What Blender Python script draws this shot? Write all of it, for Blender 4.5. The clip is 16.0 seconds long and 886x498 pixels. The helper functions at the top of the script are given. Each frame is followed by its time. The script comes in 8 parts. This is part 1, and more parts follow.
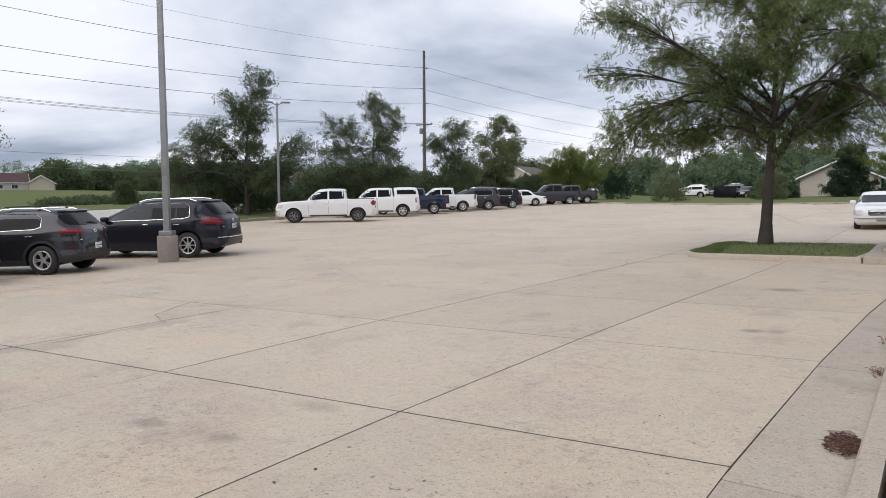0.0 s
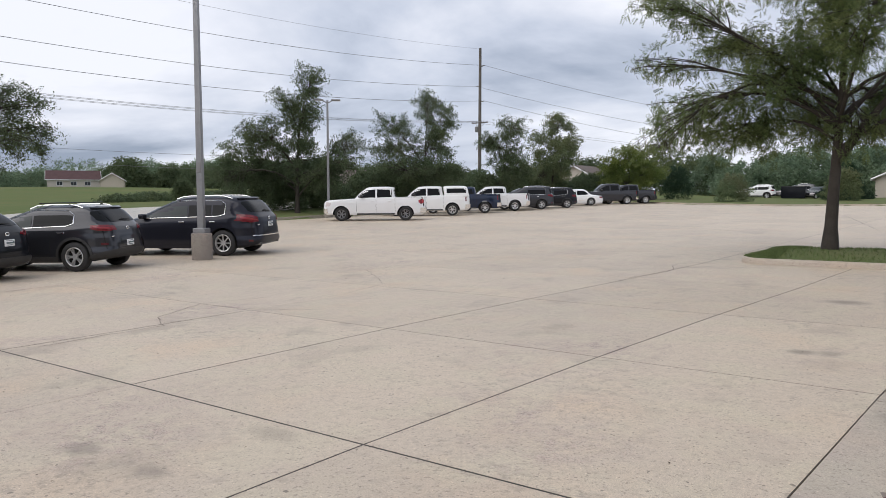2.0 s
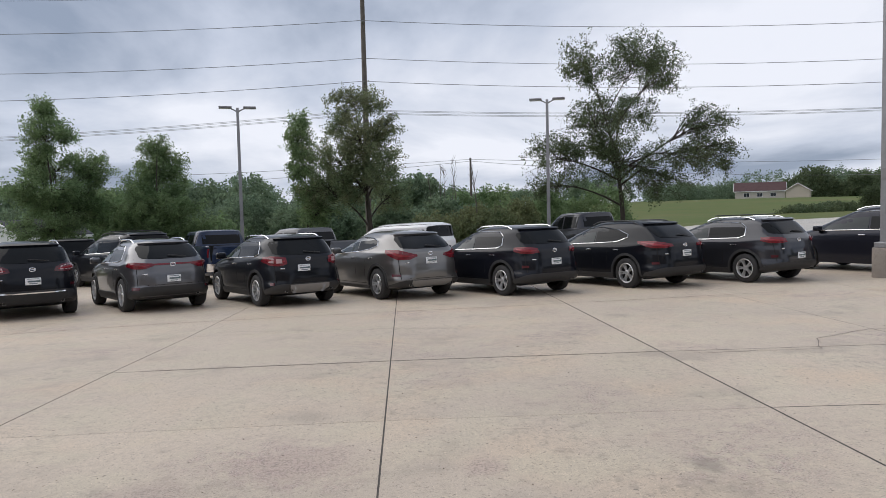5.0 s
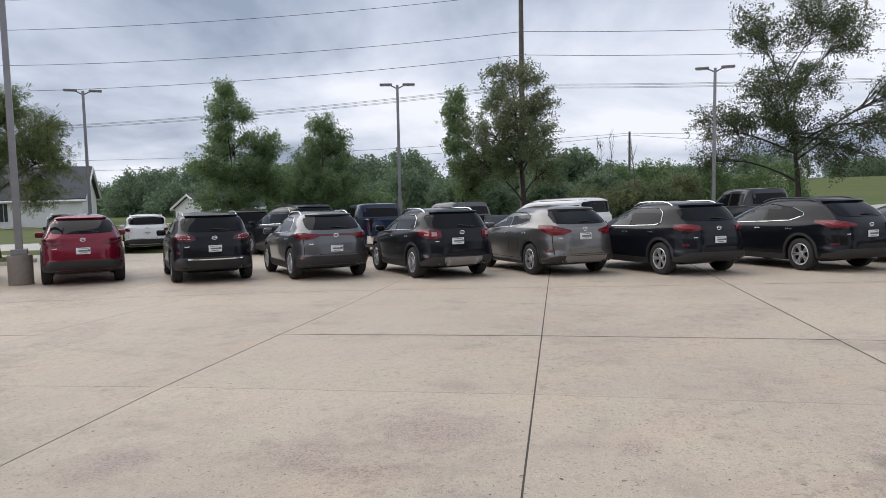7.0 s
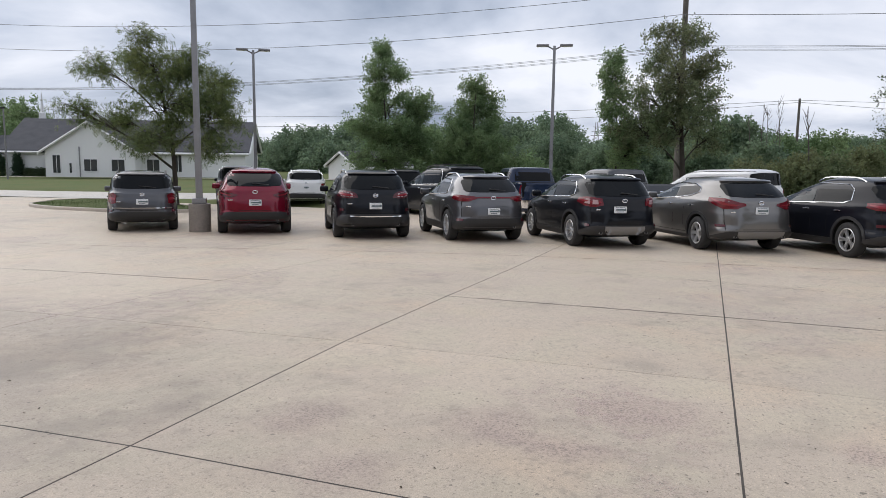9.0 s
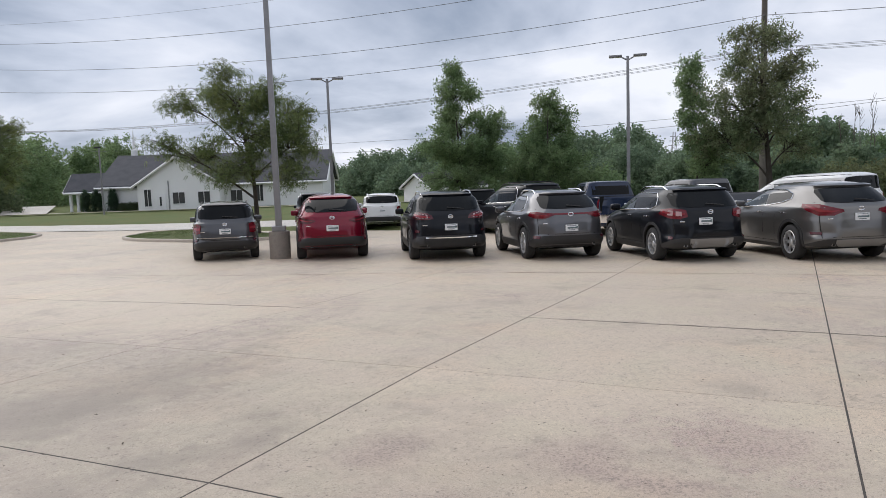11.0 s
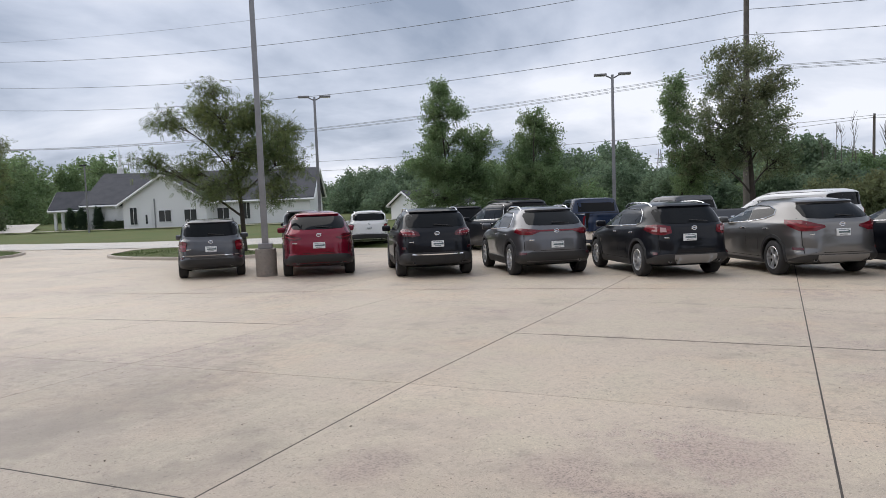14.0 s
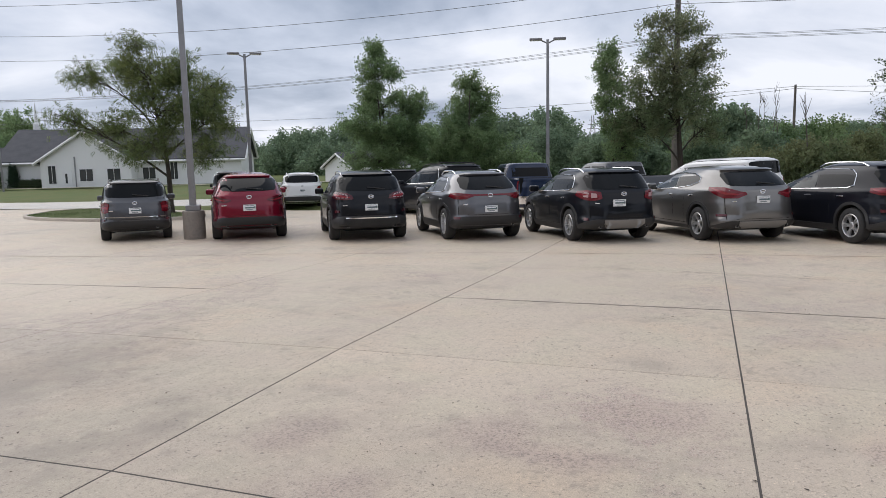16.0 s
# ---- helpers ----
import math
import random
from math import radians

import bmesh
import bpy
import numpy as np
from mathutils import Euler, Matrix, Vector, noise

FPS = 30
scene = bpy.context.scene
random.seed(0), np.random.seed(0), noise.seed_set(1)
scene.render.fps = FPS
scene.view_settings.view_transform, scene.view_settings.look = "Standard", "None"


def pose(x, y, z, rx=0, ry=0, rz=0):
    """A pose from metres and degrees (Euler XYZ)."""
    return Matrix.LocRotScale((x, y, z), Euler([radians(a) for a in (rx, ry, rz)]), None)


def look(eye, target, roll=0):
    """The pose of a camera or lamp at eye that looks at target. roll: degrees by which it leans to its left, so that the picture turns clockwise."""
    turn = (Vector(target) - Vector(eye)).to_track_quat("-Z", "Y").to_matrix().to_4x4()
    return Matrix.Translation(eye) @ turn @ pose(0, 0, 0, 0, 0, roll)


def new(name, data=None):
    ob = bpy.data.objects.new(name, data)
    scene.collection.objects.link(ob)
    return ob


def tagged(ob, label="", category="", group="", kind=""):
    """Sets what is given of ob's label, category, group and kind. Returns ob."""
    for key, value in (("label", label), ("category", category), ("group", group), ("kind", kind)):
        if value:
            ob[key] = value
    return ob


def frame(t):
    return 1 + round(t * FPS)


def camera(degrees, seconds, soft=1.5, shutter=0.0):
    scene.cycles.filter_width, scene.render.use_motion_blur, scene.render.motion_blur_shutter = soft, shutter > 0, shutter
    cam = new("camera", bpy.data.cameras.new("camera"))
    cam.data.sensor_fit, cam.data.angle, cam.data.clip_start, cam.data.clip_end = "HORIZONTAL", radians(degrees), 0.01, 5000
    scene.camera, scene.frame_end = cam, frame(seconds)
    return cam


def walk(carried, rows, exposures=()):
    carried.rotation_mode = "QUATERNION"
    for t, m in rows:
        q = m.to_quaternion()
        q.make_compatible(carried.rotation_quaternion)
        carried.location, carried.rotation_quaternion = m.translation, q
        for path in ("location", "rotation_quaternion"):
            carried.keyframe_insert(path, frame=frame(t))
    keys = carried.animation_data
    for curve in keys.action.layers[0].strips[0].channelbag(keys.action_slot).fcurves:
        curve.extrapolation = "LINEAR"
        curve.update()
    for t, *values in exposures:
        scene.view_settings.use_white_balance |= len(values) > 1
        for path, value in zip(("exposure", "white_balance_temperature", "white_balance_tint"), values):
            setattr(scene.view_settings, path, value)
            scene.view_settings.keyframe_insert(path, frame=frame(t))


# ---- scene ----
cam = camera(63.0, 16.0, soft=0.62)
PATH = [
    (0, (-0.108, 0.459, 1.742), (-1.243, 2.098, 1.583), -0.2),
    (0.5, (-0.132, 0.761, 1.738), (-1.243, 2.416, 1.57), -0.0),
    (1, (-0.152, 1.002, 1.737), (-1.279, 2.645, 1.561), 0.2),
    (1.5, (-0.07, 1.295, 1.743), (-1.251, 2.899, 1.567), 0.1),
    (2, (-0.131, 1.532, 1.728), (-1.395, 3.074, 1.566), 0.1),
    (2.5, (-0.257, 1.753, 1.77), (-1.624, 3.206, 1.626), -0.0),
    (3, (-0.263, 1.913, 1.762), (-1.752, 3.243, 1.642), 0.1),
    (3.5, (-0.223, 2.038, 1.77), (-1.89, 3.138, 1.656), 0.2),
    (4, (-0.21, 2.035, 1.761), (-2.055, 2.8, 1.648), -0.1),
    (4.5, (-0.197, 1.979, 1.773), (-2.165, 2.316, 1.663), -0.9),
    (5, (-0.221, 1.935, 1.759), (-2.218, 1.932, 1.647), -1.4),
    (5.2, (-0.258, 1.958, 1.752), (-2.252, 1.872, 1.637), -1.6),
    (7.3, (-0.235, 1.926, 1.738), (-2.168, 1.449, 1.554), -0.7),
    (7.5, (-0.316, 1.908, 1.746), (-2.237, 1.388, 1.552), -0.4),
    (8, (-0.249, 1.762, 1.761), (-2.139, 1.145, 1.541), 0.1),
    (8.5, (-0.305, 1.553, 1.745), (-2.16, 0.847, 1.5), 0.6),
    (9, (-0.323, 1.428, 1.748), (-2.145, 0.648, 1.479), 0.7),
    (9.5, (-0.395, 1.364, 1.736), (-2.18, 0.503, 1.468), -0.1),
    (10, (-0.517, 1.322, 1.741), (-2.271, 0.393, 1.489), -1.2),
    (10.2, (-0.531, 1.315, 1.746), (-2.272, 0.362, 1.503), -1.6),
    (12.5, (-0.523, 1.37, 1.753), (-2.26, 0.396, 1.562), -2.4),
    (13, (-0.511, 1.367, 1.751), (-2.255, 0.406, 1.563), -2.2),
    (13.5, (-0.493, 1.364, 1.753), (-2.242, 0.411, 1.575), -2.0),
    (14, (-0.511, 1.372, 1.734), (-2.267, 0.428, 1.566), -2.1),
    (14.5, (-0.536, 1.371, 1.739), (-2.305, 0.453, 1.57), -2.3),
    (15, (-0.542, 1.375, 1.745), (-2.33, 0.499, 1.556), -2.2),
    (15.5, (-0.54, 1.388, 1.75), (-2.348, 0.563, 1.52), -1.9),
    (16, (-0.571, 1.377, 1.744), (-2.392, 0.597, 1.47), -1.2),
]
walk(cam, [(t, look(eye, target, roll)) for t, eye, target, roll in PATH], [(0, 0.11, 6500, 11), (2, 0.07, 6480, 11), (4, -0.08, 6440, 11), (5, -0.03, 6430, 11), (9, 0.06, 6430, 11), (16, 0.06, 6420, 11)])

# ---------------------------------------------------------------- world, sun
world = bpy.data.worlds.new("sky")
scene.world = world
world.use_nodes = True
wn, wl = world.node_tree.nodes, world.node_tree.links
wn.clear()


def wnode(kind, **kw):
    n = wn.new(kind)
    for k, v in kw.items():
        if k == "inp":
            for a, b in v.items():
                n.inputs[a].default_value = b
    return n


SUN_EL, SUN_AZ = radians(48), radians(200)
sky = wn.new("ShaderNodeTexSky")
sky.sky_type = "NISHITA"
sky.sun_disc = False
sky.sun_elevation, sky.sun_rotation = SUN_EL, SUN_AZ
coord = wn.new("ShaderNodeTexCoord")
sep = wn.new("ShaderNodeSeparateXYZ")
wl.new(coord.outputs["Generated"], sep.inputs[0])
zmax = wn.new("ShaderNodeMath")
zmax.operation = "MAXIMUM"
zmax.inputs[1].default_value = 0.0
wl.new(sep.outputs["Z"], zmax.inputs[0])
zadd = wn.new("ShaderNodeMath")
zadd.operation = "ADD"
zadd.inputs[1].default_value = 0.24
wl.new(zmax.outputs[0], zadd.inputs[0])
flat = wn.new("ShaderNodeVectorMath")
flat.operation = "DIVIDE"
comb = wn.new("ShaderNodeCombineXYZ")
for k in "XYZ":
    wl.new(zadd.outputs[0], comb.inputs[k])
wl.new(coord.outputs["Generated"], flat.inputs[0])
wl.new(comb.outputs[0], flat.inputs[1])
cl1 = wn.new("ShaderNodeTexNoise")
cl1.inputs["Scale"].default_value, cl1.inputs["Detail"].default_value = 0.80, 8.0
cl1.inputs["Roughness"].default_value, cl1.inputs["Distortion"].default_value = 0.52, 0.35
wl.new(flat.outputs[0], cl1.inputs["Vector"])
cr = wn.new("ShaderNodeValToRGB")
cr.color_ramp.elements[0].position, cr.color_ramp.elements[0].color = 0.36, (0.315, 0.375, 0.485, 1)
cr.color_ramp.elements[1].position, cr.color_ramp.elements[1].color = 0.62, (0.92, 0.945, 1.02, 1)
e = cr.color_ramp.elements.new(0.48)
e.color = (0.605, 0.66, 0.775, 1)
wl.new(cl1.outputs["Fac"], cr.inputs[0])
skyscale = wn.new("ShaderNodeVectorMath")
skyscale.operation = "SCALE"
skyscale.inputs["Scale"].default_value = 0.08
wl.new(sky.outputs[0], skyscale.inputs[0])
mixw = wn.new("ShaderNodeMix")
mixw.data_type = "RGBA"
mixw.inputs["Factor"].default_value = 0.93
wl.new(skyscale.outputs[0], mixw.inputs["A"])
wl.new(cr.outputs[0], mixw.inputs["B"])
bg = wn.new("ShaderNodeBackground")
bg.inputs["Strength"].default_value = 1.0
wl.new(mixw.outputs["Result"], bg.inputs["Color"])
wout = wn.new("ShaderNodeOutputWorld")
wl.new(bg.outputs[0], wout.inputs["Surface"])

sun = new("sun", bpy.data.lights.new("sun", "SUN"))
sun.data.energy, sun.data.angle, sun.data.color = 1.75, radians(70), (1.0, 0.95, 0.88)
sun.matrix_world = look((0, 0, 50), (0 - 50 / math.tan(SUN_EL) * math.sin(SUN_AZ) * 1.0, 0 - 50 / math.tan(SUN_EL) * math.cos(SUN_AZ), 0))


# ---------------------------------------------------------------- materials
def mat(name, color, rough=0.6, metal=0.0, spec=0.5, coat=0.0, vary=0.0, scale=3.0, bump=0.0, bscale=40.0, alt=None, isle=0.0, objr=0.0, emit=None):
    """A principled material; vary mixes towards alt by two scales of noise, isle and objr shift it per island or object."""
    m = bpy.data.materials.new(name)
    m.use_nodes = True
    nt = m.node_tree
    p = nt.nodes["Principled BSDF"]
    p.inputs["Base Color"].default_value = (*color, 1)
    p.inputs["Roughness"].default_value, p.inputs["Metallic"].default_value = rough, metal
    p.inputs["Specular IOR Level"].default_value = spec
    p.inputs["Coat Weight"].default_value, p.inputs["Coat Roughness"].default_value = coat, 0.04
    tc = nt.nodes.new("ShaderNodeTexCoord")
    last = None
    if vary:
        n1, n2 = nt.nodes.new("ShaderNodeTexNoise"), nt.nodes.new("ShaderNodeTexNoise")
        n1.inputs["Scale"].default_value, n1.inputs["Detail"].default_value = scale, 5
        n2.inputs["Scale"].default_value, n2.inputs["Detail"].default_value = scale * 9, 4
        for n in (n1, n2):
            nt.links.new(tc.outputs["Object"], n.inputs["Vector"])
        av = nt.nodes.new("ShaderNodeMath")
        av.operation = "MULTIPLY_ADD"
        nt.links.new(n2.outputs["Fac"], av.inputs[0])
        av.inputs[1].default_value = 0.5
        nt.links.new(n1.outputs["Fac"], av.inputs[2])
        mr = nt.nodes.new("ShaderNodeMapRange")
        mr.inputs["From Min"].default_value, mr.inputs["From Max"].default_value = 0.5, 1.0
        mr.inputs["To Max"].default_value = vary
        nt.links.new(av.outputs[0], mr.inputs["Value"])
        mx = nt.nodes.new("ShaderNodeMix")
        mx.data_type = "RGBA"
        mx.inputs["A"].default_value = (*color, 1)
        mx.inputs["B"].default_value = (*(alt or [c * 0.5 for c in color]), 1)
        nt.links.new(mr.outputs[0], mx.inputs["Factor"])
        last = mx.outputs["Result"]
    if isle or objr:
        hs = nt.nodes.new("ShaderNodeHueSaturation")
        src = nt.nodes.new("ShaderNodeNewGeometry").outputs["Random Per Island"] if isle else nt.nodes.new("ShaderNodeObjectInfo").outputs["Random"]
        amp = isle or objr
        mr2 = nt.nodes.new("ShaderNodeMapRange")
        mr2.inputs["To Min"].default_value, mr2.inputs["To Max"].default_value = 1 - amp, 1 + amp
        nt.links.new(src, mr2.inputs["Value"])
        nt.links.new(mr2.outputs[0], hs.inputs["Value"])
        if last:
            nt.links.new(last, hs.inputs["Color"])
        else:
            hs.inputs["Color"].default_value = (*color, 1)
        last = hs.outputs[0]
    if last:
        nt.links.new(last, p.inputs["Base Color"])
    if bump:
        nb = nt.nodes.new("ShaderNodeTexNoise")
        nb.inputs["Scale"].default_value, nb.inputs["Detail"].default_value = bscale, 6
        nt.links.new(tc.outputs["Object"], nb.inputs["Vector"])
        bp = nt.nodes.new("ShaderNodeBump")
        bp.inputs["Strength"].default_value, bp.inputs["Distance"].default_value = bump, 0.02
        nt.links.new(nb.outputs["Fac"], bp.inputs["Height"])
        nt.links.new(bp.outputs[0], p.inputs["Normal"])
    if emit:
        p.inputs["Emission Color"].default_value = (*emit, 1)
        p.inputs["Emission Strength"].default_value = 1.0
    return m


def leaf_mat(name, color, alt):
    m = mat(name, color, rough=0.55, spec=0.25, vary=0.9, scale=0.35, alt=alt, isle=0.35)
    nt = m.node_tree
    p = nt.nodes["Principled BSDF"]
    tr = nt.nodes.new("ShaderNodeBsdfTranslucent")
    col = p.inputs["Base Color"].links[0].from_socket
    nt.links.new(col, tr.inputs["Color"])
    ms = nt.nodes.new("ShaderNodeMixShader")
    ms.inputs[0].default_value = 0.56
    nt.links.new(p.outputs[0], ms.inputs[1])
    nt.links.new(tr.outputs[0], ms.inputs[2])
    nt.links.new(ms.outputs[0], nt.nodes["Material Output"].inputs["Surface"])
    return m


def concrete_mat(name, color, dark, stains=0.5, objr=0.05, spots=(), bare=()):
    """Weathered broom-finished concrete: broad tone shifts, blotchy stains, speckle and fine relief, in world metres."""
    m = bpy.data.materials.new(name)
    m.use_nodes = True
    nt = m.node_tree
    N, L = nt.nodes, nt.links
    p = N["Principled BSDF"]
    p.inputs["Roughness"].default_value = 0.58
    p.inputs["Specular IOR Level"].default_value = 0.5
    geo = N.new("ShaderNodeNewGeometry")

    def noise_fac(scale, detail, lo, hi, rough=0.55):
        n = N.new("ShaderNodeTexNoise")
        n.inputs["Scale"].default_value, n.inputs["Detail"].default_value, n.inputs["Roughness"].default_value = scale, detail, rough
        L.new(geo.outputs["Position"], n.inputs["Vector"])
        r = N.new("ShaderNodeMapRange")
        r.inputs["From Min"].default_value, r.inputs["From Max"].default_value = lo, hi
        L.new(n.outputs["Fac"], r.inputs["Value"])
        return r.outputs[0], n

    def mixc(fac, a, b, amount):
        mm = N.new("ShaderNodeMath")
        mm.operation = "MULTIPLY"
        mm.inputs[1].default_value = amount
        L.new(fac, mm.inputs[0])
        x = N.new("ShaderNodeMix")
        x.data_type = "RGBA"
        L.new(mm.outputs[0], x.inputs["Factor"])
        if isinstance(a, tuple):
            x.inputs["A"].default_value = (*a, 1)
        else:
            L.new(a, x.inputs["A"])
        x.inputs["B"].default_value = (*b, 1)
        return x.outputs["Result"]

    broad, _ = noise_fac(0.22, 4, 0.38, 0.66)
    col = mixc(broad, color, tuple(c * k for c, k in zip(color, (0.80, 0.81, 0.84))), 0.8)
    warm, _ = noise_fac(0.55, 5, 0.5, 0.7)
    col = mixc(warm, col, tuple(c * k for c, k in zip(color, (1.08, 0.98, 0.86))), 0.6)
    tint, _ = noise_fac(1.6, 3, 0.45, 0.62)
    col = mixc(tint, col, tuple(c * k for c, k in zip(color, (0.95, 1.01, 0.96))), 0.6)
    _, rag_src = noise_fac(3.0, 5, 0.4, 0.6)
    blot, _ = noise_fac(0.9, 8, 0.57, 0.68, 0.62)
    col = mixc(blot, col, dark, 0.55 * stains)
    blot2, _ = noise_fac(3.4, 6, 0.62, 0.72, 0.6)
    col = mixc(blot2, col, dark, 0.60 * stains)
    light, _ = noise_fac(6.0, 5, 0.62, 0.72)
    col = mixc(light, col, tuple(min(1, c * 1.22) for c in color), 0.35)
    speck, _ = noise_fac(34, 3, 0.60, 0.70)
    col = mixc(speck, col, dark, 0.78)
    fleck, _ = noise_fac(55, 2, 0.66, 0.72)
    col = mixc(fleck, col, tuple(min(1, c * 1.4) for c in color), 0.75)
    pits, _ = noise_fac(19, 1.5, 0.715, 0.735)
    col = mixc(pits, col, tuple(c * 0.6 for c in dark), 0.9)
    mott, _ = noise_fac(13, 5, 0.50, 0.68, 0.7)
    col = mixc(mott, col, tuple(c * k for c, k in zip(color, (0.66, 0.64, 0.64))), 0.55)
    patch, _ = noise_fac(0.5, 3, 0.50, 0.62)
    scal, _ = noise_fac(9, 6, 0.52, 0.62, 0.75)
    pm = N.new("ShaderNodeMath")
    pm.operation = "MULTIPLY"
    L.new(patch, pm.inputs[0])
    L.new(scal, pm.inputs[1])
    col = mixc(pm.outputs[0], col, dark, 0.5)
    grit, gn = noise_fac(120, 3, 0.38, 0.62)
    col = mixc(grit, col, tuple(c * 0.55 for c in color), 0.55)
    # pebbly scaled patches: bare aggregate in pink, grey and dark grains
    area, _ = noise_fac(0.42, 4, 0.53, 0.66)
    ragged, _ = noise_fac(5.0, 6, 0.44, 0.58, 0.75)
    am = N.new("ShaderNodeMath")
    am.operation = "MULTIPLY"
    L.new(area, am.inputs[0])
    L.new(ragged, am.inputs[1])
    vor = N.new("ShaderNodeTexVoronoi")
    vor.inputs["Scale"].default_value = 120
    L.new(geo.outputs["Position"], vor.inputs["Vector"])
    sepc = N.new("ShaderNodeSeparateColor")
    L.new(vor.outputs["Color"], sepc.inputs[0])
    peb = N.new("ShaderNodeValToRGB")
    peb.color_ramp.interpolation = "CONSTANT"
    for pos_, c_ in ((0.14, (0.34, 0.27, 0.23, 1)), (0.36, (0.47, 0.345, 0.29, 1)), (0.62, (0.50, 0.405, 0.335, 1)), (0.88, (0.56, 0.475, 0.40, 1))):
        el = peb.color_ramp.elements.new(pos_)
        el.color = c_
    peb.color_ramp.elements[0].color = (0.16, 0.14, 0.125, 1)
    peb.color_ramp.elements[-1].color = (0.60, 0.52, 0.44, 1)
    L.new(sepc.outputs[0], peb.inputs[0])
    amx = N.new("ShaderNodeMix")
    amx.data_type = "RGBA"
    L.new(am.outputs[0], amx.inputs["Factor"])
    L.new(col, amx.inputs["A"])
    L.new(peb.outputs[0], amx.inputs["B"])
    col = amx.outputs["Result"] if stains > 0.6 else col
    # worn patches of bare pinkish aggregate with dark grains: (x, y, half length, half width)
    grains, _ = noise_fac(48, 5, 0.50, 0.60, 0.7)
    for sx_, sy_, ra_, rb_ in bare:
        sb = N.new("ShaderNodeVectorMath")
        sb.operation = "SUBTRACT"
        sb.inputs[1].default_value = (sx_, sy_, 0)
        L.new(geo.outputs["Position"], sb.inputs[0])
        ml = N.new("ShaderNodeVectorMath")
        ml.operation = "MULTIPLY"
        ml.inputs[1].default_value = (1 / ra_, 1 / rb_, 0)
        L.new(sb.outputs[0], ml.inputs[0])
        ln_ = N.new("ShaderNodeVectorMath")
        ln_.operation = "LENGTH"
        L.new(ml.outputs[0], ln_.inputs[0])
        wob = N.new("ShaderNodeMath")
        wob.operation = "MULTIPLY_ADD"
        wob.inputs[1].default_value = 1.6
        L.new(rag_src.outputs["Fac"], wob.inputs[0])
        L.new(ln_.outputs["Value"], wob.inputs[2])
        fr_ = N.new("ShaderNodeMapRange")
        fr_.interpolation_type = "SMOOTHSTEP"
        fr_.inputs["From Min"].default_value, fr_.inputs["From Max"].default_value = 1.9, 0.9
        L.new(wob.outputs[0], fr_.inputs["Value"])
        col = mixc(fr_.outputs[0], col, (0.47, 0.35, 0.30), 0.55)
        gm = N.new("ShaderNodeMath")
        gm.operation = "MULTIPLY"
        L.new(fr_.outputs[0], gm.inputs[0])
        L.new(grains, gm.inputs[1])
        col = mixc(gm.outputs[0], col, dark, 0.85)
    flake, _ = noise_fac(42, 4, 0.59, 0.66, 0.65)
    col = mixc(flake, col, dark, 0.62)
    # single soft stains and broad darker areas: (x, y, half length, half width, strength)
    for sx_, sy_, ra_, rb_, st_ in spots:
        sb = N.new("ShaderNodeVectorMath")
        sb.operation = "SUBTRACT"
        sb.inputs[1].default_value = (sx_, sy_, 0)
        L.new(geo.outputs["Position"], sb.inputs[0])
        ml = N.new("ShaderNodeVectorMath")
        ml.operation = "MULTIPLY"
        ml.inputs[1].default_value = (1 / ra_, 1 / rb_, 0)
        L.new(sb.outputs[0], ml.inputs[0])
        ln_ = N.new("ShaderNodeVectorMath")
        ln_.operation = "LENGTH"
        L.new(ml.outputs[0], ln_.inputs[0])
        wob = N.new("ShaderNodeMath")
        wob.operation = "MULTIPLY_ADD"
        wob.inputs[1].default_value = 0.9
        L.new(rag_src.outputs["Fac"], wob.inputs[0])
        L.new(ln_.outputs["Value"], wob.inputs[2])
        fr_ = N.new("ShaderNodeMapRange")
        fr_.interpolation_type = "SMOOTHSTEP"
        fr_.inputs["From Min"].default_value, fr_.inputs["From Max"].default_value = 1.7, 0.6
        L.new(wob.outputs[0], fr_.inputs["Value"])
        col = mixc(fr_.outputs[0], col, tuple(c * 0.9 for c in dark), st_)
    hs = N.new("ShaderNodeHueSaturation")
    oi = N.new("ShaderNodeObjectInfo")
    r = N.new("ShaderNodeMapRange")
    r.inputs["To Min"].default_value, r.inputs["To Max"].default_value = 1 - objr, 1 + objr
    L.new(oi.outputs["Random"], r.inputs["Value"])
    L.new(r.outputs[0], hs.inputs["Value"])
    L.new(col, hs.inputs["Color"])
    L.new(hs.outputs[0], p.inputs["Base Color"])
    bp = N.new("ShaderNodeBump")
    bp.inputs["Strength"].default_value, bp.inputs["Distance"].default_value = 0.35, 0.006
    L.new(gn.outputs["Fac"], bp.inputs["Height"])
    L.new(bp.outputs[0], p.inputs["Normal"])
    return m


# First two spots paint the near slabs' lower brightness into the concrete colour.
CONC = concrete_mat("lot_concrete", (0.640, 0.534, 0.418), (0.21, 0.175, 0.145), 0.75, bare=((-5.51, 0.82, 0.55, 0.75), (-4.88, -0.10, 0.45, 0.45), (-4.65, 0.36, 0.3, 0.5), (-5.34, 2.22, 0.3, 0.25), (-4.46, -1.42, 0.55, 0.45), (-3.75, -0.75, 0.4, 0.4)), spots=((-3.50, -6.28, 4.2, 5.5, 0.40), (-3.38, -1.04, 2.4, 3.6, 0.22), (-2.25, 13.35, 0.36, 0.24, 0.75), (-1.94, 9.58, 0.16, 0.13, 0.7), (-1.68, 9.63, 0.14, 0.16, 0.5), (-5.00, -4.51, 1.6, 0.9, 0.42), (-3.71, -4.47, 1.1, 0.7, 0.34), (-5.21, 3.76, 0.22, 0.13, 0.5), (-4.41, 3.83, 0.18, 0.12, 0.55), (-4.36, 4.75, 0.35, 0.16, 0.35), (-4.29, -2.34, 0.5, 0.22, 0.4)))
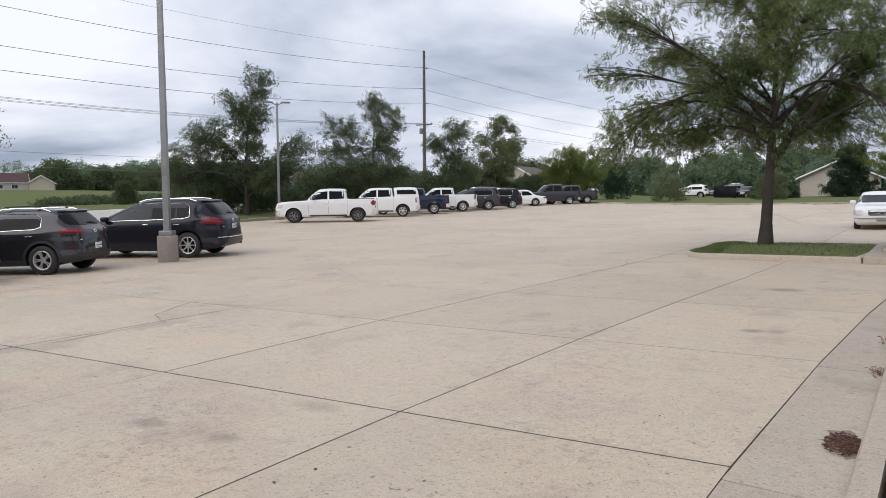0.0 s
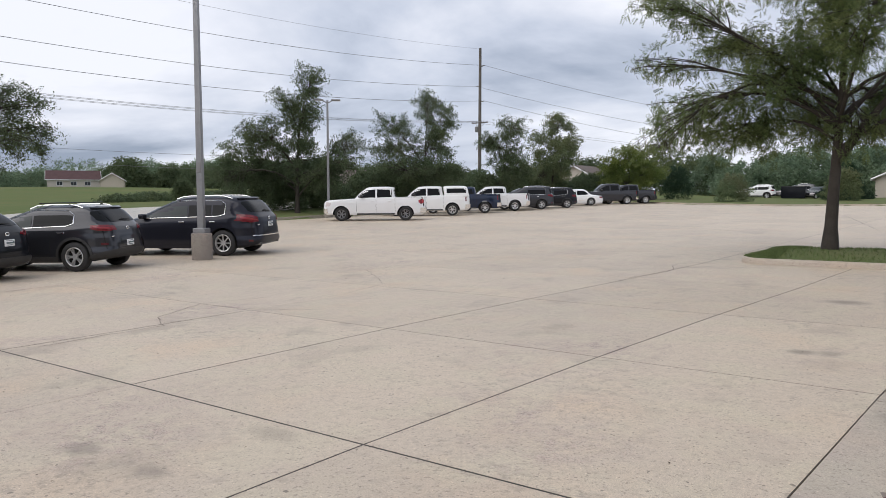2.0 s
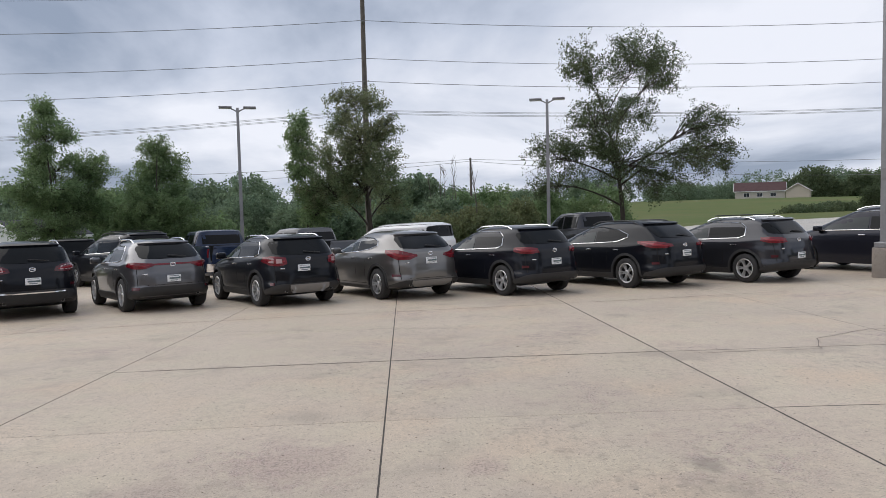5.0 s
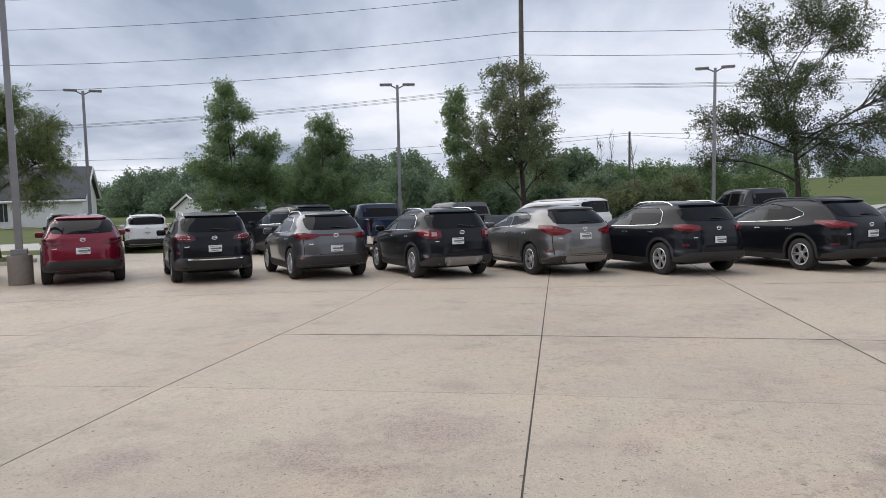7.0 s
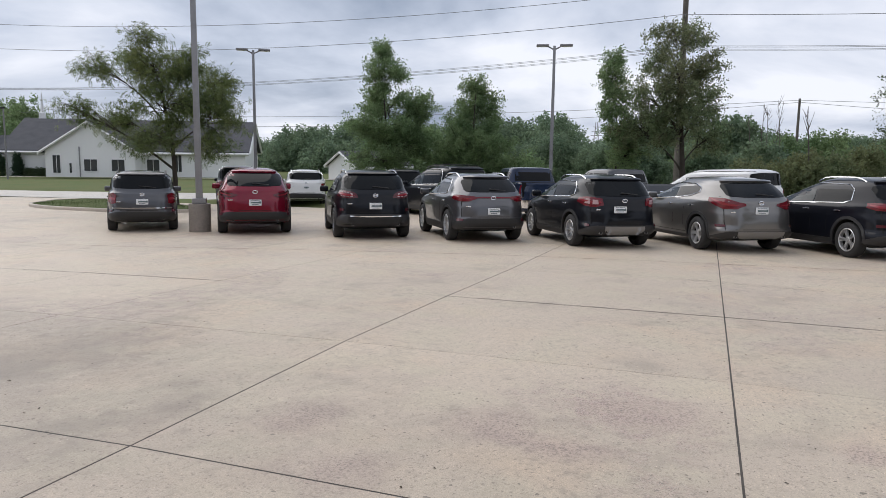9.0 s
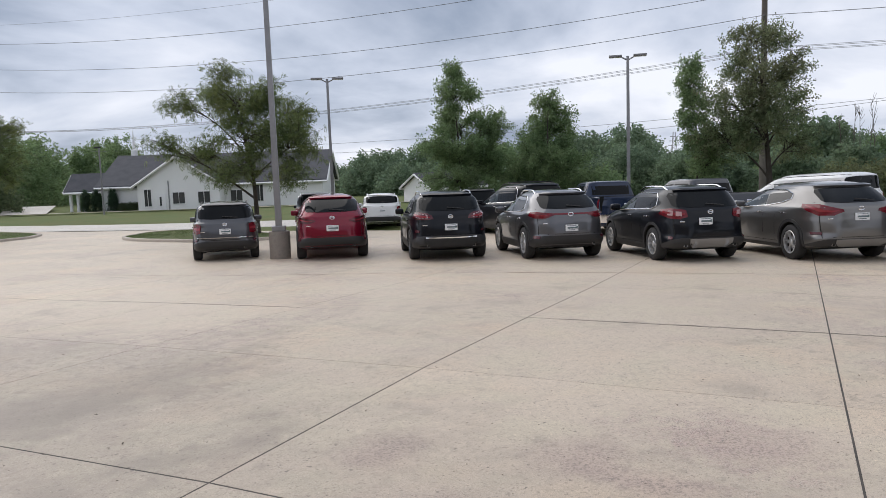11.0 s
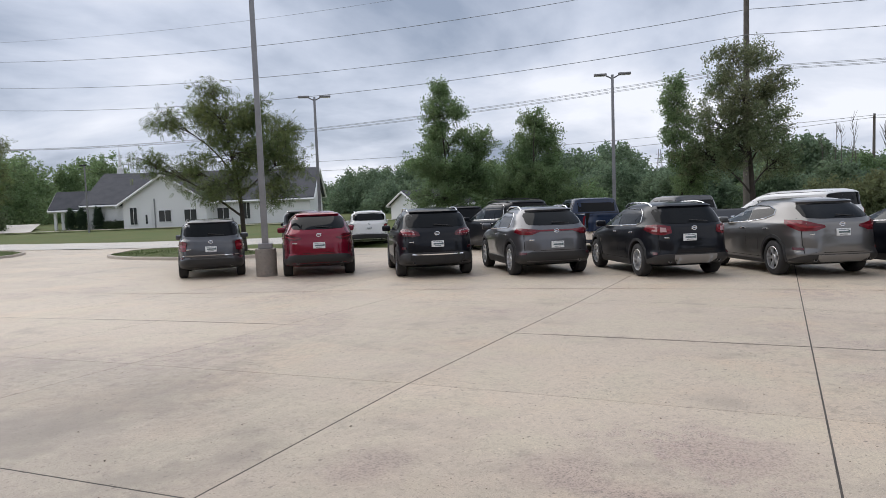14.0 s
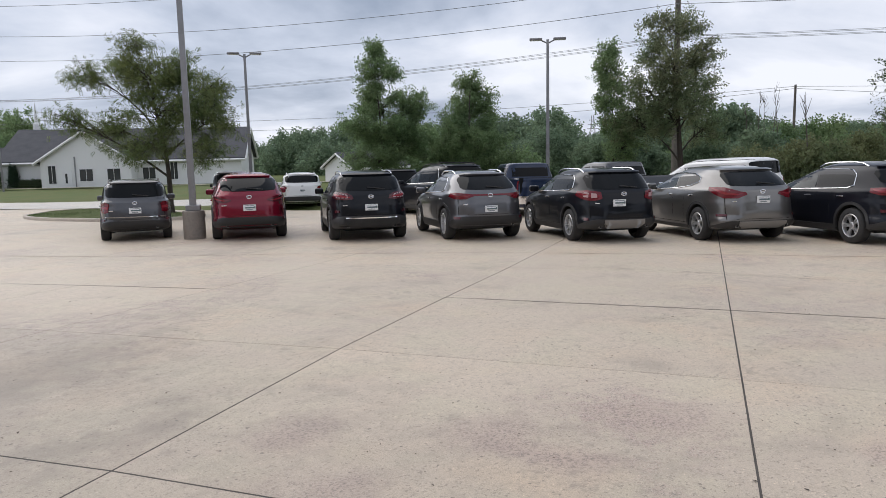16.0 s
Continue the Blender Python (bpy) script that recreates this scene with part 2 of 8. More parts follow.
KERB = concrete_mat("kerb_concrete", (0.53, 0.45, 0.37), (0.18, 0.15, 0.13), 0.8)
BASEC = concrete_mat("pole_base_concrete", (0.30, 0.26, 0.225), (0.15, 0.12, 0.10), 0.8)
ROADC = concrete_mat("road_concrete", (0.58, 0.54, 0.49), (0.3, 0.27, 0.24), 0.5)
WALKC = concrete_mat("walk_concrete", (0.55, 0.475, 0.39), (0.22, 0.19, 0.17), 0.6)
JOINT = mat("joint_sealer", (0.04, 0.034, 0.03), 0.8, vary=0.6, scale=2, alt=(0.12, 0.10, 0.085))
CRACK = mat("crack_dirt", (0.13, 0.105, 0.09), 0.9, vary=0.9, scale=3, alt=(0.30, 0.25, 0.21))
SAWCUT = mat("rusty_saw_cut", (0.20, 0.105, 0.075), 0.9, vary=0.8, scale=1.5, alt=(0.34, 0.25, 0.2))
STAIN = mat("damp_stain", (0.23, 0.19, 0.16), 0.75, vary=0.7, scale=5, alt=(0.15, 0.12, 0.10))
MULCH = mat("mulch", (0.10, 0.045, 0.03), 0.9, isle=0.5)
GRASS = mat("turf", (0.105, 0.145, 0.055), 0.9, spec=0.1, vary=0.9, scale=0.5, alt=(0.15, 0.15, 0.065), bump=0.6, bscale=25)
FIELD = mat("meadow", (0.100, 0.140, 0.052), 0.95, spec=0.05, vary=0.9, scale=0.045, alt=(0.145, 0.145, 0.065), bump=0.6, bscale=6)
BLADE = mat("grass_blade", (0.115, 0.155, 0.055), 0.7, spec=0.2, isle=0.4)
BARK = mat("bark", (0.06, 0.05, 0.042), 0.9, vary=0.9, scale=4, alt=(0.035, 0.028, 0.022), bump=0.9, bscale=30)
LEAF_LOCUST = leaf_mat("locust_leaves", (0.118, 0.175, 0.072), (0.20, 0.215, 0.082))
LEAF_SLOC = leaf_mat("open_locust_leaves", (0.14, 0.19, 0.10), (0.22, 0.225, 0.11))
LEAF_DARK = leaf_mat("dark_leaves", (0.095, 0.135, 0.075), (0.13, 0.155, 0.075))
LEAF_GREEN = leaf_mat("maple_leaves", (0.18, 0.275, 0.135), (0.225, 0.285, 0.135))
LEAF_RUST = leaf_mat("rusting_leaves", (0.165, 0.245, 0.125), (0.235, 0.215, 0.13))
LEAF_YELLOW = leaf_mat("yellowing_leaves", (0.15, 0.21, 0.06), (0.22, 0.24, 0.07))
LEAF_FIR = leaf_mat("fir_needles", (0.04, 0.075, 0.045), (0.06, 0.095, 0.055))
# Far foliage: extra blue in the colour stands for aerial haze.
LEAF_FAR = leaf_mat("hazed_woodland_leaves", (0.165, 0.24, 0.16), (0.205, 0.265, 0.155))
STEEL = mat("galvanised_steel", (0.30, 0.30, 0.31), 0.45, metal=0.6, vary=0.5, scale=1.5)
LAMPHEAD = mat("lamp_head_grey", (0.22, 0.215, 0.22), 0.5, metal=0.3)
WOODPOLE = mat("weathered_pole_wood", (0.10, 0.085, 0.075), 0.9, vary=0.8, scale=2, alt=(0.17, 0.15, 0.13), bump=0.5, bscale=20)
WIRE = mat("overhead_wire", (0.20, 0.20, 0.21), 0.6)
GREENPOST = mat("green_post_paint", (0.02, 0.045, 0.035), 0.5)
WHITEWALL = mat("white_siding", (0.78, 0.78, 0.77), 0.8, vary=0.25, scale=0.3, alt=(0.66, 0.66, 0.66))
CREAMWALL = mat("beige_siding", (0.50, 0.45, 0.39), 0.8, vary=0.3, scale=0.4)
ROOFDARK = mat("slate_shingles", (0.045, 0.048, 0.058), 0.85, vary=0.7, scale=1.2, alt=(0.08, 0.08, 0.09), bump=0.4, bscale=8)
ROOFRED = mat("brown_shingles", (0.085, 0.042, 0.042), 0.85, vary=0.6, scale=1)
ROOFBROWN = mat("grey_brown_shingles", (0.15, 0.12, 0.105), 0.85, vary=0.6, scale=1)
TRIM = mat("white_trim", (0.75, 0.75, 0.75), 0.6)
WINDARK = mat("house_window_glass", (0.03, 0.035, 0.04), 0.08, spec=0.6)
# vehicles
GLASS = mat("tinted_glass", (0.006, 0.007, 0.008), 0.03, spec=0.16)
GLASSCLEAR = mat("light_tinted_glass", (0.028, 0.036, 0.038), 0.03, spec=0.27)
TYRE = mat("tyre_rubber", (0.02, 0.02, 0.021), 0.8, vary=0.5, scale=6, alt=(0.045, 0.042, 0.04))
PLASTIC = mat("black_plastic", (0.022, 0.022, 0.024), 0.55, vary=0.4, scale=8, alt=(0.035, 0.034, 0.033))
SKID = mat("silver_plastic", (0.27, 0.26, 0.25), 0.45, metal=0.3)
CHROME = mat("chrome", (0.82, 0.82, 0.83), 0.12, metal=1.0)
ALLOY = mat("alloy", (0.72, 0.72, 0.73), 0.3, metal=0.75)
ALLOYDARK = mat("dark_alloy", (0.25, 0.25, 0.26), 0.3, metal=0.8)
# Near-black of wheel wells and gaps; also painted shade behind spokes, in exhausts.
WELLSHADE = mat("well_and_shade_black", (0.008, 0.008, 0.008), 0.9)
REDGLOW = mat("bright_red_lens", (0.26, 0.02, 0.032), 0.2, spec=0.5, coat=0.2)
PALELENS = mat("pale_pink_lens", (0.50, 0.33, 0.35), 0.2, spec=0.5, coat=0.2)
REDLENS = mat("red_lamp_lens", (0.135, 0.006, 0.013), 0.2, spec=0.5, coat=0.2)
SMOKELENS = mat("smoked_red_lens", (0.075, 0.012, 0.018), 0.2, spec=0.5, coat=0.2)
CLEARLENS = mat("clear_lamp_lens", (0.62, 0.55, 0.55), 0.12, spec=0.7, coat=0.6)
PLATE = mat("dealer_plate_white", (0.78, 0.79, 0.80), 0.4)
PLATEINK = mat("dealer_plate_ink", (0.12, 0.16, 0.17), 0.6)


def paint(name, c, metal=0.35, rough=0.28):
    return mat(name, c, rough, metal=metal, spec=0.12, coat=0.38 if max(c) < 0.04 else 0.85, vary=0.2, scale=1.1, alt=[x * 0.75 + 0.001 for x in c])


P_BLACK = paint("black_paint", (0.0055, 0.0065, 0.010), 0.0)
P_NAVYBLACK = paint("blue_black_paint", (0.007, 0.008, 0.013), 0.0)
P_CHARCOAL = paint("charcoal_paint", (0.032, 0.033, 0.04), 0.5)
P_SLATE = paint("dark_grey_blue_paint", (0.019, 0.020, 0.029), 0.4)
P_GREY = paint("grey_metallic_paint", (0.125, 0.124, 0.132), 0.7)
P_SILVERGREY = paint("mineral_grey_paint", (0.175, 0.17, 0.165), 0.75)
P_RED = paint("crystal_red_paint", (0.19, 0.005, 0.022), 0.35, 0.25)
P_DKRED = paint("dark_red_paint", (0.13, 0.012, 0.016), 0.3)
P_WHITE = paint("white_paint", (0.80, 0.80, 0.80), 0.0)
P_SILVER = paint("silver_white_paint", (0.76, 0.76, 0.765), 0.05)
P_BLUE = paint("deep_blue_paint", (0.010, 0.020, 0.050), 0.4)
P_MIDGREY = paint("mid_grey_paint", (0.085, 0.087, 0.095), 0.5)


# ---------------------------------------------------------------- small mesh helpers
def sm(a, b, v):
    q = min(1.0, max(0.0, (v - a) / (b - a)))
    return q * q * (3 - 2 * q)


def hlot(x, y):
    """Height of the ground: the lot falls to the west and to the south, and levels out along its north-west edge."""
    base = 0.0122 * min(max(y, -40), 110)
    if x > -19:
        return 0.0255 * min(x, 40) + base
    k = 0.031 + (0.004 - 0.031) * sm(-6, 22, y)
    return -0.4845 + k * max(x + 19, -15) + base


def ground_z(x, y):
    """The lot, and past it the far land: a meadow that rises to the north-west and a low, level rest."""
    z = max(hlot(x, y), -2.2) + 0.62 * sm(-40, -50, x) * sm(6, 26, y)
    u = x + 0.13 * y
    if u < -52:
        f = sm(-52, -260, u) * sm(-25, 25, y) * (1 - 0.6 * sm(120, 260, y))
        z += sm(-52, -120, u) * (-1.4 + 0.0122 * min(max(y, -40), 110) - z)
        z += f * 2.7
    return z


def ground_frame(x, y, yaw, size=1.0):
    """A pose on the lot at x, y, facing yaw degrees, tilted with the ground; size scales the thing."""
    d = 1.0
    nx, ny = (hlot(x - d, y) - hlot(x + d, y)) / (2 * d), (hlot(x, y - d) - hlot(x, y + d)) / (2 * d)
    up = Vector((nx, ny, 1)).normalized()
    ahead = Vector((math.cos(radians(yaw)), math.sin(radians(yaw)), 0))
    ahead = (ahead - up * ahead.dot(up)).normalized()
    left = up.cross(ahead)
    m = Matrix((ahead, left, up)).transposed().to_4x4() @ Matrix.Scale(size, 4)
    m.translation = (x, y, hlot(x, y))
    return m


def mesh_of(name, verts, faces, mats, smooth=True, sharp=35):
    me = bpy.data.meshes.new(name)
    me.from_pydata([tuple(map(float, v)) for v in verts], [], faces)
    for m in mats if isinstance(mats, (list, tuple)) else [mats]:
        me.materials.append(m)
    me.validate()
    if smooth:
        me.polygons.foreach_set("use_smooth", [True] * len(me.polygons))
        me.set_sharp_from_angle(angle=radians(sharp))
    me.update()
    return me


def child(name, me, parent, label="", m=None):
    ob = new(name, me)
    ob.parent = parent
    if m is not None:
        ob.matrix_basis = m
    if label:
        tagged(ob, label)
    return ob


def part(name, bm, material, parent, label="", smooth=False):
    me = bpy.data.meshes.new(name)
    bm.to_mesh(me)
    bm.free()
    for m in material if isinstance(material, (list, tuple)) else [material]:
        me.materials.append(m)
    if smooth:
        me.polygons.foreach_set("use_smooth", [True] * len(me.polygons))
        me.set_sharp_from_angle(angle=radians(40))
    ob = new(name, me)
    ob.parent = parent
    if label:
        tagged(ob, label)
    return ob


def thing(name, label, category, group="", kind="", m=None):
    ob = tagged(new(name), label, category, group, kind)
    if m is not None:
        ob.matrix_basis = m
    return ob


def box_bm(x0, x1, y0, y1, z0, z1, bevel=0.0, bm=None, seg=2):
    b = bm or bmesh.new()
    r = bmesh.ops.create_cube(b, size=1, matrix=Matrix.LocRotScale(((x0 + x1) / 2, (y0 + y1) / 2, (z0 + z1) / 2), None, (abs(x1 - x0), abs(y1 - y0), abs(z1 - z0))))
    if bevel:
        edges = list({e for v in r["verts"] for e in v.link_edges})
        bmesh.ops.bevel(b, geom=edges, offset=bevel, segments=seg, affect="EDGES", profile=0.6)
    return b


def lathe(profile, n=24, axis="z", close=False):
    """Verts and faces of a profile [(radius, along)] turned round an axis."""
    vs, fs = [], []
    for i in range(n):
        a = 2 * math.pi * i / n
        for r, h in profile:
            c, s = r * math.cos(a), r * math.sin(a)
            vs.append((c, s, h) if axis == "z" else (c, h, s))
    k = len(profile)
    for i in range(n):
        for j in range(k - 1 + (1 if close else 0)):
            a, b = i * k + j, i * k + (j + 1) % k
            c, d = ((i + 1) % n) * k + (j + 1) % k, ((i + 1) % n) * k + j
            fs.append((a, b, c, d) if axis != "z" else (a, d, c, b))
    return vs, fs


def tube(points, radii, n=8):
    """Verts and faces of a tube along points."""
    vs, fs = [], []
    pts = [Vector(p) for p in points]
    for i, p in enumerate(pts):
        d = (pts[min(i + 1, len(pts) - 1)] - pts[max(i - 1, 0)]).normalized()
        a = d.cross(Vector((0, 0, 1)) if abs(d.z) < 0.9 else Vector((1, 0, 0))).normalized()
        b = d.cross(a)
        for k in range(n):
            t = 2 * math.pi * k / n
            vs.append(p + (a * math.cos(t) + b * math.sin(t)) * radii[i])
    for i in range(len(pts) - 1):
        for k in range(n):
            fs.append((i * n + k, i * n + (k + 1) % n, (i + 1) * n + (k + 1) % n, (i + 1) * n + k))
    fs.append(tuple(range(n))[::-1])
    fs.append(tuple((len(pts) - 1) * n + k for k in range(n)))
    return vs, fs


def merge(*vf):
    vs, fs = [], []
    for v, f in vf:
        o = len(vs)
        vs += list(v)
        fs += [tuple(i + o for i in q) for q in f]
    return vs, fs


# ---------------------------------------------------------------- vehicles
def pchip(xs, ys):
    xs, ys = np.array(xs, float), np.array(ys, float)
    hh, d = np.diff(xs), np.diff(ys) / np.diff(xs)
    m = np.zeros(len(xs))
    m[0], m[-1] = d[0], d[-1]
    for i in range(1, len(xs) - 1):
        if d[i - 1] * d[i] > 0:
            w1, w2 = 2 * hh[i] + hh[i - 1], hh[i] + 2 * hh[i - 1]
            m[i] = (w1 + w2) / (w1 / d[i - 1] + w2 / d[i])

    def f(x):
        x = min(max(x, xs[0]), xs[-1])
        i = min(int(np.searchsorted(xs, x, "right")) - 1, len(xs) - 2)
        t, k = (x - xs[i]) / hh[i], hh[i]
        return (2 * t**3 - 3 * t**2 + 1) * ys[i] + (t**3 - 2 * t**2 + t) * k * m[i] + (-2 * t**3 + 3 * t**2) * ys[i + 1] + (t**3 - t**2) * k * m[i + 1]

    return f


class Shell:
    """A vehicle's skin: level by level a rounded rectangle. Levels: (z, x rear, x front, half width, squareness)."""

    def __init__(self, levels):
        z = [q[0] for q in levels]
        self.z = z
        self.f = [pchip(z, [q[i] for q in levels]) for i in (1, 2, 3, 4)]

    def at(self, z):
        xr, xf, b, n = (f(z) for f in self.f)
        return (xr + xf) / 2, (xf - xr) / 2, b, n

    def wrap(self, a, z):
        """a: degrees from the middle of the tail, to the left."""
        xc, ax, b, n = self.at(z)
        c, s = math.cos(radians(a)), math.sin(radians(a))
        return Vector((xc - ax * math.copysign(abs(c) ** (2 / n), c), b * math.copysign(abs(s) ** (2 / n), s), z))

    def side(self, sgn):
        def p(x, z):
            xc, ax, b, n = self.at(z)
            q = min(0.9999, abs((x - xc) / ax))
            return Vector((x, sgn * b * (1 - q**n) ** (1 / n), z))
        return p

    def rear(self, y, z):
        xc, ax, b, n = self.at(z)
        q = min(0.9999, abs(y / b))
        return Vector((xc - ax * (1 - q**n) ** (1 / n), y, z))

    def front(self, y, z):
        xc, ax, b, n = self.at(z)
        q = min(0.9999, abs(y / b))
        return Vector((xc + ax * (1 - q**n) ** (1 / n), y, z))

    def solid(self, rings=44, n=64):
        zs = sorted(set(list(np.linspace(self.z[0], self.z[-1], rings)) + list(self.z)))
        vs, fs = [], []
        for z in zs:
            for k in range(n):
                vs.append(self.wrap(360 * k / n, z))
        for i in range(len(zs) - 1):
            for k in range(n):
                fs.append((i * n + k, i * n + (k + 1) % n, (i + 1) * n + (k + 1) % n, (i + 1) * n + k)[::-1])
        fs.append(tuple(range(n)))
        fs.append(tuple((len(zs) - 1) * n + k for k in range(n))[::-1])
        return vs, fs


def panel(P, cols, thick=0.006, rows=3, k=14, sink=0.012):
    """A slab that hugs the surface P(u, z). cols: (u, low, high)."""
    us = [c[0] for c in cols]
    uu = np.linspace(us[0], us[-1], k + 1)
    uu = sorted(set(list(uu) + us), reverse=us[0] > us[-1])
    order = np.argsort(us)
    sx = np.array(us)[order]
    lo, hi = np.interp(uu, sx, np.array([c[1] for c in cols])[order]), np.interp(uu, sx, np.array([c[2] for c in cols])[order])
    nu = len(uu)
    outer, inner = [], []
    du = (us[-1] - us[0]) * 1e-3
    for i, u in enumerate(uu):
        for j in range(rows + 1):
            z = lo[i] + (hi[i] - lo[i]) * j / rows
            p = P(u, z)
            nrm = (P(u + du, z) - P(u - du, z)).cross(P(u, z + 1e-3) - P(u, z - 1e-3))
            nrm = nrm.normalized() if nrm.length > 1e-12 else Vector((0, 0, 1))
            ref = Vector((0, p.y, 0)) if abs(p.y) > 0.45 * 2 else Vector((p.x - 1.4, p.y, 0))
            if nrm.dot(Vector((p.x - 1.4, p.y * 1.5, 0))) < 0:
                nrm = -nrm
            outer.append(p + nrm * thick)
            inner.append(p - nrm * sink)
    r = rows + 1
    vs, fs = outer + inner, []
    o = len(outer)
    for i in range(nu - 1):
        for j in range(rows):
            a, b, c, d = i * r + j, (i + 1) * r + j, (i + 1) * r + j + 1, i * r + j + 1
            fs += [(a, b, c, d), (o + d, o + c, o + b, o + a)]
    for i in range(nu - 1):
        a, b = i * r, (i + 1) * r
        fs += [(a, o + a, o + b, b), (b + rows, o + b + rows, o + a + rows, a + rows)]
    for j in range(rows):
        a = j
        b = (nu - 1) * r + j
        fs += [(a + 1, o + a + 1, o + a, a), (b, o + b, o + b + 1, b + 1)]
    return vs, fs


def fix_normals(me):
    b = bmesh.new()
    b.from_mesh(me)
    bmesh.ops.recalc_face_normals(b, faces=b.faces)
    b.to_mesh(me)
    b.free()
    return me


def add_panel(car, name, P, cols, material, thick=0.006, rows=3, k=14, label=""):
    vs, fs = panel(P, cols, thick, rows, k)
    me = fix_normals(mesh_of(name, vs, fs, material, True, 40))
    return child(name, me, car, label)


def outline(cols, w, P, steps=16):
    """A trim strip of width w round a side window given by cols."""
    us = np.array([c[0] for c in cols])
    order = np.argsort(us)
    lo, hi = np.array([c[1] for c in cols])[order], np.array([c[2] for c in cols])[order]
    us = us[order]
    uu = np.unique(np.concatenate([np.linspace(us[0], us[-1], steps), us]))
    L, H = np.interp(uu, us, lo), np.interp(uu, us, hi)
    ring = [(u, z) for u, z in zip(uu, H)] + [(u, z) for u, z in zip(uu[::-1], L[::-1])]
    pts = [P(u, z) + Vector((0, math.copysign(0.006, P(u, z).y), 0)) for u, z in ring]
    pts.append(pts[0])
    return tube(pts, [w / 2] * len(pts), 5)


WHEELS = {}


def wheel_meshes(R, rim_r, spokes, dark=False):
    key = (R, rim_r, spokes, dark)
    if key in WHEELS:
        return WHEELS[key]
    w = 0.115
    prof = [(rim_r, -w * 0.85), (rim_r + 0.012, -w), (R - 0.03, -w), (R - 0.006, -w * 0.8), (R, -w * 0.5), (R, w * 0.5), (R - 0.006, w * 0.8), (R - 0.03, w), (rim_r + 0.012, w), (rim_r, w * 0.85)]
    tv, tf = lathe(prof, 36, "y", close=True)
    tyre = fix_normals(mesh_of("tyre", tv, tf, TYRE, True, 50))
    parts = [lathe([(rim_r + 0.008, w * 0.86), (rim_r - 0.008, w * 0.98), (rim_r - 0.022, w * 0.92), (rim_r - 0.03, w * 0.3), (rim_r + 0.004, w * 0.3)], 36, "y", close=True)]
    hub_y = w * 0.72
    parts.append(lathe([(0.0005, hub_y + 0.012), (0.055, hub_y + 0.008), (0.068, hub_y - 0.01), (0.068, hub_y - 0.05), (0.0005, hub_y - 0.05)], 16, "y"))
    for s in range(spokes):
        a0 = 2 * math.pi * s / spokes
        twin = (-0.11, 0.11) if spokes <= 6 else (0.0,)
        for off in twin:
            vs = []
            for r, hw, yy in ((0.05, 0.019, hub_y), (rim_r * 0.55, 0.0135, hub_y + 0.006), (rim_r - 0.01, 0.017, w * 0.92)):
                a = a0 + off * (1.4 if r > 0.1 else 0.6)
                cx, cz = r * math.cos(a), r * math.sin(a)
                tx, tz = -math.sin(a) * hw, math.cos(a) * hw
                vs += [(cx - tx, yy, cz - tz), (cx + tx, yy, cz + tz), (cx + tx, yy - 0.035, cz + tz), (cx - tx, yy - 0.035, cz - tz)]
            fs = []
            for i in range(2):
                for q in range(4):
                    fs.append((i * 4 + q, i * 4 + (q + 1) % 4, i * 4 + 4 + (q + 1) % 4, i * 4 + 4 + q))
            fs += [(3, 2, 1, 0), (8, 9, 10, 11)]
            parts.append((vs, fs))
    rim = fix_normals(mesh_of("rim", *merge(*parts), ALLOYDARK if dark else ALLOY, True, 35))
    # A near-black disc stands in for the shade between the spokes.
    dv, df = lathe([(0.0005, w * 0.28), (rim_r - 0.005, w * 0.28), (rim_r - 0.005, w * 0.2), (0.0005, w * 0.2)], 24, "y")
    disc = fix_normals(mesh_of("brake_shadow_disc", dv, df, WELLSHADE, False))
    WHEELS[key] = (tyre, rim, disc)
    return WHEELS[key]


def cut(vf, mats, cutters):
    """A solid with cutters taken out of it, as a mesh; the cut faces take the second material."""
    vs, fs = vf
    me = fix_normals(mesh_of("body", vs, fs, mats, True))
    ob = new("body", me)
    tmp = []
    for cv, cf in cutters:
        cme = fix_normals(mesh_of("cutter", cv, cf, mats, True))
        cme.polygons.foreach_set("material_index", [1] * len(cme.polygons))
        co = new("cutter", cme)
        md = ob.modifiers.new("cut", "BOOLEAN")
        md.operation, md.object, md.solver = "DIFFERENCE", co, "EXACT"
        tmp.append(co)
    dg = bpy.context.evaluated_depsgraph_get()
    res = bpy.data.meshes.new_from_object(ob.evaluated_get(dg))
    for o in [ob, *tmp]:
        d = o.data
        bpy.data.objects.remove(o)
        bpy.data.meshes.remove(d)
    res.polygons.foreach_set("use_smooth", [True] * len(res.polygons))
    res.set_sharp_from_angle(angle=radians(32))
    return res


def drum(x, r, y0, y1, z, n=32):
    v = [(x + r * math.cos(2 * math.pi * i / n), y, z + r * math.sin(2 * math.pi * i / n)) for y in (y0, y1) for i in range(n)]
    f = [(i, (i + 1) % n, n + (i + 1) % n, n + i) for i in range(n)] + [tuple(range(n))[::-1], tuple(range(n, 2 * n))]
    return v, f


def wheels(car, wb, tr, R, rim_r, spokes, dark=False):
    tyre, rim, disc = wheel_meshes(R, rim_r, spokes, dark)
    for x in (0, wb):
        for s in (1, -1):
            w = child("wheel", None, car, m=pose(x, s * (tr / 2), R, 0, 0, 0 if s > 0 else 180))
            child("tyre", tyre, w)
            child("rim", rim, w)
            child("spoke_shade_disc", disc, w)


def place_box(car, name, c, size, material, bevel=0.006, rot=(0, 0, 0), label=""):
    bm = box_bm(-size[0] / 2, size[0] / 2, -size[1] / 2, size[1] / 2, -size[2] / 2, size[2] / 2, bevel)
    o = part(name, bm, material, car, label, smooth=True)
    o.matrix_basis = pose(*c, *rot)
    return o


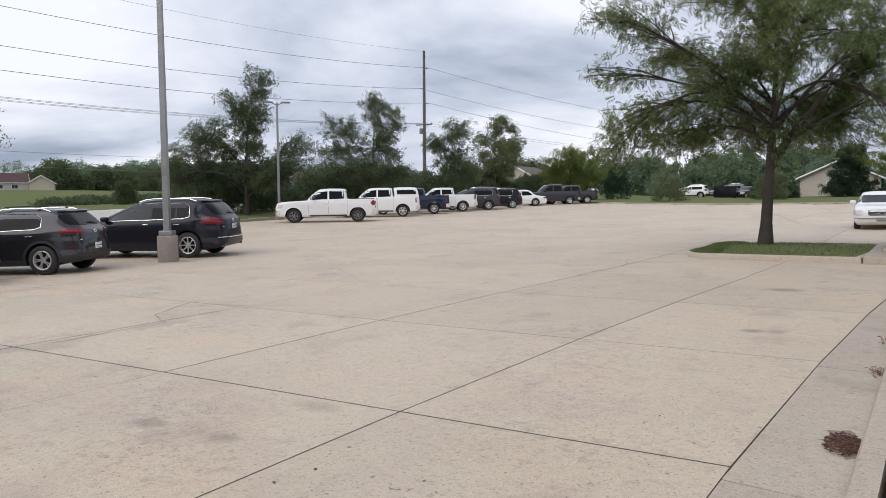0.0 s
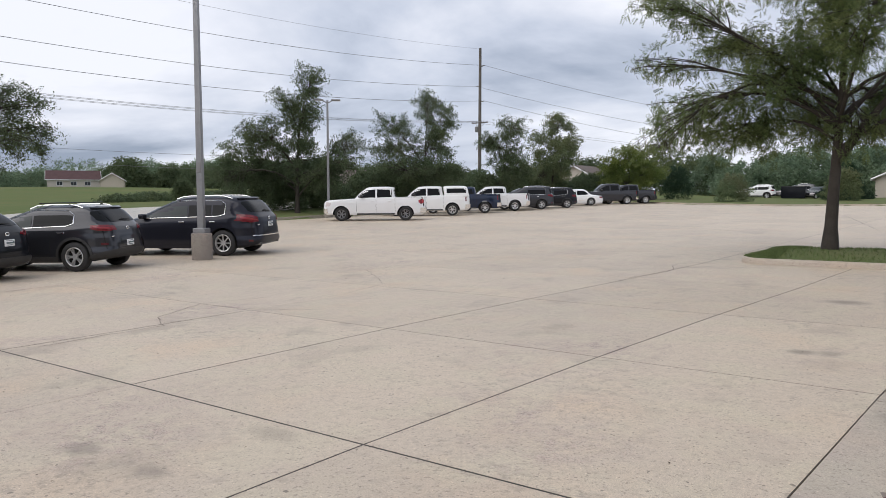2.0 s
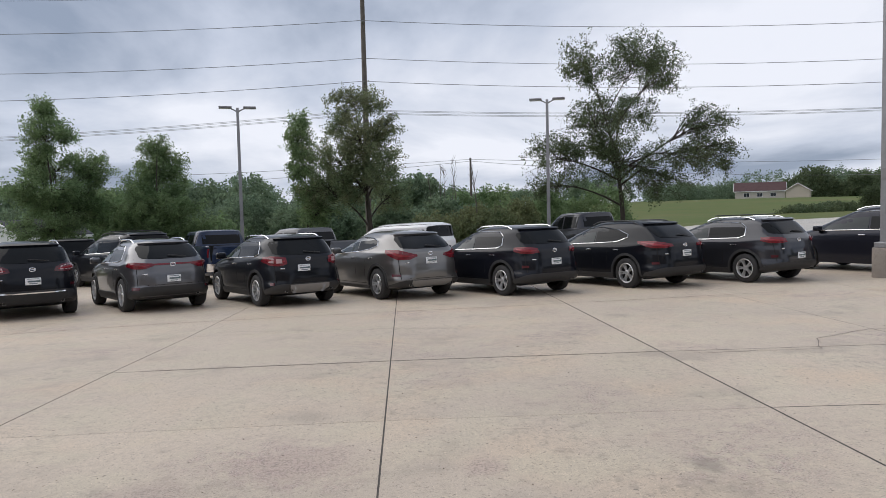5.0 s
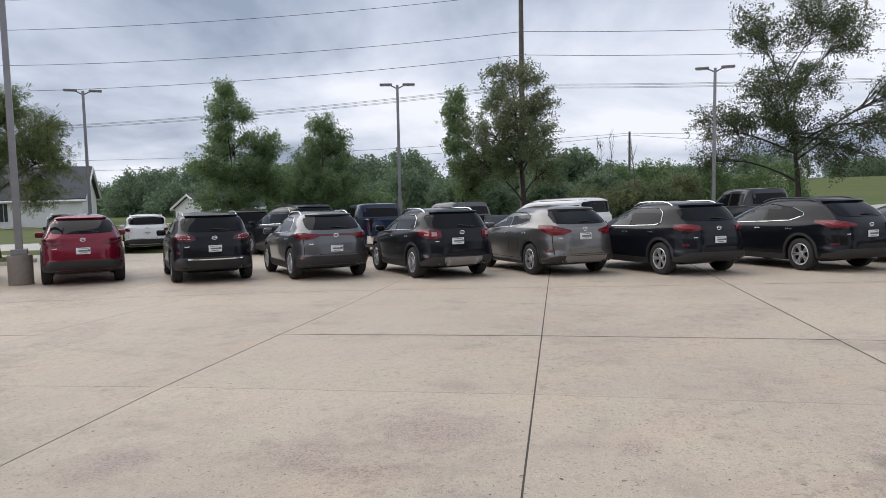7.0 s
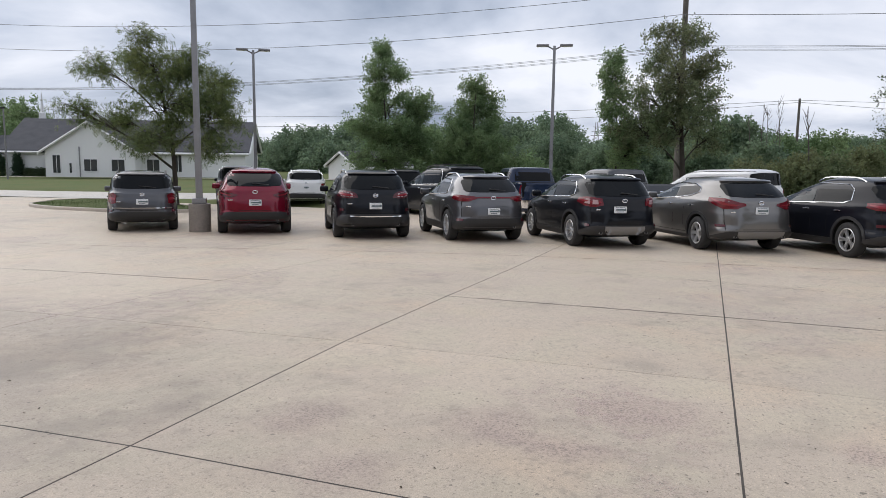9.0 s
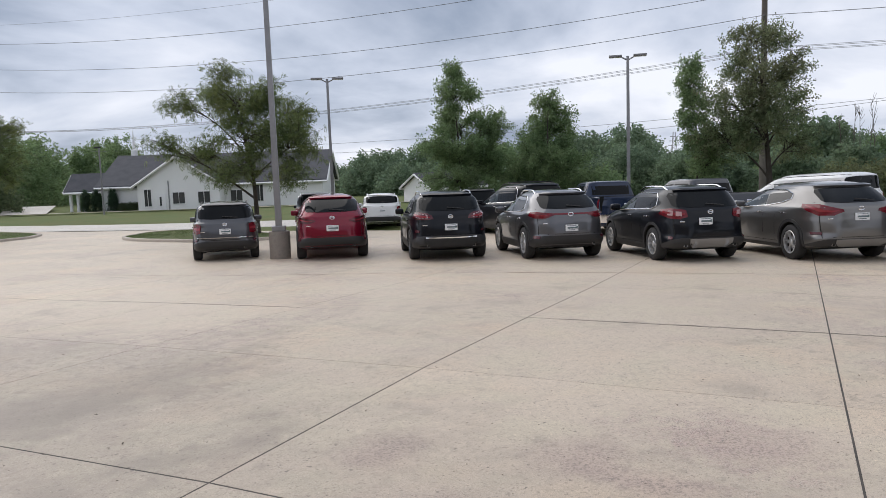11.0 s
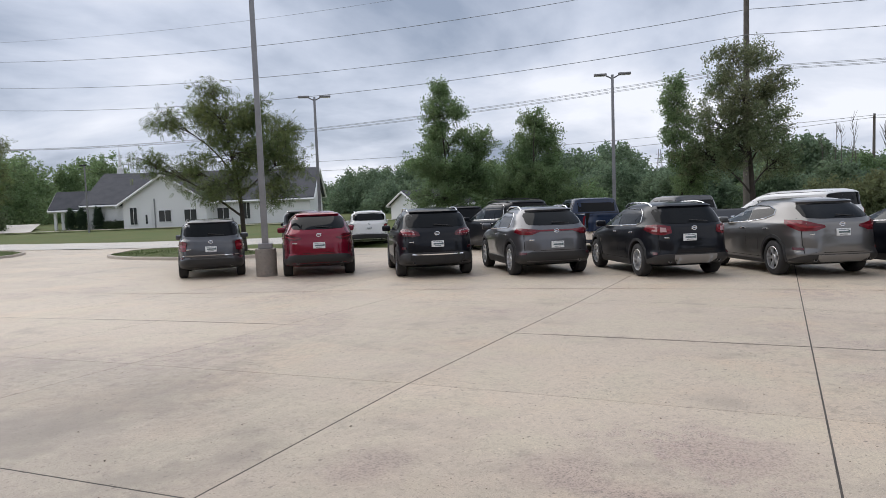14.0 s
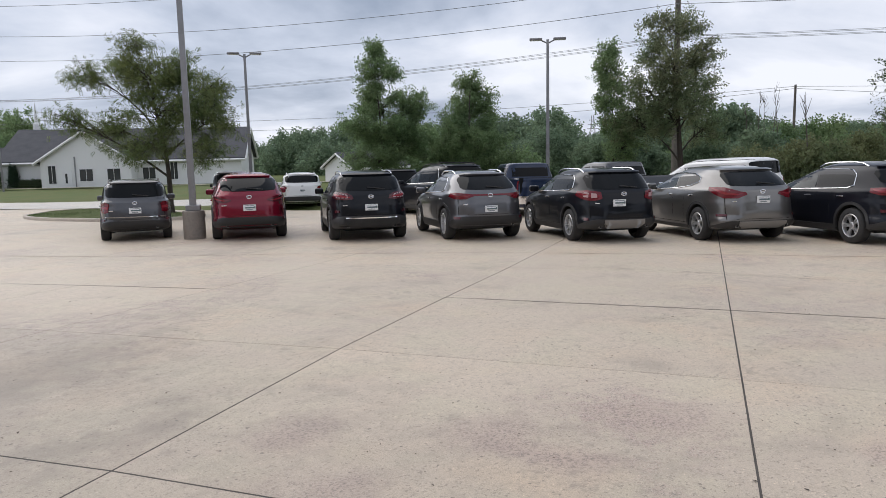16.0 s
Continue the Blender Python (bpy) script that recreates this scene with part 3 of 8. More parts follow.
def dealer_plate(car, sh, y, z, lean=0.0):
    """White dealer plate with a chrome frame; its lettering becomes plain bars."""
    x = sh.rear(y, z).x - 0.012
    pl = place_box(car, "plate", (x, y, z), (0.012, 0.29, 0.145), PLATE, 0.004, (0, lean, 0), "white dealer plate in a thin frame")
    for dy, dz, w, hh in ((0.0, 0.0, 0.20, 0.034), (0.0, -0.045, 0.15, 0.014), (0.0, 0.05, 0.22, 0.01), (-0.115, 0.005, 0.035, 0.05)):
        bm = box_bm(-0.0095, -0.004, dy - w / 2, dy + w / 2, dz - hh / 2, dz + hh / 2)
        part("lettering_bar", bm, PLATEINK, pl)
    return pl


def mirror(car, sh, x, z, s, material):
    y = sh.side(s)(x, z).y
    bm = box_bm(-0.09, 0.09, -0.11, 0.11, -0.075, 0.075, 0.05, seg=3)
    o = part("door_mirror", bm, material, car, smooth=True)
    o.matrix_basis = pose(x, y + s * 0.13, z + 0.05)
    bm = box_bm(-0.03, 0.03, -0.07, 0.07, -0.02, 0.02, 0.008)
    part("mirror_stalk", bm, PLASTIC, o).matrix_basis = pose(0, -s * 0.10, -0.05)


def suv(name, label, m, L=4.62, W=1.86, H=1.68, wb=2.70, ohr=0.92, tr=1.60, R=0.36, rim_r=0.235, spokes=5, body=None, belt=1.06, hood=1.0,
        rake=0.50, roof_front=1.35, tumble=0.74, side=None, quarter=None, lights=None, light_mat=None, reflect=None, plate=(0, 0.78), rails=CHROME,
        clad=0.34, cladbelt=0.44, skid=None, trim=CHROME, rim_dark=False, rear_win=None, arch=True, glass=None, spoiler=True, group="cars in the lot",
        category="car", extras=(), tail_z=None, exhaust=True, bars=0, detail=2, windshield=None, nose=0.82, sticker=False, crown=0.036, skid_mat=None, chrome_line=None, segs=0, handle=None, lamp_bar=None):
    """A sport utility car or van; its origin is on the ground under the rear axle, its nose along x."""
    car = thing(name, label, category, group, m=m)
    b, F = W / 2, L - ohr
    cowl = F - 1.12
    body = body or P_BLACK
    glass = glass or GLASS
    levels = [
        (0.22, -ohr + 0.62, F - 0.40, b * 0.93, 7), (0.30, -ohr + 0.22, F - 0.16, b * 0.96, 7), (0.36, -ohr + 0.07, F - 0.06, b * 0.97, 6.8), (0.46, -ohr + 0.008, F - 0.015, b * 0.987, 6.5),
        (0.60, -ohr, F, b * 0.995, 5), (nose, -ohr + 0.018, F - 0.06, b, 4.8), (hood - 0.08, -ohr + 0.036, F - 0.26, b * 0.992, 4.6), (hood, -ohr + 0.052, F - 0.62, b * 0.98, 4.6),
        (belt, -ohr + 0.075, cowl + 0.1, b * 0.955, 5.2), (belt + 0.05, -ohr + 0.115, cowl - 0.02, b * 0.925, 5),
        (H - 0.20, -ohr + 0.13 + (rake - 0.13) * 0.72, roof_front + 0.28, b * (tumble + 0.075), 4.8), (H - 0.125, -ohr + rake - 0.02, roof_front + 0.08, b * tumble, 4.6), (H - 0.075, -ohr + rake + 0.10, roof_front - 0.06, b * (tumble - 0.055), 4.2),
        (H - crown, -ohr + rake + 0.32, roof_front - 0.24, b * (tumble - 0.17), 3.6), (H - 0.010, -ohr + rake + 0.62, roof_front - 0.52, b * 0.40, 3.0), (H, -ohr + rake + 0.86, roof_front - 0.80, b * 0.15, 2.6)]
    sh = Shell(levels)
    ar = R + 0.065
    cutters = [drum(x, ar, s * (b - 0.36), s * (b + 0.2), R) for x in (0, wb) for s in (1, -1)]
    child("body", cut(sh.solid(), [body, WELLSHADE], cutters), car)
    wheels(car, wb, tr, R, rim_r, spokes, rim_dark)
    # lower cladding along the sills, over the arches and round the bumpers
    if cladbelt:
        for s in (1, -1):
            P = sh.side(s)
            add_panel(car, "sill_cladding", P, [(ar + 0.02, 0.24, cladbelt - 0.06), (wb - ar - 0.02, 0.24, cladbelt - 0.06)], PLASTIC, 0.014, 2, 8)
            for x in (0, wb):
                ring = []
                for i in range(25):
                    a = math.pi * (i / 24 * 1.10 - 0.05)
                    ring.append((x + math.cos(a), R + math.sin(a)))
                vs, fs = [], []
                for i, (cx, cz) in enumerate(ring):
                    for rr, out in ((ar - 0.006, -0.02), (ar - 0.006, 0.014), (ar + 0.055, 0.012), (ar + 0.055, -0.02)):
                        px, pz = x + (cx - x) * rr, R + (cz - R) * rr
                        pz = max(pz, 0.21)
                        q = P(min(max(px, -ohr + 0.03), F - 0.03), pz)
                        vs.append((px, q.y + s * out, pz))
                for i in range(24):
                    for j in range(4):
                        fs.append((i * 4 + j, i * 4 + (j + 1) % 4, i * 4 + 4 + (j + 1) % 4, i * 4 + 4 + j))
                child("wheel_arch_trim", fix_normals(mesh_of("wheel_arch_trim", vs, fs, PLASTIC, True, 40)), car)
        add_panel(car, "rear_bumper", sh.wrap, [(-62, 0.33, cladbelt - 0.02), (-40, 0.32, cladbelt + 0.06), (-20, 0.31, cladbelt + 0.1), (20, 0.31, cladbelt + 0.1), (40, 0.32, cladbelt + 0.06), (62, 0.33, cladbelt - 0.02)], PLASTIC, 0.014, 3, 24)
    if skid:
        z0, z1, y1 = skid
        add_panel(car, "skid_plate", sh.rear, [(-y1, (z0 + z1) / 2, z1), (-y1 * 0.8, z0, z1), (y1 * 0.8, z0, z1), (y1, (z0 + z1) / 2, z1)], skid_mat or SKID, 0.03, 2, 10, "plastic bumper insert")
    if chrome_line:
        z0, y1 = chrome_line
        add_panel(car, "chrome_strip", sh.rear, [(-y1, z0 - 0.012, z0 + 0.012), (y1, z0 - 0.012, z0 + 0.012)], CHROME, 0.034, 1, 12, "bright chrome bumper strip")
    # glass
    top = H - 0.155
    xr0 = -ohr + rake
    side = side or [(xr0 + 0.42, belt + 0.10, top - 0.10), (xr0 + 0.60, belt + 0.045, top), (1.0, belt + 0.02, top + 0.02), (roof_front + 0.35, belt + 0.0, top - 0.03), (cowl - 0.12, belt - 0.02, belt + 0.08)]
    for s in (1, -1):
        P = sh.side(s)
        cuts = (quarter or []) + [1.12]
        cols = sorted(side)
        us, lo, hi = [c[0] for c in cols], [c[1] for c in cols], [c[2] for c in cols]
        edges = [us[0]] + sorted(cuts) + [us[-1]]
        for i in range(len(edges) - 1):
            a, c = edges[i] + (0.025 if i else 0), edges[i + 1] - (0.025 if i < len(edges) - 2 else 0)
            pts = sorted({a, c, *[u for u in us if a < u < c]})
            add_panel(car, "side_window", P, [(u, float(np.interp(u, us, lo)), float(np.interp(u, us, hi))) for u in pts], glass if i < len(edges) - 2 else GLASSCLEAR, 0.004, 3, 8)
        if trim:
            child("window_trim", mesh_of("window_trim", *outline(cols, 0.022, P), trim, True), car, "bright window trim" if trim is CHROME else "")
        else:
            child("window_trim", mesh_of("window_trim", *outline(cols, 0.02, P), PLASTIC, True), car)
        for hx in handle or (0.30, 1.28):
            q = P(hx, belt - 0.12)
            place_box(car, "door_handle", (q.x, q.y + s * 0.012, q.z), (0.19, 0.03, 0.03), CHROME if trim is CHROME else body, 0.01)
        if detail > 1:
            for dx, z1 in ((0.62 if wb < 2.9 else 0.7, belt - 0.01), (1.14, belt), (cowl - 0.25, belt - 0.02)):
                add_panel(car, "door_gap", P, [(dx, 0.36, z1), (dx + 0.008, 0.36, z1)], WELLSHADE, 0.0015, 4, 1)
            add_panel(car, "door_gap", P, [(ar + 0.1, 0.36, 0.368), (wb - ar - 0.1, 0.36, 0.368)], WELLSHADE, 0.0015, 1, 4)
        mirror(car, sh, cowl - 0.38, belt, s, body)
    rw = rear_win or (0.76, belt + 0.08, H - 0.15)
    rw = (rw[0], rw[1] + 0.045, rw[2] - 0.005)
    add_panel(car, "rear_window", sh.rear, [(-b * rw[0], rw[1] + 0.05, rw[2] - 0.09), (-b * (rw[0] - 0.05), rw[1] + 0.015, rw[2] - 0.03), (-b * rw[0] * 0.5, rw[1], rw[2]), (b * rw[0] * 0.5, rw[1], rw[2]), (b * (rw[0] - 0.05), rw[1] + 0.015, rw[2] - 0.03), (b * rw[0], rw[1] + 0.05, rw[2] - 0.09)], glass, 0.006, 4, 14)
    ws = windshield or (0.80, belt + 0.10, H - 0.16)
    add_panel(car, "windscreen", sh.front, [(-b * ws[0], ws[1] + 0.06, ws[2] - 0.06), (-b * 0.5, ws[1], ws[2]), (b * 0.5, ws[1], ws[2]), (b * ws[0], ws[1] + 0.06, ws[2] - 0.06)], GLASSCLEAR, 0.004, 4, 12)
    if spoiler:
        add_panel(car, "roof_spoiler", sh.rear, [(-b * tumble * 0.86, H - 0.135, H - 0.118), (-b * tumble * 0.62, H - 0.132, H - 0.098), (b * tumble * 0.62, H - 0.132, H - 0.098), (b * tumble * 0.86, H - 0.135, H - 0.118)], body, 0.045, 2, 12)
    # tail lamps
    tz = tail_z or belt - 0.04
    lights = lights or [(24, tz - 0.10, tz + 0.06), (40, tz - 0.10, tz + 0.09), (58, tz - 0.02, tz + 0.07)]
    for s in (1, -1):
        lp = add_panel(car, "tail_lamp", sh.wrap, [(s * a, z0, z1) for a, z0, z1 in lights], light_mat or REDLENS, 0.014, 3, 12, "red tail lamp lens")
        if detail > 1:
            mid = [(s * (a * 0.85 + 5), z0 + (z1 - z0) * 0.38, z0 + (z1 - z0) * 0.62) for a, z0, z1 in lights]
            add_panel(lp, "lamp_insert", sh.wrap, mid, REDGLOW, 0.018, 2, 8)
        la, l0, l1 = [q[0] for q in lights], [q[1] for q in lights], [q[2] for q in lights]
        for i in range(segs):
            a0 = la[0] + (la[-1] - la[0]) * (0.14 + 0.62 * i / segs)
            a1 = a0 + (la[-1] - la[0]) * 0.40 / segs
            cc = [(s * a_, float(np.interp(a_, la, l0)) * 0.72 + float(np.interp(a_, la, l1)) * 0.28, float(np.interp(a_, la, l0)) * 0.22 + float(np.interp(a_, la, l1)) * 0.78) for a_ in (a0, a1)]
            add_panel(lp, "lamp_segment", sh.wrap, cc, PALELENS, 0.022, 1, 3)
        rz, ra = reflect or (0.52, (34, 46))
        add_panel(car, "bumper_reflector", sh.wrap, [(s * ra[0], rz - 0.025, rz + 0.025), (s * ra[1], rz - 0.03, rz + 0.03)], SMOKELENS, 0.02, 1, 6)
        # head lamps
        add_panel(car, "head_lamp", sh.wrap, [(s * 118, 0.80 * hood, 0.90 * hood), (s * 136, 0.74 * hood, 0.88 * hood), (s * 168, 0.74 * hood, 0.83 * hood)], CLEARLENS, 0.01, 2, 8)
    if lamp_bar:
        add_panel(car, "lamp_bar", sh.rear, [(-b * 0.72, *lamp_bar), (b * 0.72, *lamp_bar)], REDLENS, 0.012, 1, 12, "thin red bar between the tail lamps")
    add_panel(car, "grille", sh.front, [(-b * 0.45, 0.58 * hood, 0.80 * hood), (b * 0.45, 0.58 * hood, 0.80 * hood)], PLASTIC, 0.012, 2, 8)
    # tailgate gap lines, handle recess, badge, wiper
    if detail > 1:
        yg = b * 0.80
        add_panel(car, "tailgate_gap", sh.rear, [(-yg, cladbelt + 0.12 if cladbelt else 0.5, belt + 0.1), (-yg + 0.01, cladbelt + 0.12 if cladbelt else 0.5, belt + 0.1)], WELLSHADE, 0.002, 4, 1)
        add_panel(car, "tailgate_gap", sh.rear, [(yg - 0.01, cladbelt + 0.12 if cladbelt else 0.5, belt + 0.1), (yg, cladbelt + 0.12 if cladbelt else 0.5, belt + 0.1)], WELLSHADE, 0.002, 4, 1)
        zg = (cladbelt or 0.45) + 0.13
        add_panel(car, "tailgate_gap", sh.rear, [(-yg, zg, zg + 0.01), (yg, zg, zg + 0.01)], WELLSHADE, 0.002, 1, 8)
        q = sh.rear(-0.12, rw[1] + 0.05)
        place_box(car, "rear_wiper", (q.x - 0.02, -0.14, rw[1] + 0.055), (0.02, 0.40, 0.022), PLASTIC, 0.006, (6, 0, 0))
        q = sh.rear(0, belt - 0.02)
        oval = [(q.x - 0.012, 0.058 * math.cos(math.pi * i / 9), belt - 0.03 + 0.036 * math.sin(math.pi * i / 9)) for i in range(19)]
        child("badge", mesh_of("badge", *merge(tube(oval, [0.009] * 19, 6), tube([oval[0], oval[9]], [0.006] * 2, 6)), CHROME, True), car, "plain chrome oval tailgate badge")
        q = sh.rear(b * 0.55, 0.72)
        place_box(car, "model_badge", (sh.rear(b * 0.62, belt - 0.22).x - 0.006, b * 0.62, belt - 0.22), (0.008, 0.16, 0.022), CHROME, 0.002)
    if plate:
        dealer_plate(car, sh, *plate)
    if rails:
        for s in (1, -1):
            x0, x1 = xr0 + 0.28, roof_front - 0.05
            pts, rad = [], []
            for i in range(9):
                t = i / 8
                x = x0 + (x1 - x0) * t
                lift = 0.045 * min(1, 6 * min(t, 1 - t) + 0.1)
                pts.append((x, s * b * (tumble - 0.07), H - 0.055 + lift - 0.05 * (2 * t - 1) ** 4))
                rad.append(0.018)
            child("roof_rail", mesh_of("roof_rail", *tube(pts, rad, 6), rails, True), car)
    for k in range(bars):
        x = xr0 + 0.65 + 0.75 * k
        place_box(car, "roof_rack_bar", (x, 0, H + 0.035), (0.07, b * 1.42, 0.025), PLASTIC, 0.01)
    if exhaust:
        for s in ((1, -1) if exhaust == 2 else (-1,)):
            xe = sh.rear(b * 0.58, 0.36).x
            vs, fs = lathe([(0.030, 0.2), (0.030, 0.0), (0.035, 0.0), (0.035, 0.2)], 14, "z", close=True)
            tip = child("exhaust_tip", fix_normals(mesh_of("exhaust_tip", vs, fs, SKID, True)), car, m=pose(xe - 0.03, s * b * 0.58, 0.36, 0, 90, 0))
            # The shade inside the pipe is drawn as a near-black disc.
            dv, df = lathe([(0.0005, 0.02), (0.031, 0.02), (0.031, 0.03), (0.0005, 0.03)], 14)
            child("exhaust_bore_shade", mesh_of("exhaust_bore_shade", dv, df, WELLSHADE, False), tip)
    return car, sh


def pickup(name, label, m, L=5.89, W=2.03, H=1.95, wb=3.68, ohr=1.15, tr=1.70, R=0.40, body=None, bed=1.68, cabin=2.35, topper=False, tail=REDLENS, spokes=6,
           rim_dark=False, plate=None, group="trucks in the lot", two_tone=None, bed_dark=False, glass=None, logo=None):
    """A pickup truck with an open bed; its origin is on the ground under the rear axle."""
    car = thing(name, label, "pickup truck", group, m=m)
    b, F = W / 2, L - ohr
    body = body or P_WHITE
    cab0 = -ohr + bed + 0.04
    cab1 = cab0 + cabin
    rail = 1.33
    levels = [(0.34, -ohr + 0.16, F - 0.2, b * 0.93, 9), (0.45, -ohr + 0.03, F - 0.03, b * 0.975, 9), (0.70, -ohr, F, b * 0.99, 9), (1.0, -ohr, F - 0.03, b * 0.995, 8),
              (1.12, -ohr + 0.01, F - 0.10, b * 0.985, 8), (1.20, -ohr + 0.015, F - 0.32, b * 0.975, 7.5), (1.28, -ohr + 0.02, cab1 + 0.05, b * 0.965, 7), (rail, -ohr + 0.03, cab1 - 0.08, b * 0.945, 7)]
    sh = Shell(levels)
    ar = R + 0.085
    cutters = [drum(x, ar, s * (b - 0.40), s * (b + 0.2), R) for x in (0, wb) for s in (1, -1)]
    bedbox = box_bm(-ohr + 0.09, cab0 - 0.06, -b + 0.13, b - 0.13, 0.80, 1.6)
    bv, bf = [tuple(v.co) for v in bedbox.verts], None
    bedbox.verts.index_update()
    bf = [tuple(v.index for v in f.verts) for f in bedbox.faces]
    bedbox.free()
    if not topper:
        cutters.append((bv, bf))
    child("body", cut(sh.solid(30, 64), [body, WELLSHADE], cutters), car)
    cl = [(rail - 0.10, cab0, cab1 + 0.05, b * 0.955, 7), (rail - 0.02, cab0 + 0.01, cab1, b * 0.94, 6.5), (H - 0.14, cab0 + 0.10, cab1 - 0.55, b * 0.80, 6), (H - 0.05, cab0 + 0.13, cab1 - 0.72, b * 0.76, 5.5),
          (H - 0.012, cab0 + 0.3, cab1 - 0.95, b * 0.62, 4), (H, cab0 + 0.7, cab1 - 1.3, b * 0.25, 3)]
    cs = Shell(cl)
    vs, fs = cs.solid(18, 56)
    child("cab", fix_normals(mesh_of("cab", vs, fs, body, True)), car)
    top, belt = H - 0.155, rail + 0.0
    mid = cab0 + cabin * 0.47
    for s in (1, -1):
        P = cs.side(s)
        add_panel(car, "side_window", P, [(cab0 + 0.22, belt + 0.03, top - 0.02), (mid - 0.05, belt, top)], GLASS, 0.004, 3, 6)
        add_panel(car, "side_window", P, [(mid + 0.05, belt, top), (cab1 - 0.62, belt - 0.01, top - 0.06), (cab1 - 0.20, belt - 0.02, belt + 0.10)], glass or GLASS, 0.004, 3, 8)
        PS = sh.side(s)
        for dx in (cab0 + 0.02, mid, cab1 - 0.12):
            add_panel(car, "door_gap", PS, [(dx, 0.52, belt - 0.05), (dx + 0.012, 0.52, belt - 0.05)], WELLSHADE, 0.002, 4, 1)
        for hx in (cab0 + 0.30, mid + 0.18):
            place_box(car, "door_handle", (hx, PS(hx, 1.1).y + s * 0.012, 1.12), (0.2, 0.03, 0.035), body, 0.01)
        mirror(car, cs, cab1 - 0.42, belt + 0.02, s, PLASTIC)
        child("side_step", mesh_of("side_step", *tube([(cab0 + 0.05, s * (b - 0.03), 0.40), (cab1 - 0.15, s * (b - 0.03), 0.40)], [0.045, 0.045], 8), PLASTIC, True), car)
        tl = add_panel(car, "tail_lamp", sh.wrap, [(s * 43, 0.94, 1.24), (s * 49, 0.94, 1.24)], tail, 0.014, 3, 6, "red upright tail lamp")
        add_panel(car, "head_lamp", sh.wrap, [(s * 122, 0.86, 1.06), (s * 145, 0.84, 1.08)], CLEARLENS, 0.012, 2, 6)
        for x in (0, wb):
            ring = [(math.cos(math.pi * i / 20), math.sin(math.pi * i / 20)) for i in range(21)]
            v2, f2 = [], []
            for cx, cz in ring:
                for rr, out in ((ar - 0.005, -0.02), (ar - 0.005, 0.02), (ar + 0.05, 0.012), (ar + 0.05, -0.02)):
                    px, pz = x + cx * rr, R + cz * rr
                    v2.append((px, PS(px, max(pz, 0.36)).y + s * out, pz))
            for i in range(20):
                for j in range(4):
                    f2.append((i * 4 + j, i * 4 + (j + 1) % 4, i * 4 + 4 + (j + 1) % 4, i * 4 + 4 + j))
            child("wheel_arch_trim", fix_normals(mesh_of("wheel_arch_trim", v2, f2, body, True, 40)), car)
        if logo:
            lg = add_panel(car, "side_decal", PS, [(-ohr + 0.12, 1.0, 1.14), (-ohr + 0.26, 0.96, 1.2), (-ohr + 0.4, 1.05, 1.16)], logo, 0.004, 2, 4, "red decal on the bed side")
    add_panel(car, "rear_window", cs.rear, [(-b * 0.66, belt + 0.05, top - 0.03), (b * 0.66, belt + 0.05, top - 0.03)], GLASS, 0.006, 2, 8)
    add_panel(car, "windscreen", cs.front, [(-b * 0.74, belt + 0.05, top), (b * 0.74, belt + 0.05, top)], GLASSCLEAR, 0.005, 3, 8)
    add_panel(car, "tailgate_gap", sh.rear, [(-b * 0.78, 0.78, 0.792), (b * 0.78, 0.78, 0.792)], WELLSHADE, 0.002, 1, 6)
    add_panel(car, "rear_bumper", sh.wrap, [(-52, 0.48, 0.74), (52, 0.48, 0.74)], CHROME if not bed_dark else PLASTIC, 0.06, 2, 16, "steel rear bumper")
    add_panel(car, "front_bumper", sh.wrap, [(130, 0.46, 0.72), (230, 0.46, 0.72)], CHROME, 0.04, 2, 16)
    add_panel(car, "grille", sh.front, [(-b * 0.6, 0.76, 1.08), (b * 0.6, 0.76, 1.08)], PLASTIC, 0.02, 2, 8)
    q = sh.rear(0, 1.08)
    place_box(car, "badge", (q.x - 0.008, 0, 1.06), (0.014, 0.24, 0.09), CHROME, 0.006)
    if plate:
        dealer_plate(car, sh, 0, 0.62)
    if topper:
        tl = [(rail - 0.04, -ohr + 0.03, cab0 - 0.02, b * 0.945, 10), (rail + 0.05, -ohr + 0.05, cab0 - 0.02, b * 0.935, 10), (H - 0.10, -ohr + 0.17, cab0 + 0.02, b * 0.84, 9), (H - 0.02, -ohr + 0.28, cab0 - 0.02, b * 0.76, 7), (H + 0.01, -ohr + 0.6, cab0 - 0.3, b * 0.4, 4)]
        ts = Shell(tl)
        vs, fs = ts.solid(14, 48)
        tp = child("truck_topper", fix_normals(mesh_of("truck_topper", vs, fs, body, True)), car, "white fibreglass bed topper")
        for s in (1, -1):
            add_panel(tp, "topper_window", ts.side(s), [(-ohr + 0.25, rail + 0.16, H - 0.17), (cab0 - 0.2, rail + 0.16, H - 0.17)], GLASS, 0.006, 2, 6)
        add_panel(tp, "topper_window", ts.rear, [(-b * 0.7, rail + 0.1, H - 0.2), (b * 0.7, rail + 0.1, H - 0.2)], GLASS, 0.006, 2, 6)
    wheels(car, wb, tr, R, 0.25, spokes, rim_dark)
    return car


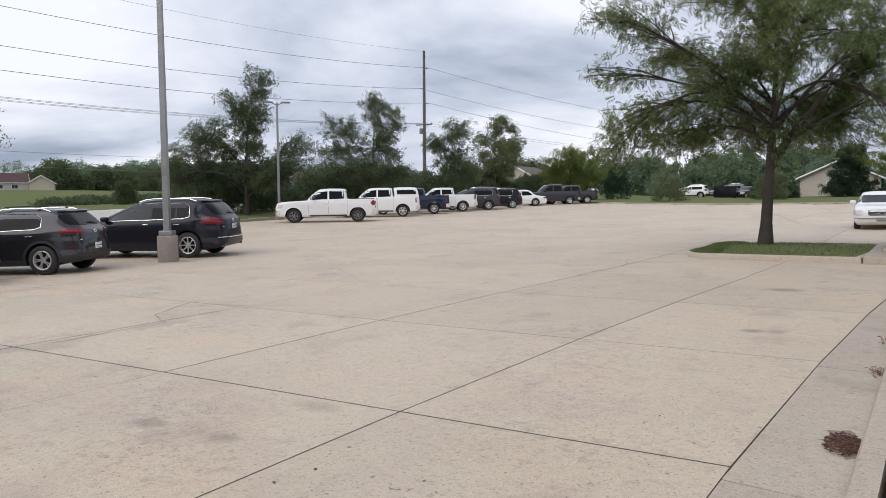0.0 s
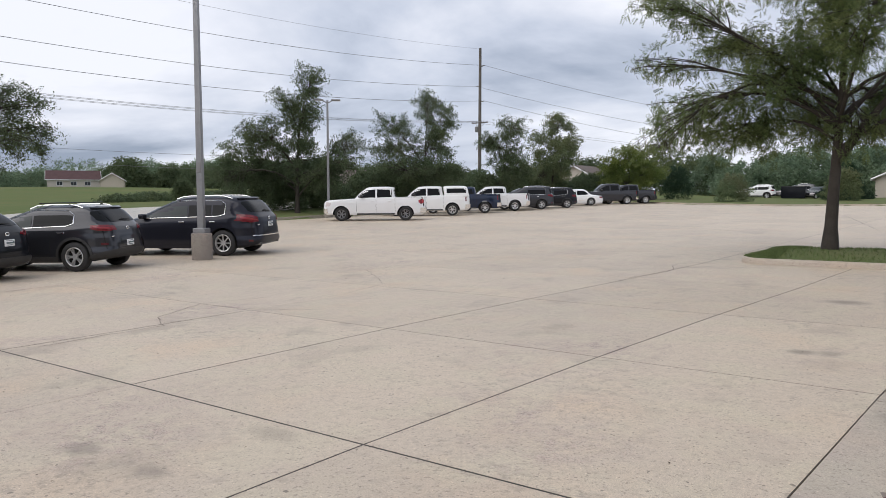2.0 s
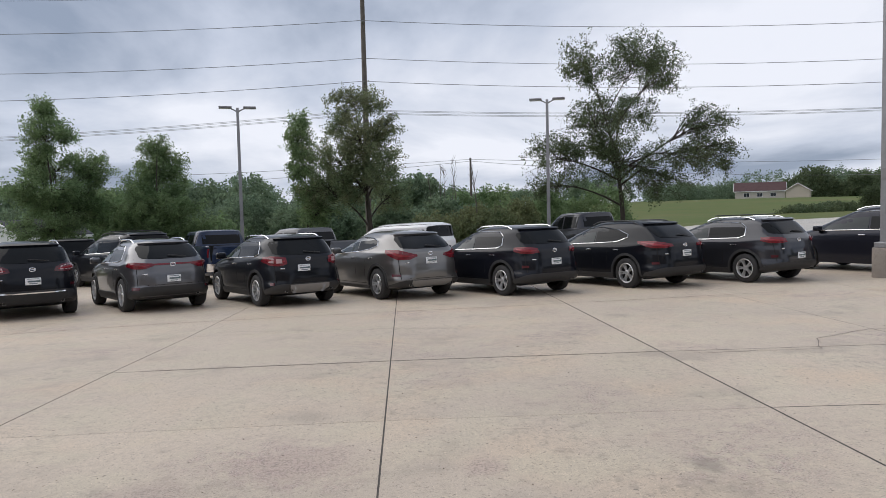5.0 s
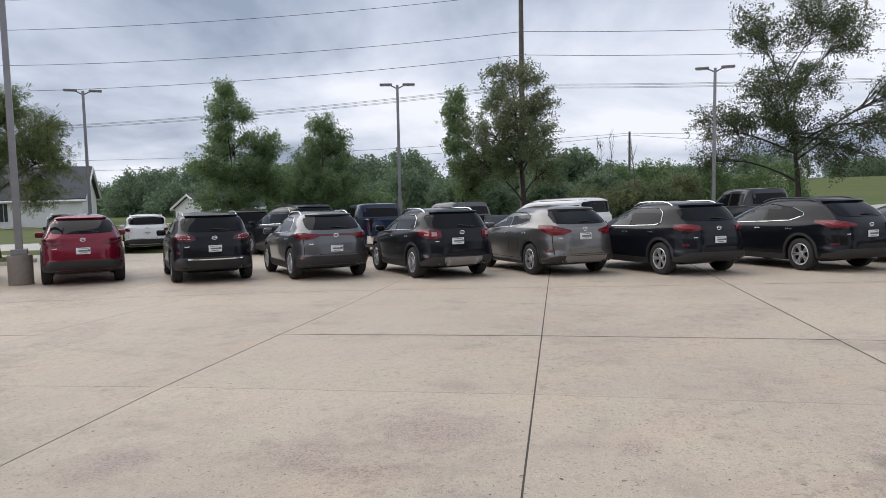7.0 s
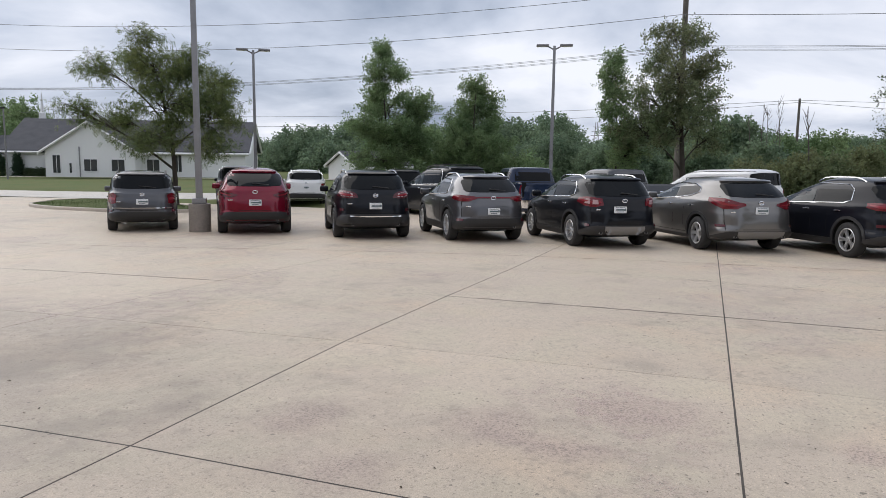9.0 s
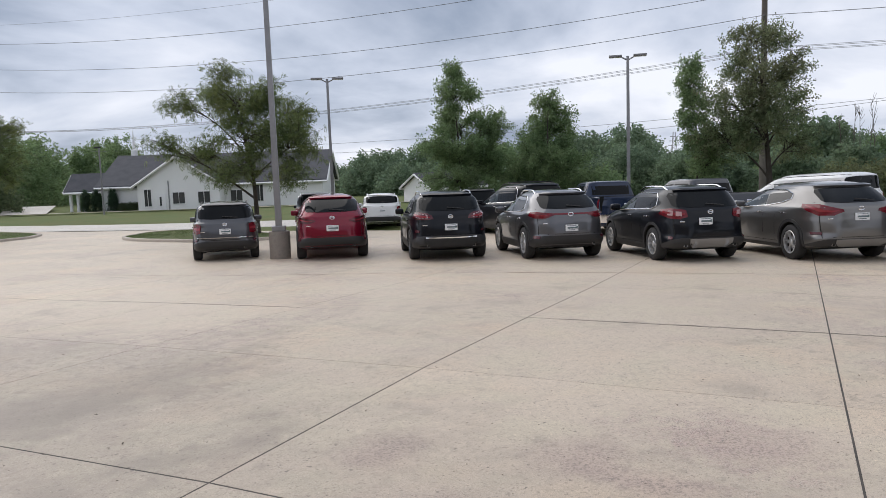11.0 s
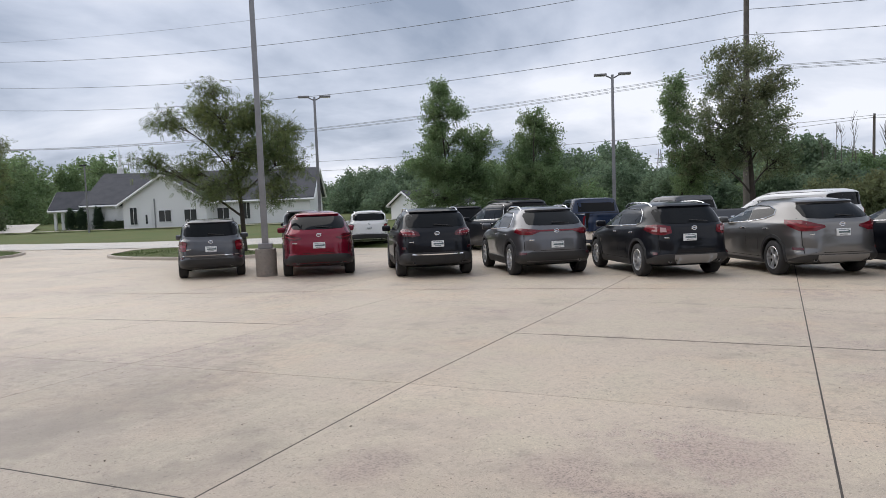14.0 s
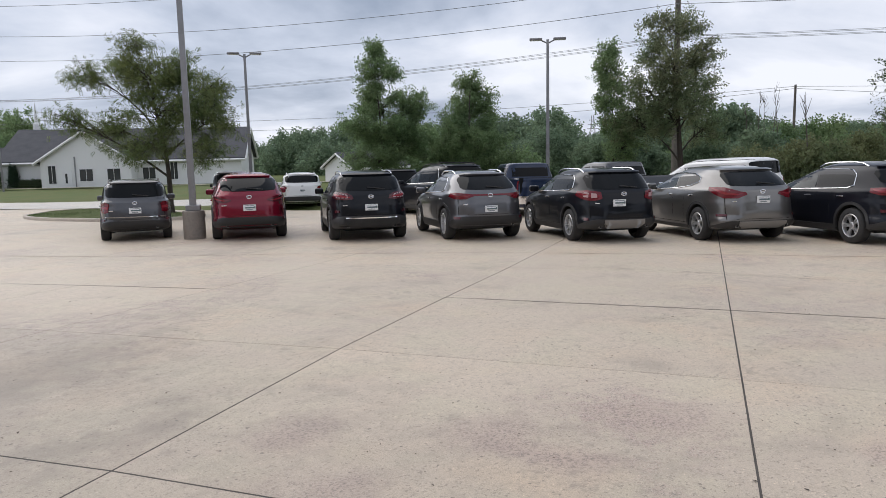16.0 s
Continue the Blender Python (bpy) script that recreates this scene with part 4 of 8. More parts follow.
def sedan(name, label, m, L=5.2, W=1.9, H=1.45, wb=2.93, ohr=1.2, tr=1.6, R=0.33, body=None, group="cars in the lot", spokes=8, front=True, rim_dark=False):
    """A saloon car; its origin is on the ground under the rear axle."""
    car = thing(name, label, "car", group, m=m)
    b, F = W / 2, L - ohr
    body = body or P_WHITE
    cowl, deck = F - 1.45, -ohr + 0.95
    levels = [(0.18, -ohr + 0.25, F - 0.25, b * 0.88, 7), (0.30, -ohr + 0.05, F - 0.05, b * 0.97, 7), (0.50, -ohr, F, b * 0.995, 6), (0.68, -ohr + 0.02, F - 0.03, b, 6), (0.78, -ohr + 0.05, F - 0.12, b * 0.99, 5.5),
              (0.88, -ohr + 0.12, F - 0.55, b * 0.975, 5.5), (0.96, deck - 0.3, cowl + 0.12, b * 0.94, 5), (1.0, deck, cowl, b * 0.91, 5), (H - 0.13, deck + 0.62, cowl - 0.72, b * 0.74, 4.6), (H - 0.045, deck + 0.8, cowl - 0.9, b * 0.66, 4.2),
              (H - 0.01, deck + 1.0, cowl - 1.15, b * 0.45, 3.4), (H, deck + 1.2, cowl - 1.4, b * 0.15, 2.6)]
    sh = Shell(levels)
    ar = R + 0.05
    cutters = [drum(x, ar, s * (b - 0.36), s * (b + 0.2), R) for x in (0, wb) for s in (1, -1)]
    child("body", cut(sh.solid(34, 64), [body, WELLSHADE], cutters), car)
    for s in (1, -1):
        P = sh.side(s)
        add_panel(car, "side_window", P, [(deck + 0.55, 1.02, 1.12), (deck + 0.85, 1.0, H - 0.17), (1.3, 0.99, H - 0.14)], GLASS, 0.004, 3, 6)
        add_panel(car, "side_window", P, [(1.36, 0.99, H - 0.14), (cowl - 0.85, 0.98, H - 0.17), (cowl - 0.28, 0.98, 1.06)], GLASS, 0.004, 3, 6)
        add_panel(car, "tail_lamp", sh.wrap, [(s * 20, 0.70, 0.84), (s * 52, 0.70, 0.84)], REDLENS, 0.012, 2, 8)
        add_panel(car, "head_lamp", sh.wrap, [(s * 122, 0.60, 0.73), (s * 140, 0.55, 0.75), (s * 166, 0.55, 0.73)], CLEARLENS, 0.012, 2, 8, "clear rectangular head lamp")
        add_panel(car, "side_strip", P, [(ar + 0.05, 0.50, 0.54), (wb - ar - 0.05, 0.50, 0.54)], CHROME, 0.006, 1, 4)
        for hx in (0.55, 1.55):
            place_box(car, "door_handle", (hx, P(hx, 0.86).y + s * 0.01, 0.86), (0.18, 0.025, 0.03), body, 0.008)
        mirror(car, sh, cowl - 0.45, 0.98, s, body)
    add_panel(car, "rear_window", sh.rear, [(-b * 0.68, 1.03, H - 0.14), (b * 0.68, 1.03, H - 0.14)], GLASS, 0.005, 3, 8)
    add_panel(car, "windscreen", sh.front, [(-b * 0.80, 1.03, 1.12), (-b * 0.66, 1.01, H - 0.15), (b * 0.66, 1.01, H - 0.15), (b * 0.80, 1.03, 1.12)], GLASSCLEAR, 0.005, 3, 12)
    g = add_panel(car, "grille", sh.front, [(-0.42, 0.57, 0.74), (-0.36, 0.55, 0.76), (0.36, 0.55, 0.76), (0.42, 0.57, 0.74)], PLASTIC, 0.012, 2, 10, "chrome-edged grille")
    for i in range(6):
        add_panel(g, "grille_bar", sh.front, [(-0.38, 0.575 + i * 0.03, 0.583 + i * 0.03), (0.38, 0.575 + i * 0.03, 0.583 + i * 0.03)], CHROME, 0.02, 1, 6)
    add_panel(car, "bumper_strip", sh.wrap, [(125, 0.42, 0.46), (235, 0.42, 0.46)], SKID, 0.015, 1, 16)
    place_box(car, "plate", (sh.front(0, 0.42).x + 0.02, 0, 0.40), (0.015, 0.31, 0.15), SKID, 0.004, (0, 0, 0), "plain front plate panel")
    wheels(car, wb, tr, R, 0.21, spokes, rim_dark)
    return car


# ---------------------------------------------------------------- ground, lot, road
def quick_mesh(name, V, Fc, mats):
    """A mesh from arrays: V (n, 3), Fc (m, 3 or 4)."""
    V, Fc = np.asarray(V, np.float32), np.asarray(Fc, np.int32)
    me = bpy.data.meshes.new(name)
    me.vertices.add(len(V))
    me.vertices.foreach_set("co", V.ravel())
    k = Fc.shape[1]
    me.loops.add(Fc.size)
    me.loops.foreach_set("vertex_index", Fc.ravel())
    me.polygons.add(len(Fc))
    me.polygons.foreach_set("loop_start", np.arange(0, Fc.size, k, dtype=np.int32))
    me.polygons.foreach_set("loop_total", np.full(len(Fc), k, dtype=np.int32))
    for m in mats if isinstance(mats, (list, tuple)) else [mats]:
        me.materials.append(m)
    me.update(calc_edges=True)
    return me


WEST, ROAD0, ROAD1 = -34.0, -39.8, -48.0


def in_lot(x, y):
    return x < -0.5 and x + 0.13 * y > WEST and -60 < y < 64 - 0.36 * x


def road_x(u, y):
    """The road's line u at y: straight past the lot, then swinging in towards the entrance."""
    return u - 0.13 * y + 0.17 * min(45, max(0, -12 - y))


def in_road(x, y):
    return road_x(ROAD1, y) < x < road_x(ROAD0, y)


def in_drive(x, y):
    return -54 < y < -29 and road_x(ROAD1, y) < x < -20


def sheet_axis(a, b, near0, near1, step):
    out = [near0]
    while out[-1] < near1:
        out.append(out[-1] + step)
    s = step
    while out[-1] < b:
        s *= 1.16
        out.append(out[-1] + s)
    lo, s = [near0], step
    while lo[-1] > a:
        s *= 1.16
        lo.append(lo[-1] - s)
    return sorted(set(lo[1:] + out))


xs, ys = sheet_axis(-2500, 2500, -60, 4, 0.8), sheet_axis(-2500, 2500, -45, 90, 0.9)
V = []
for x in xs:
    for y in ys:
        z = ground_z(max(x, -2500), y)
        low = any(in_lot(x + dx, y + dy) or in_road(x + dx, y + dy) or in_drive(x + dx, y + dy) for dx, dy in ((0, 0),)) or (x > -1 and -40 < y < 40)
        z += -0.10 if low else 0.09
        V.append((x, y, z))
V = np.array(V)
nx, ny = len(xs), len(ys)
ii, jj = np.meshgrid(np.arange(nx - 1), np.arange(ny - 1), indexing="ij")
Q = np.stack([ii * ny + jj, (ii + 1) * ny + jj, (ii + 1) * ny + jj + 1, ii * ny + jj + 1], -1).reshape(-1, 4)
gm = quick_mesh("ground", V, Q, [GRASS, FIELD])
cx = V[Q].mean(1)
gm.polygons.foreach_set("material_index", ((cx[:, 0] + 0.13 * cx[:, 1] < -50) & (cx[:, 1] > -40)).astype(np.int32))
gm.polygons.foreach_set("use_smooth", [True] * len(gm.polygons))
tagged(new("ground", gm), "grass verge and meadow land reaching to the horizon", "ground", kind="stuff")

# concrete slabs of the lot; the joints are gaps of their own width
lot = thing("parking_lot", "worn tan concrete parking lot cast in jointed slabs", "parking lot", kind="structure")
XJ = [-1.15, -3.68, -6.70, -9.66, -12.75, -15.85, -19.0, -22.1, -25.2, -28.3, -31.4, -34.5, -37.6, -40.7, -43.8]
YJ = [-58.5, -54.9, -51.3, -47.7, -44.1, -40.5, -37.0, -33.5, -30.0, -26.5, -23.0, -20.9, -17.6, -14.4, -11.4, -8.25, -5.75, -2.03, 1.53, 4.97, 8.26, 11.42, 14.7, 18.0, 21.3] + [24.6 + 3.4 * k for k in range(17)]
XG = {-1.15: 0.011, -3.68: 0.017, -6.70: 0.020, -9.66: 0.022, -12.75: 0.003, -15.85: 0.003}
YG = {4.97: 0.022, 1.53: 0.015, -2.03: 0.016, 8.26: 0.013, 11.42: 0.012, -5.75: 0.010, -11.4: 0.012, -8.25: 0.010}


def joint_gap(x, y):
    """Width of the long joint at x beside y: some stretches are tight, others open and filled with dirt."""
    if (x == -6.70 and y < 4.9) or (x == -9.66 and (-5.8 < y < -2.1 or y > 8.3)):
        return 0.006
    return XG.get(x, 0.004)


def laid(x, y):
    """Where the slab grid's point x, y lies: its long joints bow gently with the lot's drainage fall."""
    d = max(min(y - 2.5, 14), -15)
    s = float(np.interp(y, [-2, 1.4, 4.9, 8.2], [0.052, 0.056, 0.037, 0]))
    sway = 0.14 * math.exp(-(((x + 7.5) / 3.5) ** 2)) * min(1, max(0, -y / 2))
    return x + (0.0036 if d > 0 else 0.0066) * d * d, y + s * (max(x, -22) + 3.6) - sway


far_v, far_f = [], []
slabs = []
for i in range(len(XJ) - 1):
    for j in range(len(YJ) - 1):
        x1, x0, y0, y1 = XJ[i], XJ[i + 1], YJ[j], YJ[j + 1]
        mx, my = (x0 + x1) / 2, (y0 + y1) / 2
        if not in_lot(mx, my):
            continue
        g1, g0 = joint_gap(x1, my) / 2, joint_gap(x0, my) / 2
        h0, h1 = YG.get(y0, 0.005) / 2, YG.get(y1, 0.005) / 2
        a, b, c, d = x0 + g0, x1 - g1, y0 + h0, y1 - h1
        lift = random.uniform(-0.0003, 0.0003)
        top = [(a, c), (b, c), (b, d), (a, d)]
        top = [laid(px, py) for px, py in top]
        vs = [(px, py, hlot(px, py) + lift) for px, py in top] + [(px, py, hlot(px, py) - 0.055) for px, py in top]
        slabs.append((math.hypot(mx + 5, (my - 3) * 0.8), vs))
slabs.sort(key=lambda q: q[0])
BOXF = [(0, 1, 2, 3), (0, 4, 5, 1), (1, 5, 6, 2), (2, 6, 7, 3), (3, 7, 4, 0)]
for k, (_, vs) in enumerate(slabs):
    if k >= 290:
        o = len(far_v)
        far_v += vs
        far_f += [tuple(q + o for q in f) for f in BOXF]
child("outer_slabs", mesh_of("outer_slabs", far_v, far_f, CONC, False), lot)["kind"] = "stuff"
bv = [(*laid(x, y), hlot(*laid(x, y)) - (0.0011 if x > -16.5 else 0.03)) for x in XJ for y in YJ]
bf = [(i * len(YJ) + j, i * len(YJ) + j + 1, (i + 1) * len(YJ) + j + 1, (i + 1) * len(YJ) + j) for i in range(len(XJ) - 1) for j in range(len(YJ) - 1) if in_lot((XJ[i] + XJ[i + 1]) / 2, (YJ[j] + YJ[j + 1]) / 2)]
child("joint_sealer", mesh_of("joint_sealer", bv, bf, JOINT, False), lot)


def strip_on_lot(points, width, material, name, parent, lift=0.004, jitter=0.0, seed=0):
    """A thin strip that follows points on the lot: a crack or a filled saw cut."""
    rnd = random.Random(seed)
    pts = []
    for (x0, y0), (x1, y1) in zip(points, points[1:]):
        n = max(2, int(math.hypot(x1 - x0, y1 - y0) / 0.18))
        for i in range(n):
            t = i / n
            pts.append((x0 + (x1 - x0) * t + rnd.uniform(-jitter, jitter), y0 + (y1 - y0) * t + rnd.uniform(-jitter, jitter)))
    pts.append(points[-1])
    vs, fs = [], []
    for i, (x, y) in enumerate(pts):
        a, b = pts[max(0, i - 1)], pts[min(len(pts) - 1, i + 1)]
        dx, dy = b[0] - a[0], b[1] - a[1]
        l = math.hypot(dx, dy) or 1
        w = width * rnd.uniform(0.5, 1.2) / 2
        for s in (1, -1):
            px, py = x - dy / l * w * s, y + dx / l * w * s
            vs.append((px, py, hlot(px, py) + lift))
    for i in range(len(pts) - 1):
        fs.append((2 * i, 2 * i + 1, 2 * i + 3, 2 * i + 2))
    return child(name, mesh_of(name, vs, fs, material, False), parent)


CRACKS = [
    ([(-16.50, 9.74), (-15.95, 6.25), (-15.52, 3.31), (-15.16, -0.27), (-14.63, -3.72), (-13.47, -7.80), (-12.18, -11.29), (-11.41, -15.70)], 0.022, 0.015),
    ([(-9.41, 5.09), (-9.45, 5.98), (-9.42, 6.74), (-10.17, 7.09), (-10.55, 7.73), (-10.88, 8.23), (-10.54, 9.34)], 0.016, 0.03),
    ([(-10.88, 8.23), (-9.59, 8.34), (-8.59, 8.81)], 0.010, 0.02),
    ([(-9.95, 11.58), (-9.62, 10.31)], 0.014, 0.02),
    ([(-12.29, 13.54), (-9.95, 11.69), (-8.05, 12.16)], 0.012, 0.03),
    ([(-6.25, 14.73), (-5.98, 16.23), (-6.46, 17.63), (-5.88, 18.42)], 0.02, 0.05),
    ([(-8.48, 30.07), (-11.67, 33.13), (-15.71, 36.20)], 0.03, 0.05),
    ([(-4.76, 33.00), (-8.39, 47.06)], 0.03, 0.03),
    ([(-12.41, 2.46), (-12.85, 0.20), (-13.03, -2.16)], 0.012, 0.04),
]
for k, (pts, w, jit) in enumerate(CRACKS):
    strip_on_lot(pts, w * 1.25 if k == 0 else w, SAWCUT if k == 0 else CRACK, "saw_cut" if k == 0 else "crack", lot, 0.004, 0.006 if k == 0 else jit, k)
for y0, y1, w in ((-1.6, 4.97, 0.014), (-9.6, -5.9, 0.012)):
    strip_on_lot([laid(XJ[3], y0 + (y1 - y0) * i / 8) for i in range(9)], w, JOINT, "joint_filler", lot, 0.004, 0.002, 50)


def blotch(x, y, rx, ry, material, name, parent, seed, lift=0.0045, turn=0.0):
    rnd = random.Random(seed)
    n = 26
    ph = [rnd.uniform(0, 6.28) for _ in range(4)]
    vs, fs = [(x, y, hlot(x, y) + lift)], []
    for i in range(n):
        a = 2 * math.pi * i / n
        r = 1 + 0.18 * math.sin(2 * a + ph[0]) + 0.12 * math.sin(3 * a + ph[1]) + 0.08 * math.sin(5 * a + ph[2]) + 0.05 * math.sin(9 * a + ph[3])
        dx, dy = rx * r * math.cos(a), ry * r * math.sin(a)
        px, py = x + dx * math.cos(turn) - dy * math.sin(turn), y + dx * math.sin(turn) + dy * math.cos(turn)
        vs.append((px, py, hlot(px, py) + lift))
        fs.append((0, 1 + i, 1 + (i + 1) % n))
    return child(name, mesh_of(name, vs, fs, material, False), parent)


# gutter, kerb and walk beside the building side, on the same fall as the lot
TILT = pose(0, 0, 0, math.degrees(math.atan(0.0122)))
gut = thing("gutter", "concrete gutter pan along the kerb", "gutter", kind="structure", m=TILT)
gy = [-8.0, -2.22, 1.36, 4.82, 8.05, 11.2, 14.5, 17.6]
for y0, y1 in zip(gy, gy[1:]):
    e0, e1 = laid(XJ[0], y0)[0] + 0.006, laid(XJ[0], y1)[0] + 0.006
    rim = [(e0, y0 + 0.006, -0.026), (-0.49, y0 + 0.006, -0.035), (-0.49, y1 - 0.006, -0.035), (e1, y1 - 0.006, -0.026)]
    child("gutter_slab", mesh_of("gutter_slab", rim + [(x, y, -0.1) for x, y, _ in rim], BOXF, KERB, False), gut)
child("gutter_bed", mesh_of("gutter_bed", [(-1.2, -8, -0.06), (-0.3, -8, -0.06), (-0.3, 17.6, -0.06), (-1.2, 17.6, -0.06)], [(0, 1, 2, 3)], JOINT, False), gut)


def kerb_run(name, pts, hgt, width, parent_label, zf=None, closed=False):
    """A kerb with a battered face and rounded nose along points (the face lies on the left-hand side of the way)."""
    kb = thing(name, parent_label, "kerb", kind="structure")
    prof = [(0.0, -0.12), (0.015, hgt - 0.045), (0.03, hgt - 0.012), (0.055, hgt), (width, hgt), (width, -0.12)]
    P2 = [Vector((x, y)) for x, y in pts]
    n = len(P2)
    vs, fs = [], []
    for i, p in enumerate(P2):
        a = P2[(i - 1) % n] if closed or i > 0 else P2[0]
        b = P2[(i + 1) % n] if closed or i < n - 1 else P2[-1]
        d = (b - a).normalized()
        inn = Vector((d.y, -d.x))
        for o, z in prof:
            q = p + inn * o
            vs.append((q.x, q.y, (zf or hlot)(p.x, p.y) + z))
    k = len(prof)
    for i in range(n if closed else n - 1):
        for j in range(k - 1):
            a, b = i * k + j, ((i + 1) % n) * k + j
            fs.append((a, a + 1, b + 1, b))
    child("kerb_stone", fix_normals(mesh_of("kerb_stone", vs, fs, KERB, True, 40)), kb)
    return kb


def kerb_lengths(name, x, y_list, label):
    kb = thing(name, label, "kerb", kind="structure", m=TILT)
    for y0, y1 in zip(y_list, y_list[1:]):
        b = bmesh.new()
        prof = [(x, -0.1), (x + 0.012, 0.075), (x + 0.03, 0.105), (x + 0.06, 0.115), (x + 0.165, 0.115), (x + 0.165, -0.1)]
        r0 = [b.verts.new((px, y0 + 0.004, pz)) for px, pz in prof]
        r1 = [b.verts.new((px, y1 - 0.004, pz)) for px, pz in prof]
        for i in range(6):
            b.faces.new((r0[i], r0[(i + 1) % 6], r1[(i + 1) % 6], r1[i]))
        b.faces.new(r0[::-1])
        b.faces.new(r1)
        bmesh.ops.recalc_face_normals(b, faces=b.faces)
        part("kerb_stone", b, KERB, kb, smooth=True)
    return kb


kerb_lengths("kerb_by_walk", -0.49, [-8, -4.6, -1.3, 2.0, 5.35, 8.6, 11.9, 15.2, 17.6], "tan concrete kerb beside the walk")
wk = thing("pavement", "pale concrete walk behind the kerb", "walk", kind="structure", m=TILT)
for y0, y1 in zip([-8, -5, -2, 1, 4, 7, 10, 13, 16], [-5, -2, 1, 4, 7, 10, 13, 16, 17.6]):
    part("walk_slab", box_bm(-0.285, 1.6, y0 + 0.004, y1 - 0.004, -0.06, 0.112, 0.006), WALKC, wk)
    part("walk_slab", box_bm(1.608, 3.6, y0 + 0.004, y1 - 0.004, -0.06, 0.112, 0.006), WALKC, wk)
# damp patch with washed-out bark in the gutter
blotch(-0.66, 5.86, 0.19, 0.34, STAIN, "damp_patch", gut, 3, lift=-0.088)
bm = bmesh.new()
rnd = random.Random(8)
for k in range(760):
    if k < 600:
        a, r = rnd.uniform(0, 6.28), rnd.random() ** 0.6
        x, y = -0.60 + 0.115 * r * math.cos(a), 5.86 + 0.24 * r * math.sin(a)
    else:
        x, y = -0.53 + rnd.gauss(0, 0.045), 8.05 + rnd.gauss(0, 0.10) if k < 690 else 9.6 + rnd.gauss(0, 0.16)
    l, w = rnd.uniform(0.008, 0.028), rnd.uniform(0.003, 0.008)
    bmesh.ops.create_cube(bm, size=1, matrix=Matrix.LocRotScale((min(x, -0.495), y, -0.022 + rnd.uniform(0, 0.012)), Euler((rnd.uniform(-0.4, 0.4), rnd.uniform(-0.4, 0.4), rnd.uniform(0, 3.1))), (l, w, 0.004)))
me = bpy.data.meshes.new("mulch_chips")
bm.to_mesh(me)
bm.free()
me.materials.append(MULCH)
mc = new("mulch_chips", me)
mc.matrix_basis = TILT
tagged(mc, "red-brown bark mulch washed into the gutter", "mulch", kind="stuff")
# dry leaves and grit scattered on the slabs
V, Fq = [], []
rs = np.random.RandomState(5)
for k in range(3200):
    x, y = -1.2 - rs.rand() ** 0.8 * 15, rs.uniform(-10, 17)
    s, a = rs.uniform(0.004, 0.013) * (1.7 if k % 9 == 0 else 1), rs.uniform(0, 6.28)
    o = len(V)
    z = hlot(x, y) + 0.004
    for dx, dy, dz in ((-1, 0, 0), (0, -0.45, 0.35 * rs.rand()), (1, 0, 0.1), (0, 0.45, 0.3 * rs.rand())):
        V.append((x + s * (dx * math.cos(a) - dy * math.sin(a)), y + s * (dx * math.sin(a) + dy * math.cos(a)), z + dz * s))
    Fq.append((o, o + 1, o + 2, o + 3))
tagged(new("leaf_litter", quick_mesh("leaf_litter", V, Fq, mat("dry_litter", (0.09, 0.065, 0.045), 0.9, isle=0.6))), "dry leaf bits and grit strewn on concrete", "leaf litter", kind="stuff")
# the road along the west side and the drive that joins it
road = thing("road", "pale concrete two-lane road beyond the grass verge", "road", kind="structure")
ry_ = [-400, -200, -120, -80, -60, -45, -36, -31.5, -28, -25, -20, -10, 0, 10, 20, 30, 45, 60, 80, 120, 200, 400]
for a, b in zip(ry_, ry_[1:]):
    vs = []
    for y in (a, b):
        for u in (ROAD0, (ROAD0 + ROAD1) / 2 + 0.01, (ROAD0 + ROAD1) / 2 - 0.01, ROAD1):
            x = road_x(u, y)
            vs.append((x, y, ground_z(x, y) + 0.012))
    child("road_slab", mesh_of("road_slab", vs, [(0, 1, 5, 4), (2, 3, 7, 6)], ROADC, False), road)
drv = thing("driveway", "worn concrete entrance drive between kerbed islands", "driveway", kind="structure")
for a, b in zip([-29, -33, -37, -41, -45, -49], [-33, -37, -41, -45, -49, -54]):
    vs = [(WEST - 0.13 * a + 3, a), (road_x(ROAD0, a) - 0.3, a), (road_x(ROAD0, b) - 0.3, b), (WEST - 0.13 * b + 3, b)]
    child("drive_slab", mesh_of("drive_slab", [(x, y, ground_z(x, y) - 0.006) for x, y in vs], [(0, 1, 2, 3)], CONC, False), drv)


def arc(cx, cy, r, a0, a1, n=8):
    return [(cx + r * math.cos(radians(a0 + (a1 - a0) * i / n)), cy + r * math.sin(radians(a0 + (a1 - a0) * i / n))) for i in range(n + 1)]


